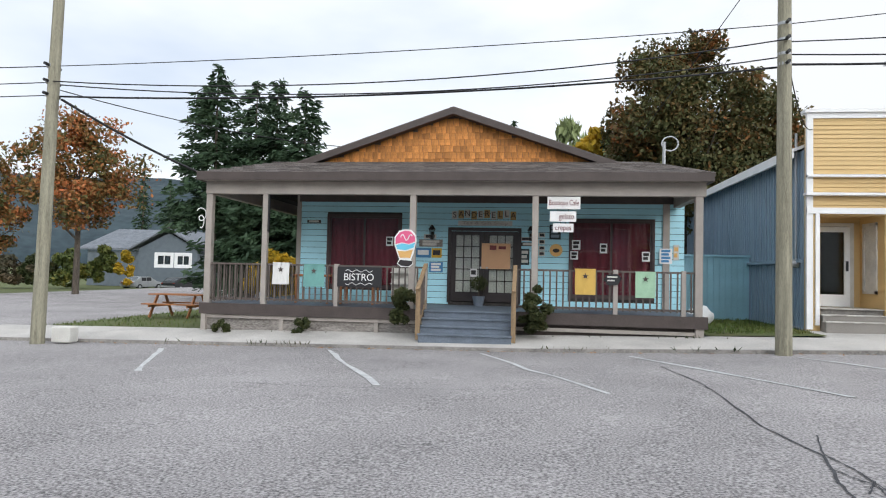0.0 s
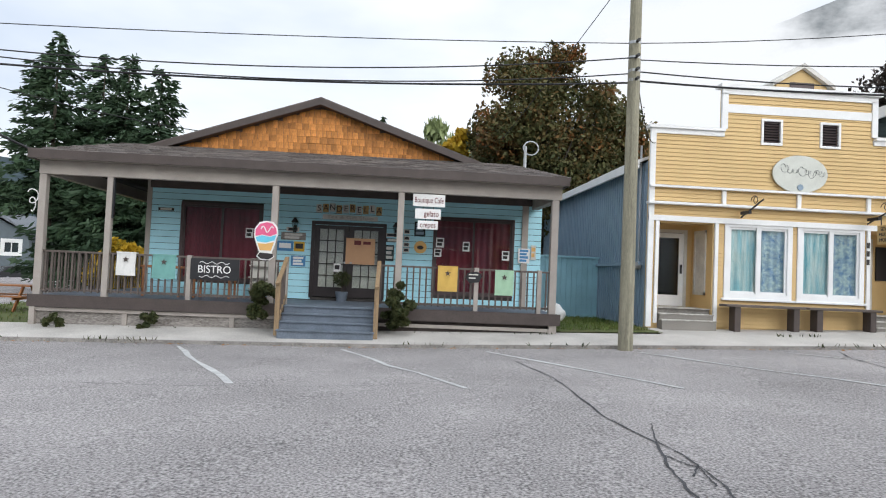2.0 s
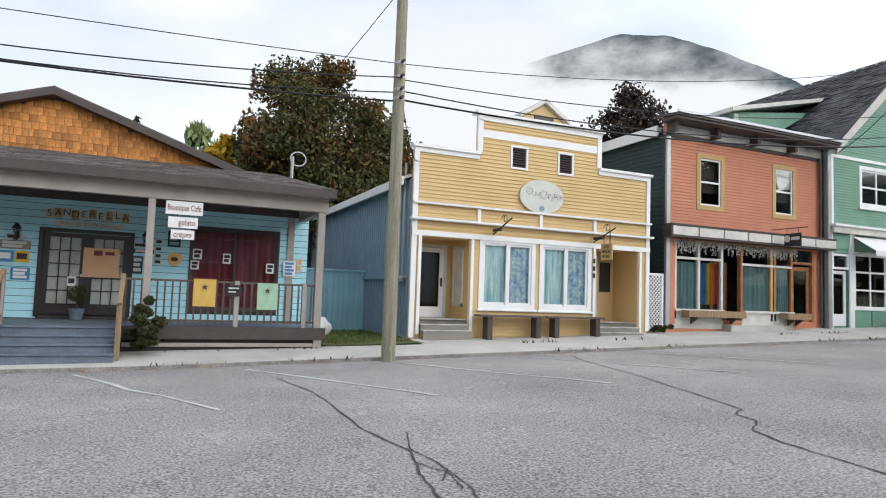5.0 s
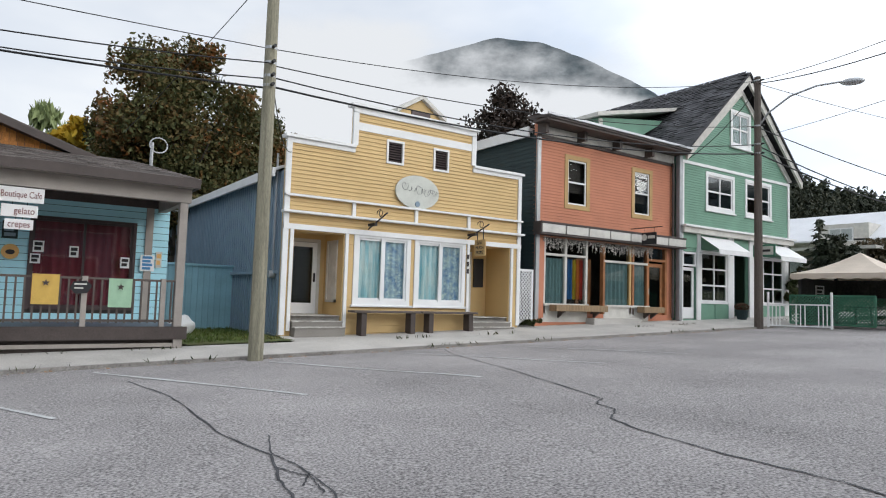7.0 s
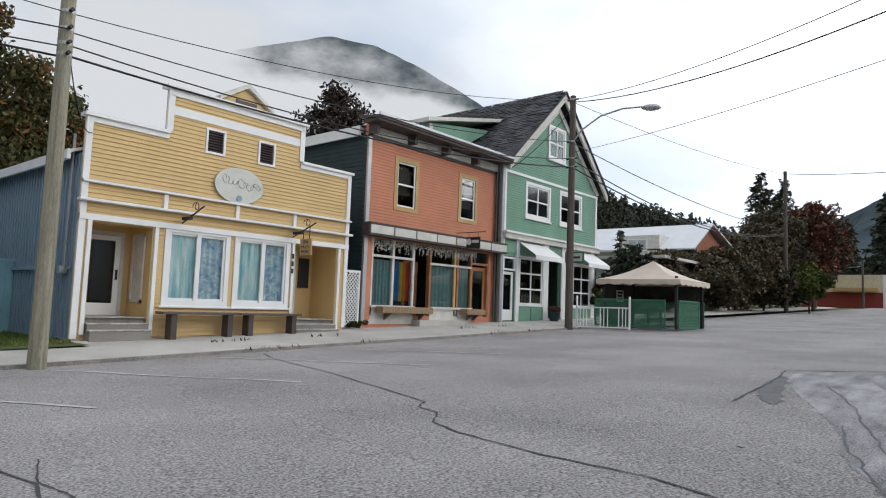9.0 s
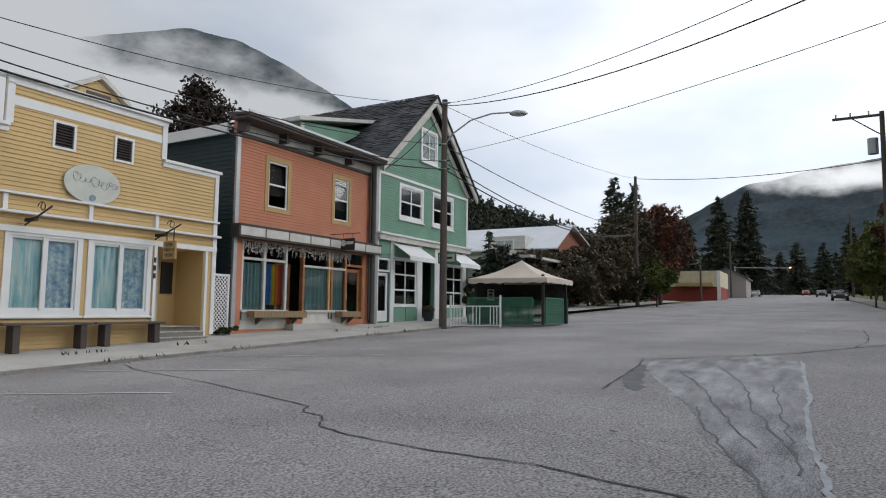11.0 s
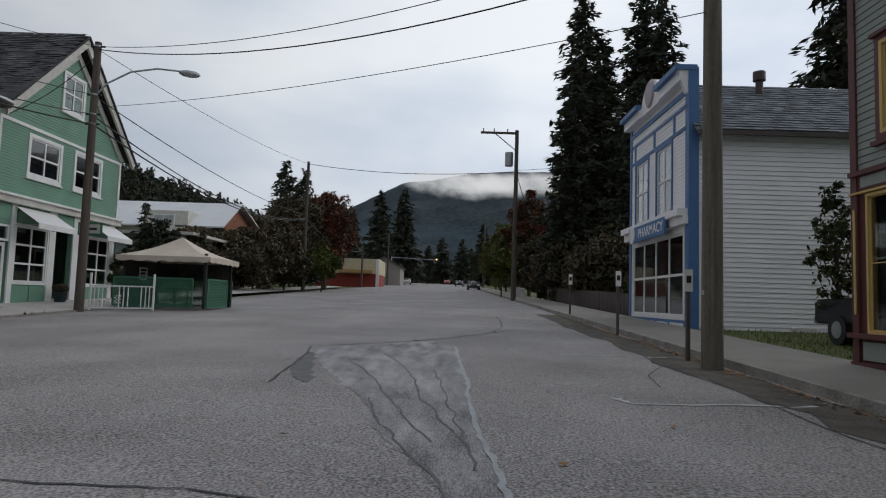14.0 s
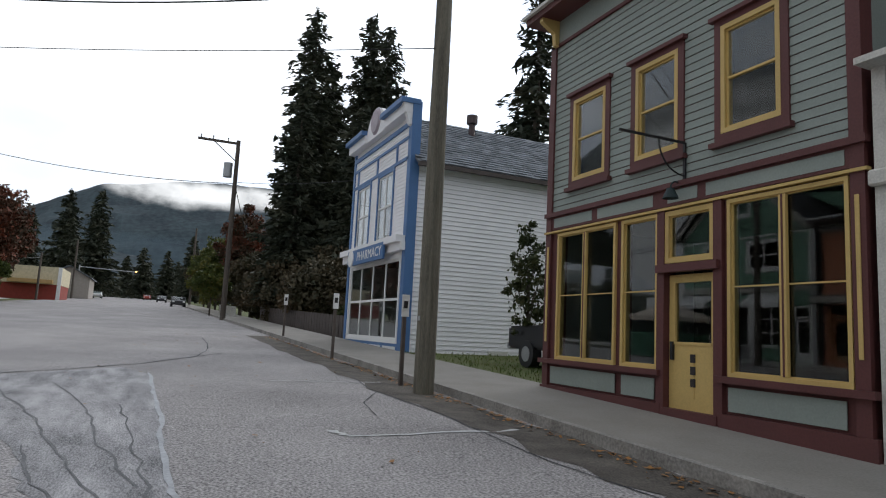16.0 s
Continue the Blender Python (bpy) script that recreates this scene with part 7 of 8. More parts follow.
ws = thing("letter_sign", (-1.3, 17.76, 3.1), "row of dark wooden letters over the door", "sign")
cx = -2.08
for i, ch in enumerate("SANDERELLA"):
    part("letter_block", boxes((cx - 0.075, 17.755, 3.07 + 0.02 * (i % 3), cx + 0.075, 17.775, 3.29 + 0.02 * (i % 3))), M_TAN if i % 2 else M_OFFW, ws)
    text(ws, ch, M_INK, 0.22, (cx, 17.75, 3.18 + 0.02 * (i % 3)))
    cx += 0.178
tg = thing("letter_sign", (-1.2, 17.76, 2.9), "pale strip sign with grey lettering over the door", "sign")
part("board", boxes((-1.98, 17.76, 2.9, -0.5, 17.775, 3.03)), M_OFFW, tg)
text(tg, "Tea & Gift Shop", M_TAUPE, 0.12, (-1.24, 17.755, 2.965), width=1.25)
for x in (-2.68, 0.0):
    la = thing("wall_lantern", (x, 17.7, 2.5), "black carriage lantern beside the door", "lamp", "wall lanterns")
    part("bracket", boxes((x - 0.03, 17.66, 2.62, x + 0.03, 17.79, 2.7)), M_BLACK, la)
    bm = bmesh.new()
    bmesh.ops.create_cone(bm, cap_ends=True, segments=6, radius1=0.05, radius2=0.09, depth=0.2, matrix=pose(x, 17.62, 2.66))
    part("glass", bm, M_GLASS_D, la)
    bm = bmesh.new()
    bmesh.ops.create_cone(bm, cap_ends=True, segments=6, radius1=0.11, radius2=0.02, depth=0.13, matrix=pose(x, 17.62, 2.83))
    tube(bm, (x, 17.62, 2.5), (x, 17.62, 2.56), 0.05, seg=6)
    part("cap", bm, M_BLACK, la)
bs = thing("banner_sign", (-4.0, 15.18, 1.2), "black bistro banner with white lettering on the rail", "sign")
part("board", boxes((-4.58, 15.175, 1.2, -3.5, 15.185, 1.68)), M_BLACK, bs)
text(bs, "BISTRO", M_SIGNW, 0.24, (-4.05, 15.172, 1.43), width=0.72)
for z, s in ((1.585, 1), (1.275, -1)):
    bm = bmesh.new()
    for i in range(24):
        f = lambda a: (-4.05 + (a - 6) * 0.055, 15.172, z + s * 0.025 * math.sin(a * 1.6))
        tube(bm, f(i * 0.5), f(i * 0.5 + 0.5), 0.007, seg=4)
    part("scroll", bm, M_SIGNW, bs)
for x0, x1, z0, z1, m, lb in ((-6.2, -5.78, 1.22, 1.74, M_WCL, "white cloth with a star"), (-5.42, -4.9, 1.18, 1.72, M_TCL, "teal cloth with a star"), (1.02, 1.48, 1.16, 1.74, M_YCL, "golden cloth with a star"), (2.36, 2.8, 1.12, 1.7, M_MINT, "mint green cloth with a star")):
    cl = thing("cloth_banner", ((x0 + x1) / 2, 15.17, z0), lb + " hung over the rail", "cloth", "rail cloths")
    bm = bmesh.new()
    n = 10
    g = [[bm.verts.new((x0 + (x1 - x0) * i / n, 15.165 + 0.012 * math.sin(i * 1.4 + j), z1 - (z1 - z0) * j / 6)) for j in range(7)] for i in range(n + 1)]
    for i in range(n):
        for j in range(6):
            bm.faces.new((g[i][j], g[i + 1][j], g[i + 1][j + 1], g[i][j + 1]))
    part("cloth", bm, m, cl, smooth=True)
    part("fold", boxes((x0, 15.15, z1 - 0.02, x1, 15.32, z1 + 0.01)), m, cl)
    bm = bmesh.new()
    xc, zc = (x0 + x1) / 2, z1 - 0.16
    slab(bm, [(xc + (0.075 if k % 2 == 0 else 0.03) * math.sin(k * math.pi / 5), 15.145, zc + (0.075 if k % 2 == 0 else 0.03) * math.cos(k * math.pi / 5)) for k in range(10)], (0, 0.006, 0))
    part("star", bm, M_BROWN, cl)
ic = thing("ice_cream_sign", (-2.78, 15.12, 1.65), "flat cut-out sign of a pink and blue ice cream cone", "sign")
bm = bmesh.new()
out = [(0, 0.62), (0.14, 0.6), (0.25, 0.48), (0.27, 0.34), (0.23, 0.2), (0.2, 0.05), (0.14, -0.1), (0.2, -0.2), (0.1, -0.28), (-0.1, -0.28), (-0.2, -0.2), (-0.14, -0.1), (-0.2, 0.05), (-0.27, 0.25), (-0.27, 0.42), (-0.16, 0.58)]
X0, Z0 = -2.93, 1.98
slab(bm, [(X0 + a, 15.13, Z0 + b) for a, b in out], (0, 0.015, 0))
part("backing", bm, M_SIGNW, ic)
part("scoop", slab(bmesh.new(), [(X0 + a * 0.88, 15.12, Z0 + b) for a, b in ((0, 0.58), (0.14, 0.56), (0.25, 0.45), (0.27, 0.33), (0.1, 0.27), (-0.1, 0.3), (-0.27, 0.26), (-0.27, 0.42), (-0.16, 0.54))], (0, 0.008, 0)), M_PINK, ic, "pink scoop")
part("scoop", slab(bmesh.new(), [(X0 + a * 0.88, 15.12, Z0 + b) for a, b in ((0.26, 0.3), (0.22, 0.18), (0.0, 0.12), (-0.22, 0.14), (-0.26, 0.23), (-0.1, 0.28), (0.1, 0.25))], (0, 0.008, 0)), M_LBLUE, ic, "blue scoop")
part("cone", slab(bmesh.new(), [(X0 + a * 0.88, 15.12, Z0 + b) for a, b in ((0.21, 0.14), (0.14, -0.06), (-0.14, -0.06), (-0.21, 0.1), (0.0, 0.09))], (0, 0.008, 0)), M_CONE, ic)
part("tab", slab(bmesh.new(), [(X0 + a, 15.12, Z0 + b) for a, b in ((0.17, -0.13), (0.18, -0.2), (0.08, -0.26), (-0.09, -0.25), (-0.17, -0.19), (-0.12, -0.11))], (0, 0.008, 0)), M_INK, ic)
bm = bmesh.new()
for i in range(10):
    f = lambda a: (X0 - 0.12 + a * 0.028, 15.112, Z0 + 0.42 + 0.07 * math.sin(a * 0.9))
    tube(bm, f(i), f(i + 1), 0.012, seg=4)
part("swirl", bm, M_SIGNW, ic)
hsg = thing("hanging_sign", (0.68, 15.2, 2.5), "three white hanging boards with red-brown lettering", "sign")
for x0, x1, z0, z1, t_, s in ((0.37, 1.12, 3.11, 3.4, "Boutique Cafe", 0.18), (0.43, 1.03, 2.82, 3.06, "gelato", 0.18), (0.5, 0.97, 2.58, 2.78, "crepes", 0.18)):
    bd = part("board", boxes((x0, 15.19, z0, x1, 15.21, z1), bev=0.004), M_SIGNW, hsg)
    text(hsg, t_, M_REDINK, s, ((x0 + x1) / 2 + (0.08 if t_ == "gelato" else 0), 15.186, (z0 + z1) / 2), width={"Boutique Cafe": 0.67, "gelato": 0.34, "crepes": 0.36}[t_])
    for x in (x0 + 0.18, x1 - 0.18):
        part("chain", boxes((x - 0.006, 15.197, z1, x + 0.006, 15.203, z1 + 0.1)), M_BLACK, hsg)
cb = thing("chalk_sign", (1.86, 15.17, 1.3), "small dark shaped chalk sign on the rail", "sign")
part("board", slab(bmesh.new(), [(1.66, 15.16, 1.5), (1.72, 15.16, 1.62), (1.95, 15.16, 1.65), (2.06, 15.16, 1.55), (1.98, 15.16, 1.4), (1.76, 15.16, 1.38)], (0, 0.02, 0)), M_BLACK, cb)
part("writing", boxes((1.74, 15.152, 1.56, 1.96, 15.159, 1.59), (1.74, 15.152, 1.48, 1.9, 15.159, 1.51)), M_OFFW, cb)
pt = thing("plant_pot", (-1.35, 17.4, 0.72), "small tree in a dark blue pot by the door", "plant")
bm = bmesh.new()
bmesh.ops.create_cone(bm, cap_ends=True, segments=18, radius1=0.12, radius2=0.17, depth=0.26, matrix=pose(-1.35, 17.4, 0.85))
part("pot", bm, M_STEP, pt)
part("stem", tube(bmesh.new(), (-1.35, 17.4, 0.95), (-1.35, 17.4, 1.3), 0.015), M_BARK, pt)
rs = np.random.RandomState(5)
d = unit(rs, 700)
crown_part(pt, quads_mesh("foliage", d * (0.24 * rs.uniform(0.3, 1, 700) ** 0.5)[:, None] * np.array([1, 1, 0.85]) + np.array([0, 0, 0.6]), unit(rs, 700) * 0.05, unit(rs, 700) * 0.018), L_BUSH)
# porch furniture behind the rail
for x in (-5.6, -4.4):
    tb = thing("bistro_table", (x, 16.6, 0.72), "small brown porch table", "table", "porch tables")
    part("tabletop", boxes((x - 0.5, 16.25, 1.42, x + 0.5, 16.95, 1.47), bev=0.01), M_WOODO, tb)
    for dx in (-0.42, 0.42):
        for dy in (-0.28, 0.28):
            part("leg", boxes((x + dx - 0.025, 16.6 + dy - 0.025, 0.72, x + dx + 0.025, 16.6 + dy + 0.025, 1.42)), M_WOODO, tb)
jb = thing("shelf_rack", (-3.4, 17.3, 0.72), "white wire rack with boxes", "rack")
part("back", boxes((-3.75, 17.5, 0.8, -3.05, 17.53, 1.75)), M_OFFW, jb)
for z in (0.95, 1.25, 1.55):
    part("shelf", boxes((-3.75, 17.3, z, -3.05, 17.5, z + 0.03)), M_OFFW, jb)
sc = thing("scroll_bracket", (-8.0, 15.26, 2.7), "white iron scroll bracket on the post", "bracket")
bm = bmesh.new()
for i in range(22):
    f = lambda a: (-8.12 - 0.13 * math.cos(a * 0.55) * (1 - a / 30), 15.26, 3.0 - a * 0.016 + 0.11 * math.sin(a * 0.55))
    tube(bm, f(i), f(i + 1), 0.013, seg=5)
part("scroll", bm, M_WHITE, sc)
sp = thing("string_chime", (-6.3, 15.3, 2.6), "dark hanging wind sock beside the post", "chime")
part("strip", boxes((-6.42, 15.2, 2.5, -6.35, 15.28, 3.4)), M_BLACK, sp)
ms = thing("service_mast", (3.6, 18.8, 4.2), "grey service mast with coiled cable on the roof", "mast")
part("pipe", tube(bmesh.new(), (3.62, 18.6, 4.0), (3.62, 18.6, 5.35), 0.045), M_STEEL, ms)
bm = bmesh.new()
for i in range(16):
    f = lambda a: (3.78 + 0.22 * math.cos(a), 18.6, 5.3 + 0.2 * math.sin(a))
    tube(bm, f(i * 0.4), f(i * 0.4 + 0.4), 0.02, seg=6)
part("coil", bm, M_STEEL, ms)
eb = thing("entry_panel", (-7.0, 20.5, 0.72), "dark brown panel wall at the side porch", "panel")
part("panel", boxes((-6.52, 18.05, 0.72, -6.5, 19.6, 3.6)), M_DOORB, eb)

# side yard between the cafe and the yellow shop
fe = thing("board_fence", (5.2, 20.5, 0.2), "light blue painted board fence", "fence")
for i in range(14):
    x = 4.1 + i * 0.17
    part("board", boxes((x, 20.5, 0.15, x + 0.163, 20.53, 2.25 + 0.01 * (i % 2))), M_AQUA, fe)
part("rail", boxes((4.1, 20.44, 2.25, 6.5, 20.58, 2.31)), M_AQUA, fe)
part("rail", boxes((6.4, 16.66, 2.02, 6.47, 20.5, 2.1)), M_BLUEM, fe)
solo("lawn_3", sheet([4.0, 5.2, 6.5], [15.29, 18, 24], lambda x, y: rise(x) + 0.17), M_GRASS, "narrow grass strip between the shops", "lawn", kind="structure")
ju = thing("tarp_bundle", (4.6, 18.6, 0.3), "crumpled white tarp on a garden trolley", "tarp")
bm = bmesh.new()
bmesh.ops.create_icosphere(bm, subdivisions=3, radius=0.4, matrix=Matrix.Translation((4.6, 18.6, 0.55)) @ Matrix.Diagonal((0.9, 0.7, 0.7, 1)))
for v in bm.verts:
    v.co += Vector((1, 1, 1)) * noise.noise(v.co * 5) * 0.1
part("tarp", bm, M_WHITE, ju)
em_ = thing("electric_meter", (6.4, 16.55, 1.8), "grey electric meter with conduit on the corner", "meter")
part("box", tube(bmesh.new(), (6.46, 16.9, 2.0), (6.3, 16.9, 2.0), 0.1, seg=14), M_STEEL, em_)
part("conduit", tube(bmesh.new(), (6.42, 16.9, 2.1), (6.42, 16.9, 5.2), 0.03), M_STEEL, em_)

# picnic table
pn = thing("picnic_table", (-11.4, 20.2, rise(-11) + 0.09), "orange-stained wooden picnic table on the grass", "table")
px, py, pz = -11.4, 20.2, rise(-11) + 0.09
for i in range(5):
    part("top_board", boxes((px - 0.9, py - 0.38 + i * 0.155, pz + 0.72, px + 0.9, py - 0.24 + i * 0.155, pz + 0.76)), M_WOODO, pn)
for s in (-1, 1):
    for k in range(2):
        part("seat_board", boxes((px - 0.9, py + s * 0.62 + k * 0.15 - 0.15, pz + 0.42, px + 0.9, py + s * 0.62 + k * 0.15 - 0.01, pz + 0.46)), M_WOODO, pn)
    for e in (-0.65, 0.65):
        part("leg", bar(bmesh.new(), (px + e, py + s * 0.7, pz), (px + e, py + s * 0.22, pz + 0.72), 0.04, 0.1), M_WOODO, pn)
for e in (-0.65, 0.65):
    part("crossbar", boxes((px + e - 0.02, py - 0.75, pz + 0.34, px + e + 0.02, py + 0.75, pz + 0.42)), M_WOODO, pn)
ub = thing("utility_box", (-10.1, 13.2, rise(-10)), "small pale concrete block at the pole", "block")
part("block", boxes((-10.4, 13.1, rise(-10), -9.95, 13.4, rise(-10) + 0.34), bev=0.02), M_OFFW, ub)

# ---- house across the side street ----
h0 = thing("bungalow", (-45, 76, -0.8), "low blue-grey bungalow with white window trim", "house")
part("wall", panel_wall(bmesh.new(), -46.0, -38.6, -0.8, 3.6, 72, 72.2, [(-43.6, -41.9, 1.6, 3.2), (-41.1, -39.6, 1.7, 3.2)]), M_SLATE, h0)
part("wall", boxes((-53, 72.6, -0.8, -46.0, 82, 3.4), (-46.0, 72.2, -0.8, -38.6, 82, 3.6)), M_SLATE, h0)
part("gable_wall", slab(bmesh.new(), [(-46.2, 72.0, 3.6), (-38.4, 72.0, 3.6), (-42.2, 72.0, 5.6)], (0, 0.2, 0)), M_SLATE, h0)
part("roof", slab(bmesh.new(), [(-42.2, 71.4, 6.0), (-47.0, 71.4, 3.5), (-47.0, 82.5, 3.5), (-42.2, 82.5, 6.0)], (0, 0, 0.2)), M_ROOFG, h0)
part("roof", slab(bmesh.new(), [(-42.2, 71.4, 6.0), (-37.6, 71.4, 3.5), (-37.6, 82.5, 3.5), (-42.2, 82.5, 6.0)], (0, 0, 0.2)), M_ROOFG, h0)
part("roof", slab(bmesh.new(), [(-54, 72.2, 3.5), (-44, 72.2, 3.5), (-42.2, 77, 6.0), (-52, 77, 6.1)], (0, 0, 0.2)), M_ROOFG, h0)
for x0, x1 in ((-43.6, -41.9), (-41.1, -39.6)):
    window(h0, x0 - 0.35, x1 + 0.35, 1.5, 3.3, 72, -1, M_WHITE, w=0.3, sw=0.1, cols=2, gl=M_GLASS_D, label="white-trimmed window")


def car(name, x, y, z, yaw, body_m, label, pickup=False, k=1.0):
    t = thing(name, (x, y, z), label, "car")
    T = pose(x, y, z, 0, 0, yaw) @ Matrix.Scale(k, 4)

    def add(nm, bm, m, parent=t):
        bm.transform(T)
        return part(nm, bm, m, parent)
    L, Wd = (2.5, 0.9)
    if pickup:
        sec = [(-2.6, 0.45), (-2.6, 1.02), (-0.55, 1.02), (-0.5, 1.62), (0.75, 1.62), (1.15, 1.08), (2.4, 0.98), (2.45, 0.45)]
    else:
        sec = [(-2.2, 0.35), (-2.25, 0.85), (-1.9, 0.98), (-1.3, 1.42), (0.3, 1.44), (0.95, 0.98), (2.1, 0.8), (2.2, 0.38)]
    bm = slab(bmesh.new(), [(a, -Wd, b) for a, b in sec], (0, 2 * Wd, 0))
    bmesh.ops.bevel(bm, geom=list(bm.edges), offset=0.06, segments=2, affect="EDGES")
    add("body", bm, body_m)
    if pickup:
        add("bed_liner", boxes((-2.45, -0.75, 1.0, -0.65, 0.75, 1.035)), M_BLACK)
        wn = [((-0.42, 0.3), 1.1, 1.55), ((0.35, 0.95), 1.1, 1.5)]
        add("windscreen", slab(bmesh.new(), [(0.82, -0.78, 1.56), (1.14, -0.82, 1.12), (1.14, 0.82, 1.12), (0.82, 0.78, 1.56)], (0.02, 0, 0.02)), M_GLASS_D)
    else:
        wn = [((-1.1, -0.45), 1.0, 1.36), ((-0.38, 0.3), 1.0, 1.38)]
        add("windscreen", slab(bmesh.new(), [(0.36, -0.74, 1.4), (0.92, -0.8, 1.0), (0.92, 0.8, 1.0), (0.36, 0.74, 1.4)], (0.02, 0, 0.03)), M_GLASS_D)
        add("rear_window", slab(bmesh.new(), [(-1.4, -0.74, 1.38), (-1.88, -0.8, 1.0), (-1.88, 0.8, 1.0), (-1.4, 0.74, 1.38)], (-0.02, 0, 0.03)), M_GLASS_D)
    for (a, b), z0, z1 in wn:
        for s in (-1, 1):
            add("side_window", boxes((a, s * (Wd + 0.004) - 0.005, z0, b, s * (Wd + 0.004) + 0.005, z1)), M_BLACK)
    for xx in ((-1.6, 1.55) if pickup else (-1.35, 1.4)):
        for s in (-1, 1):
            w = add("wheel", tube(bmesh.new(), (xx, s * 0.95, 0.34), (xx, s * 0.7, 0.34), 0.34, seg=20), M_BLACK)
            add("rim", tube(bmesh.new(), (xx, s * 0.96, 0.34), (xx, s * 0.93, 0.34), 0.19, seg=14), M_STEEL, w)
    fx = sec[0][0]
    for s in (-1, 1):
        add("tail_light", boxes((fx - 0.02, s * 0.72 - 0.1, 0.7, fx + 0.02, s * 0.72 + 0.1, 0.9)), M_RED)
        add("headlight", boxes((sec[-1][0] - 0.05, s * 0.65 - 0.15, 0.62, sec[-1][0] + 0.015, s * 0.65 + 0.15, 0.78)), M_WHITE)
    add("bumper", boxes((fx - 0.09, -0.85, 0.45, fx + 0.03, 0.85, 0.6)), M_STEEL)
    return t


car("pickup_truck", 14.45, -8.7, rise(16) + 0.28, 180, M_BLACK, "black pickup truck parked beside the white shop", True)
car("parked_car", -41.6, 66, -0.95, 80, M_STEEL, "silver sedan parked before the bungalow")
car("parked_car", -37.0, 66, -0.95, 80, M_BLACK, "dark sedan parked before the bungalow")
car("parked_car", 100, -3.0, rise(100) + 0.05, 180, M_BLACK, "dark car parked along the far kerb")
car("parked_car", 150, -1.8, rise(150) + 0.05, 180, M_BLACK, "dark car far down the street")
car("parked_car", 190, 1.0, rise(190) + 0.05, 180, M_RED, "red car far down the street")
car("parked_car", 165, 11.0, rise(165) + 0.05, 0, M_WHITE, "white car parked far down the street")

# ---- gazebo and railing ----
gz = thing("gazebo", (27.8, 11.6, rise(28) + 0.04), "beige canvas gazebo with green lattice sides on the street", "gazebo")
gx0, gx1, gy0, gy1, gb = 26.1, 29.1, 10.1, 13.3, rise(27.5) + 0.03
for x in (gx0 + 0.06, gx1 - 0.06):
    for y in (gy0 + 0.06, gy1 - 0.06):
        part("post", boxes((x - 0.05, y - 0.05, gb, x + 0.05, y + 0.05, 3.0)), M_BLACK, gz)
cx_, cy_ = (gx0 + gx1) / 2, (gy0 + gy1) / 2
bm = bmesh.new()
o_ = 0.2
cor = [(gx0 - o_, gy0 - o_, 2.86), (gx1 + o_, gy0 - o_, 2.86), (gx1 + o_, gy1 + o_, 2.86), (gx0 - o_, gy1 + o_, 2.86)]
ap = (cx_, cy_, 3.72)
for i in range(4):
    a, b = Vector(cor[i]), Vector(cor[(i + 1) % 4])
    pr = None
    for j in range(9):
        t_ = j / 8
        p = Vector(ap).lerp(a, t_) - Vector((0, 0, 0.12 * math.sin(t_ * math.pi)))
        q = Vector(ap).lerp(b, t_) - Vector((0, 0, 0.12 * math.sin(t_ * math.pi)))
        cur = (bm.verts.new(p), bm.verts.new(q))
        if pr:
            if j == 1:
                bm.faces.new((pr[0], cur[0], cur[1]))
            else:
                bm.faces.new((pr[0], cur[0], cur[1], pr[1]))
        pr = cur
bmesh.ops.remove_doubles(bm, verts=bm.verts, dist=0.001)
part("canopy", bm, M_CANVAS, gz)
for i in range(4):
    a, b = Vector(cor[i]), Vector(cor[(i + 1) % 4])
    n = 24
    pts = [a.lerp(b, j / n) for j in range(n + 1)]
    low = [p - Vector((0, 0, 0.17 + 0.06 * abs(math.sin(j * math.pi / 4)))) for j, p in enumerate(pts)]
    bm = bmesh.new()
    for j in range(n):
        poly(bm, [pts[j], pts[j + 1], low[j + 1], low[j]])
    part("valance", bm, M_CANVAS, gz)


def lattice(parent, p, q, z0, z1, m, step=0.13):
    """A framed lattice panel from p to q (plan)."""
    p, q = Vector((*p, 0)), Vector((*q, 0))
    L = (q - p).length
    u = (q - p) / L
    bm = bmesh.new()
    for a, b in (((0, z0), (L, z0)), ((0, z1), (L, z1)), ((0, z0), (0, z1)), ((L, z0), (L, z1))):
        bar(bm, p + u * a[0] + Vector((0, 0, a[1])), p + u * b[0] + Vector((0, 0, b[1])), 0.05, 0.06)
    pan = part("lattice_frame", bm, m, parent)
    bm = bmesh.new()
    H = z1 - z0
    c = -H
    while c < L:
        for sg_ in (0, 1):
            s0, s1 = max(0, c), min(L, c + H)
            if s1 - s0 > 0.05:
                za, zb = z0 + (s0 - c), z0 + (s1 - c)
                if sg_:
                    za, zb = z0 + z1 - za, z0 + z1 - zb
                off = Vector((-u.y, u.x, 0)) * (0.008 if sg_ else -0.008)
                bar(bm, p + u * s0 + off + Vector((0, 0, za)), p + u * s1 + off + Vector((0, 0, zb)), 0.01, 0.035)
        c += step
    part("lattice", bm, m, pan)


lz0, lz1 = gb + 0.05, gb + 1.12
lattice(gz, (gx0, gy0 + 0.5), (gx0, gy1 + 0.3), lz0, lz1, M_LATT)
lattice(gz, (gx0 + 0.2, gy0), (gx1 - 0.6, gy0), lz0, lz1, M_LATT)
lattice(gz, (gx1, gy0), (gx1, gy1), lz0, lz1, M_LATT)
part("side_screen", boxes((gx1 - 0.1, gy0 + 0.1, gb + 1.1, gx1 - 0.08, gy1 - 0.1, 2.7)), M_DARKR, gz, "dark mesh screen")
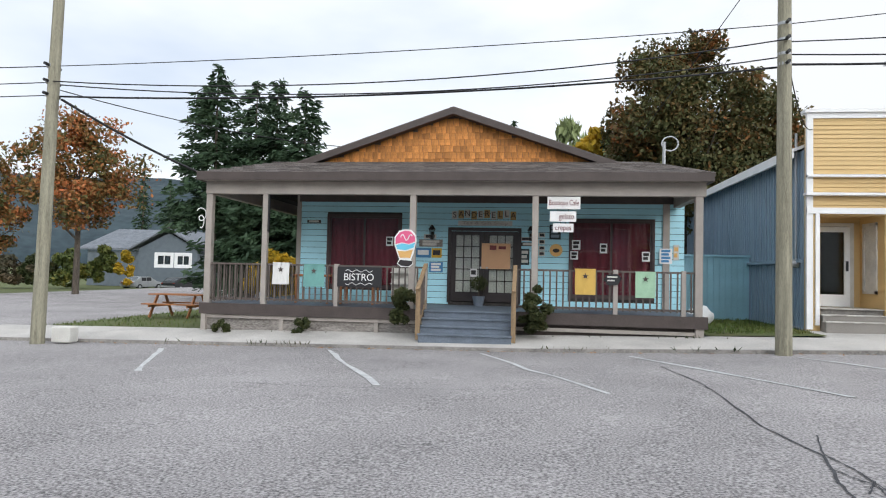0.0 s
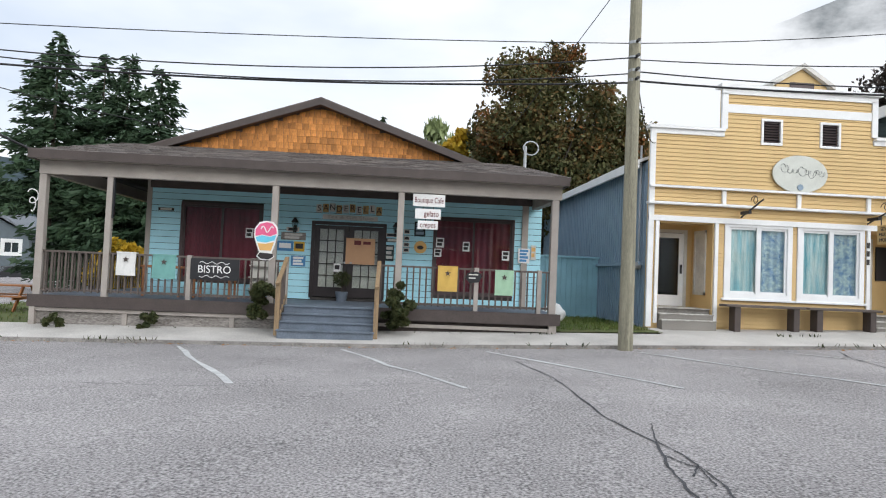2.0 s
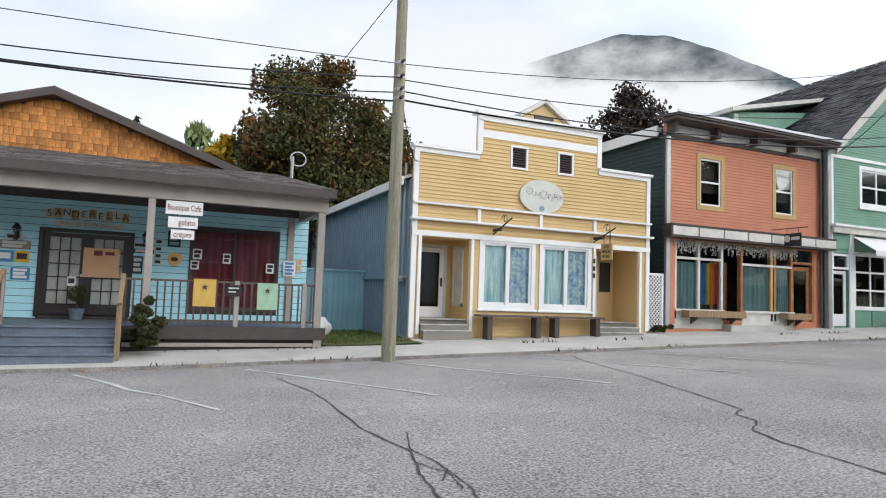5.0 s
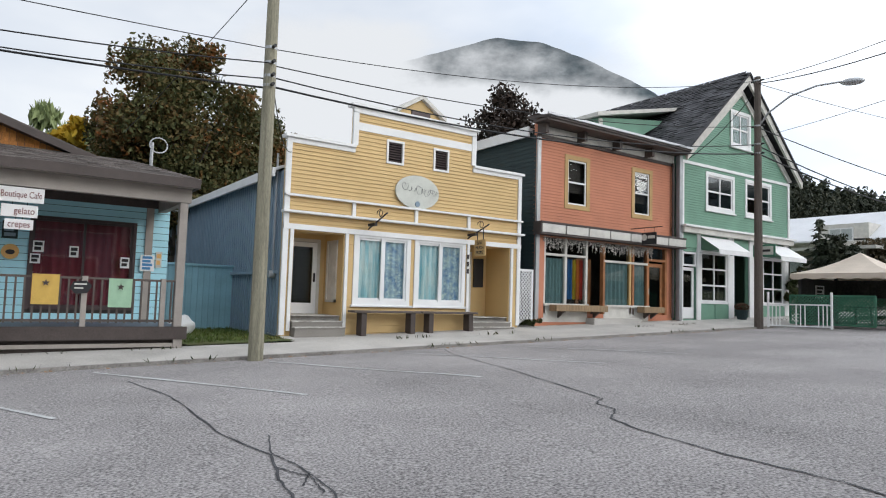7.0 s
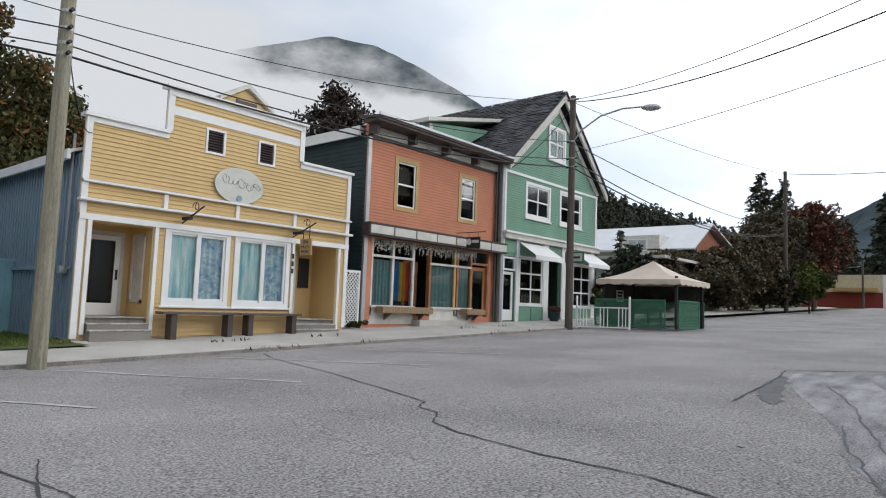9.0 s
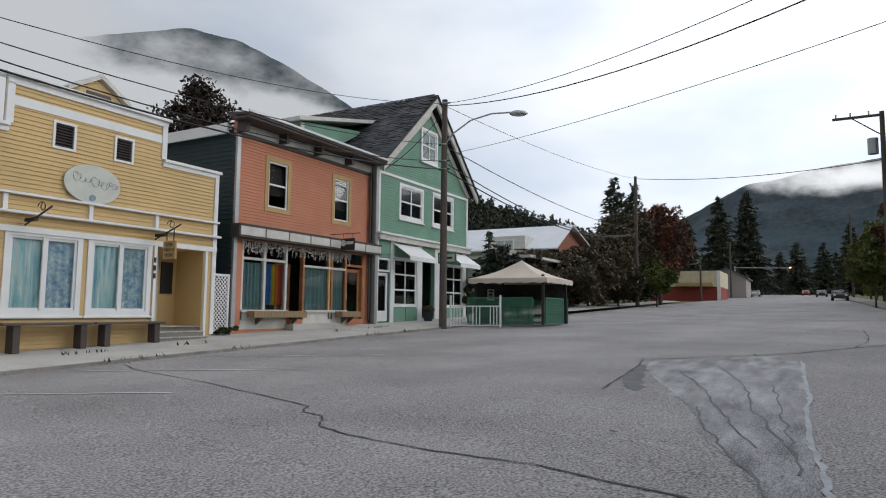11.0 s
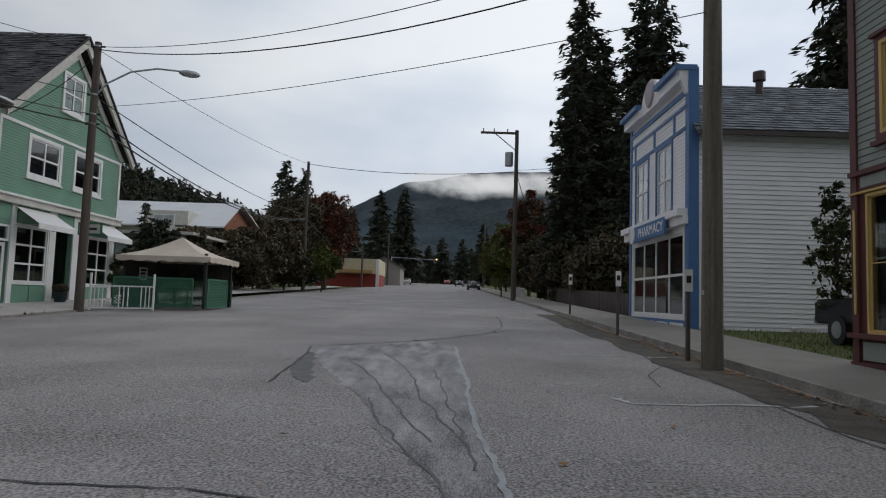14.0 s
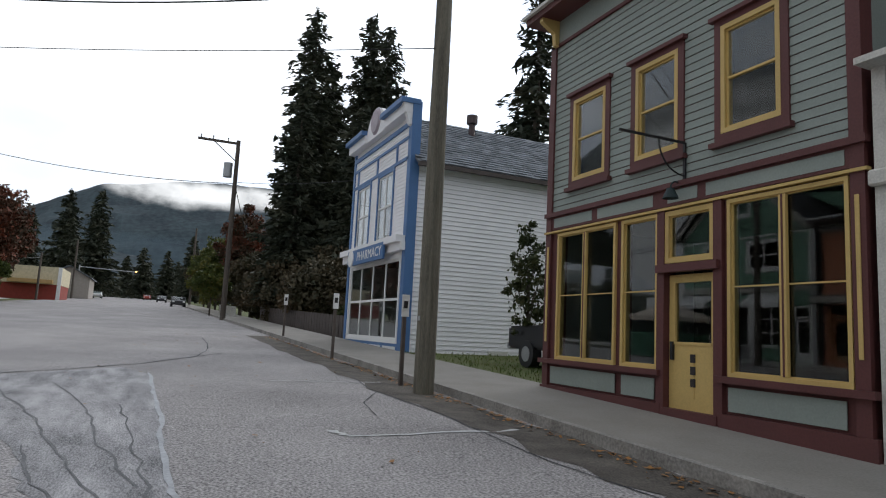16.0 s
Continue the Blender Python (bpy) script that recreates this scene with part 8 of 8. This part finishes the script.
part("side_screen", boxes((gx0 + 0.1, gy1 - 0.1, gb, gx1 - 0.1, gy1 - 0.08, 2.7)), M_DARKR, gz, "dark mesh screen")
gs = notice("notice", 27.2, 27.9, 1.95, 2.45, gy1 - 0.12, M_SIGNW, "white lettered sign inside the gazebo", 3)
for k, x in enumerate((26.9, 28.2)):
    tb = thing("cafe_table", (x, 11.6, gb), "dark cafe table inside the gazebo", "table", "gazebo tables")
    part("tabletop", tube(bmesh.new(), (x, 11.6, gb + 0.71), (x, 11.6, gb + 0.75), 0.4, seg=20), M_BLACK, tb)
    part("leg", tube(bmesh.new(), (x, 11.6, gb), (x, 11.6, gb + 0.71), 0.04), M_BLACK, tb)
wr = thing("white_railing", (24.3, 12.6, rise(24)), "white painted metal crowd railing", "railing")
A, B = Vector((24.05, 13.35, rise(24) + 0.03)), Vector((24.75, 11.45, rise(24.7) + 0.03))
for p, hh in ((A, 1.3), (B, 1.3)):
    part("post", bar(bmesh.new(), p, p + Vector((0, 0, hh)), 0.06, 0.06), M_WHITE, wr)
for hz in (0.08, 0.85):
    part("rail", bar(bmesh.new(), A + Vector((0, 0, hz)), B + Vector((0, 0, hz)), 0.045, 0.05), M_WHITE, wr)
for t_ in (0.07, 0.13, 0.19, 0.45, 0.52, 0.59, 0.8, 0.87, 0.93):
    p = A.lerp(B, t_)
    part("bar", bar(bmesh.new(), p + Vector((0, 0, 0.08)), p + Vector((0, 0, 0.85)), 0.03, 0.03), M_WHITE, wr)
part("foot", bar(bmesh.new(), B + Vector((-0.25, -0.1, 0.03)), B + Vector((0.25, 0.1, 0.03)), 0.06, 0.05), M_WHITE, wr)
fp = thing("flower_pot", (26.6, 15.9, rise(26.6) + 0.114), "dark green pot with red flowers", "plant")
bm = bmesh.new()
bmesh.ops.create_cone(bm, cap_ends=True, segments=18, radius1=0.18, radius2=0.27, depth=0.42, matrix=pose(26.6, 15.9, rise(26.6) + 0.32))
part("pot", bm, M_DGRN, fp)
d = unit(rs, 500)
crown_part(fp, quads_mesh("flowers", d * 0.28 * np.array([1, 1, 0.5]) + np.array([0, 0, 0.55]), unit(rs, 500) * 0.05, unit(rs, 500) * 0.03), L_RED)
broadleaf((31.2, 15.9, rise(31) + 0.11), 2.6, 0.6, 0.2, L_BUSH, 1600, 0.09, "climbing shrub at the green house corner", "shrub", seed=201, name="shrub", blobs=14)

# ---- far buildings ----
wh = thing("white_house", (54, 22, 1.6), "two-storey cream house with a white metal roof", "house")
part("wall", boxes((52.5, 19.2, 1.5, 64, 30, 6.6)), M_OFFW, wh)
part("roof", slab(bmesh.new(), [(51.6, 18.4, 6.55), (56, 18.4, 8.95), (56, 33, 8.95), (51.6, 33, 6.55)], (0, 0, 0.12)), M_MET_ROOF, wh)
part("roof", slab(bmesh.new(), [(64.5, 18.4, 6.55), (56, 18.4, 8.95), (56, 33, 8.95), (64.5, 33, 6.55)], (0, 0, 0.12)), M_MET_ROOF, wh)
part("gable_wall", slab(bmesh.new(), [(52.3, 19.0, 6.5), (63.5, 19.0, 6.5), (56, 19.0, 8.7)], (0, 0.15, 0)), M_BRICK, wh)
part("dormer", boxes((51.6, 21.2, 6.2, 56, 24.6, 7.8)), M_OFFW, wh)
dw = part("window", boxes((51.55, 22.2, 6.5, 51.62, 23.9, 7.5)), M_WHITE, wh)
part("pane", boxes((51.53, 22.3, 6.58, 51.56, 23.0, 7.42)), M_GLASS_D, dw)
part("pane", boxes((51.53, 23.1, 6.58, 51.56, 23.8, 7.42)), M_GLASS_D, dw)
lb = thing("low_building", (45, 20, 1.3), "low grey flat-roofed building with white windows", "building")
part("wall", boxes((44.8, 18.6, 1.3, 51, 25.5, 5.3)), M_TAUPE, lb)
part("roof", boxes((44.2, 17.8, 5.3, 51.4, 26, 5.5)), M_OFFW, lb)
for y in (19.0, 20.6, 22.4, 24.0):
    w = part("window", boxes((44.72, y, 3.4, 44.8, y + 1.1, 5.0)), M_WHITE, lb)
    part("pane", boxes((44.68, y + 0.1, 3.5, 44.72, y + 1.0, 4.9)), M_GLASS_D, w)
rb = thing("red_building", (108, 16, 3.2), "red and cream single-storey shop far along the street", "building")
part("wall", boxes((105, 12.0, 3.2, 116, 22, 5.3)), M_RED, rb)
part("parapet", boxes((104.9, 11.9, 5.3, 116.1, 22.1, 7.7)), mat("cream_paint", (0.62, 0.55, 0.38), 0.7), rb)
part("corner_board", boxes((104.85, 11.85, 3.2, 105.05, 12.3, 7.7)), M_WHITE, rb)
part("awning", boxes((104.0, 12.8, 5.4, 104.9, 18, 5.9)), M_TAN, rb)
bb = thing("far_building", (143, 14, 4.5), "pale grey gabled building far along the street", "building")
part("wall", boxes((140, 11, 4.4, 152, 18, 8.2)), M_TAUPE, bb)
part("roof", slab(bmesh.new(), [(139.5, 14.4, 10.2), (139.5, 10.6, 8.1), (152.5, 10.6, 8.1), (152.5, 14.4, 10.2)], (0, 0, 0.2)), M_ROOFG, bb)
part("roof", slab(bmesh.new(), [(139.5, 14.4, 10.2), (139.5, 18.6, 8.1), (152.5, 18.6, 8.1), (152.5, 14.4, 10.2)], (0, 0, 0.2)), M_ROOFG, bb)
part("gable_wall", slab(bmesh.new(), [(140, 11.0, 8.2), (140, 18.0, 8.2), (140, 14.4, 10.15)], (0.2, 0, 0)), M_TAUPE, bb)
tlg = thing("traffic_signal", (150, 13.8, 4.7), "traffic signal arm across the far street", "traffic signal")
part("mast", tube(bmesh.new(), (150, 13.8, 4.6), (150, 13.8, 11.2), 0.12), M_STEEL, tlg)
part("arm", tube(bmesh.new(), (150, 13.8, 10.9), (150, 3.5, 10.6), 0.07), M_STEEL, tlg)
part("signal_head", boxes((149.8, 3.3, 10.2, 150.1, 3.7, 11.1)), M_BLACK, tlg)
m_sig = bpy.data.materials.new("signal_lamp")
m_sig.use_nodes = True
m_sig.node_tree.nodes["Principled BSDF"].inputs["Emission Color"].default_value = (1, 0.45, 0.1, 1)
m_sig.node_tree.nodes["Principled BSDF"].inputs["Emission Strength"].default_value = 6
part("lamp", boxes((149.74, 3.35, 10.55, 149.8, 3.65, 10.8)), m_sig, tlg)
# street signs on posts
for x, y, h, m in ((13.75, -3.6, 1.75, M_SIGNW), (19.4, -3.75, 1.8, M_SIGNW), (28.0, -4.05, 1.8, M_SIGNW)):
    z0 = rise(x) + 0.05
    st = thing("parking_sign", (x, y, z0), "small white parking sign on a dark post", "sign", "parking signs")
    part("post", boxes((x - 0.035, y - 0.035, z0 - 0.05, x + 0.035, y + 0.035, z0 + h)), M_RAIL, st)
    part("plate", boxes((x - 0.05, y - 0.075, z0 + h - 0.42, x - 0.036, y + 0.075, z0 + h)), m, st)
    part("mark", boxes((x - 0.055, y - 0.045, z0 + h - 0.26, x - 0.05, y + 0.045, z0 + h - 0.12)), M_INK, st)
# low fences on the far south side
fe2 = thing("picket_fence", (40, -6.4, 1.3), "dark low board fence along the pavement", "fence")
for i in range(40):
    x = 27.5 + i * 0.55
    part("picket", boxes((x, -6.45, rise(x) + 0.2, x + 0.48, -6.4, rise(x) + 1.15)), M_BROWN, fe2)
gr = thing("white_fence", (56, -4.9, 1.8), "white low metal fence along the pavement", "fence")
for i in range(20):
    x = 51 + i * 0.6
    part("post", boxes((x, -4.95, rise(x) + 0.2, x + 0.06, -4.89, rise(x) + 1.0)), M_OFFW, gr)
part("rail", bar(bmesh.new(), (51, -4.92, rise(51) + 1.0), (62.5, -4.92, rise(62.5) + 1.0), 0.05, 0.05), M_OFFW, gr)

# string lights over the orange shop windows
sl = thing("string_lights", (18.5, 16.5, 3.2), "tangled white icicle string lights over the window", "lights")
rr = random.Random(3)
bm = bmesh.new()
for i in range(110):
    x = 15.75 + i * 0.053
    dz = rr.uniform(0.12, 0.5)
    bar(bm, (x, 16.56, 3.72), (x + rr.uniform(-0.05, 0.05), 16.56, 3.72 - dz), 0.008, 0.008)
    for k in range(4):
        zz = 3.7 - dz * rr.uniform(0.1, 1)
        box(bm, x - 0.014, 16.545, zz - 0.014, x + 0.014, 16.57, zz + 0.014)
part("strand", bm, M_OFFW, sl, kind="stuff")

# fallen leaves and weeds
rs = np.random.RandomState(11)
n = 1500
x = rs.uniform(4.5, 30, n)
y = np.where(rs.uniform(size=n) < 0.75, -3.86 + np.abs(rs.normal(size=n)) * 0.12, rs.uniform(-3.9, 2.5, n))
far = rs.uniform(size=n) < 0.22
x = np.where(far, rs.uniform(-10, 30, n), x)
y = np.where(far, 13.5 - np.abs(rs.normal(size=n)) * 0.1, y)
keep = (y < -3.3) | far | (rs.uniform(size=n) < 0.25)
x, y = x[keep], y[keep]
z = np.array([road_z(a, b) + 0.02 for a, b in zip(x, y)])
d1 = unit(rs, len(x)) * np.array([1, 1, 0.25])
d2 = np.cross(d1, np.array([0, 0, 1.0])) + rs.normal(size=(len(x), 3)) * 0.2
s = rs.uniform(0.025, 0.06, len(x))[:, None]
me = quads_mesh("fallen_leaves", np.stack([x, y, z], -1), d1 * s, d2 * s)
me.materials.append(L_FALLEN)
tagged(new("fallen_leaves", me), "brown fallen leaves along the gutters", "leaves", kind="stuff")
n = 9000
reg = rs.randint(0, 3, n)
x = np.where(reg == 0, rs.uniform(-14, -8.2, n), np.where(reg == 1, rs.uniform(12.4, 20, n), rs.uniform(4.1, 6.4, n)))
y = np.where(reg == 0, rs.uniform(15.1, 28, n), np.where(reg == 1, rs.uniform(-14, -6, n), rs.uniform(15.7, 20.4, n)))
off = np.where(reg == 0, 0.09, np.where(reg == 1, 0.28, 0.17))
z = np.array([rise(a) for a in x]) + off - np.where(reg == 0, 0.12 * np.clip((-12 - x) / 2.4, 0, 1), 0) + 0.03
d1 = np.stack([rs.normal(size=n) * 0.35, rs.normal(size=n) * 0.35, np.ones(n)], -1) * rs.uniform(0.03, 0.07, n)[:, None]
d2 = np.stack([rs.normal(size=n), rs.normal(size=n), np.zeros(n)], -1) * 0.012
me = quads_mesh("grass", np.stack([x, y, z], -1), d1, d2)
me.materials.append(leafy("grass_blades", [(0.05, 0.085, 0.02), (0.09, 0.13, 0.03), (0.16, 0.15, 0.05)]))
tagged(new("grass", me), "short uneven grass with leaf litter", "grass", kind="stuff")
n = 700
x = rs.uniform(-8, 30, n)
y = np.where(rs.uniform(size=n) < 0.5, 13.56, 15.05) + rs.normal(size=n) * 0.03
cl_ = np.sin(x * 2.1) + np.sin(x * 0.7) > 0.5
x, y = x[cl_], y[cl_]
n = len(x)
z = np.array([rise(a) for a in x]) + np.where(y < 14, 0.06, 0.14)
d1 = np.stack([rs.normal(size=n) * 0.6, rs.normal(size=n) * 0.6, np.ones(n)], -1) * 0.06
d2 = np.stack([rs.normal(size=n), rs.normal(size=n), np.zeros(n)], -1) * 0.02
me = quads_mesh("weeds", np.stack([x, y, z], -1), d1, d2)
me.materials.append(L_BUSH)
tagged(new("weeds", me), "small weeds growing along the kerb", "weeds", kind="stuff")
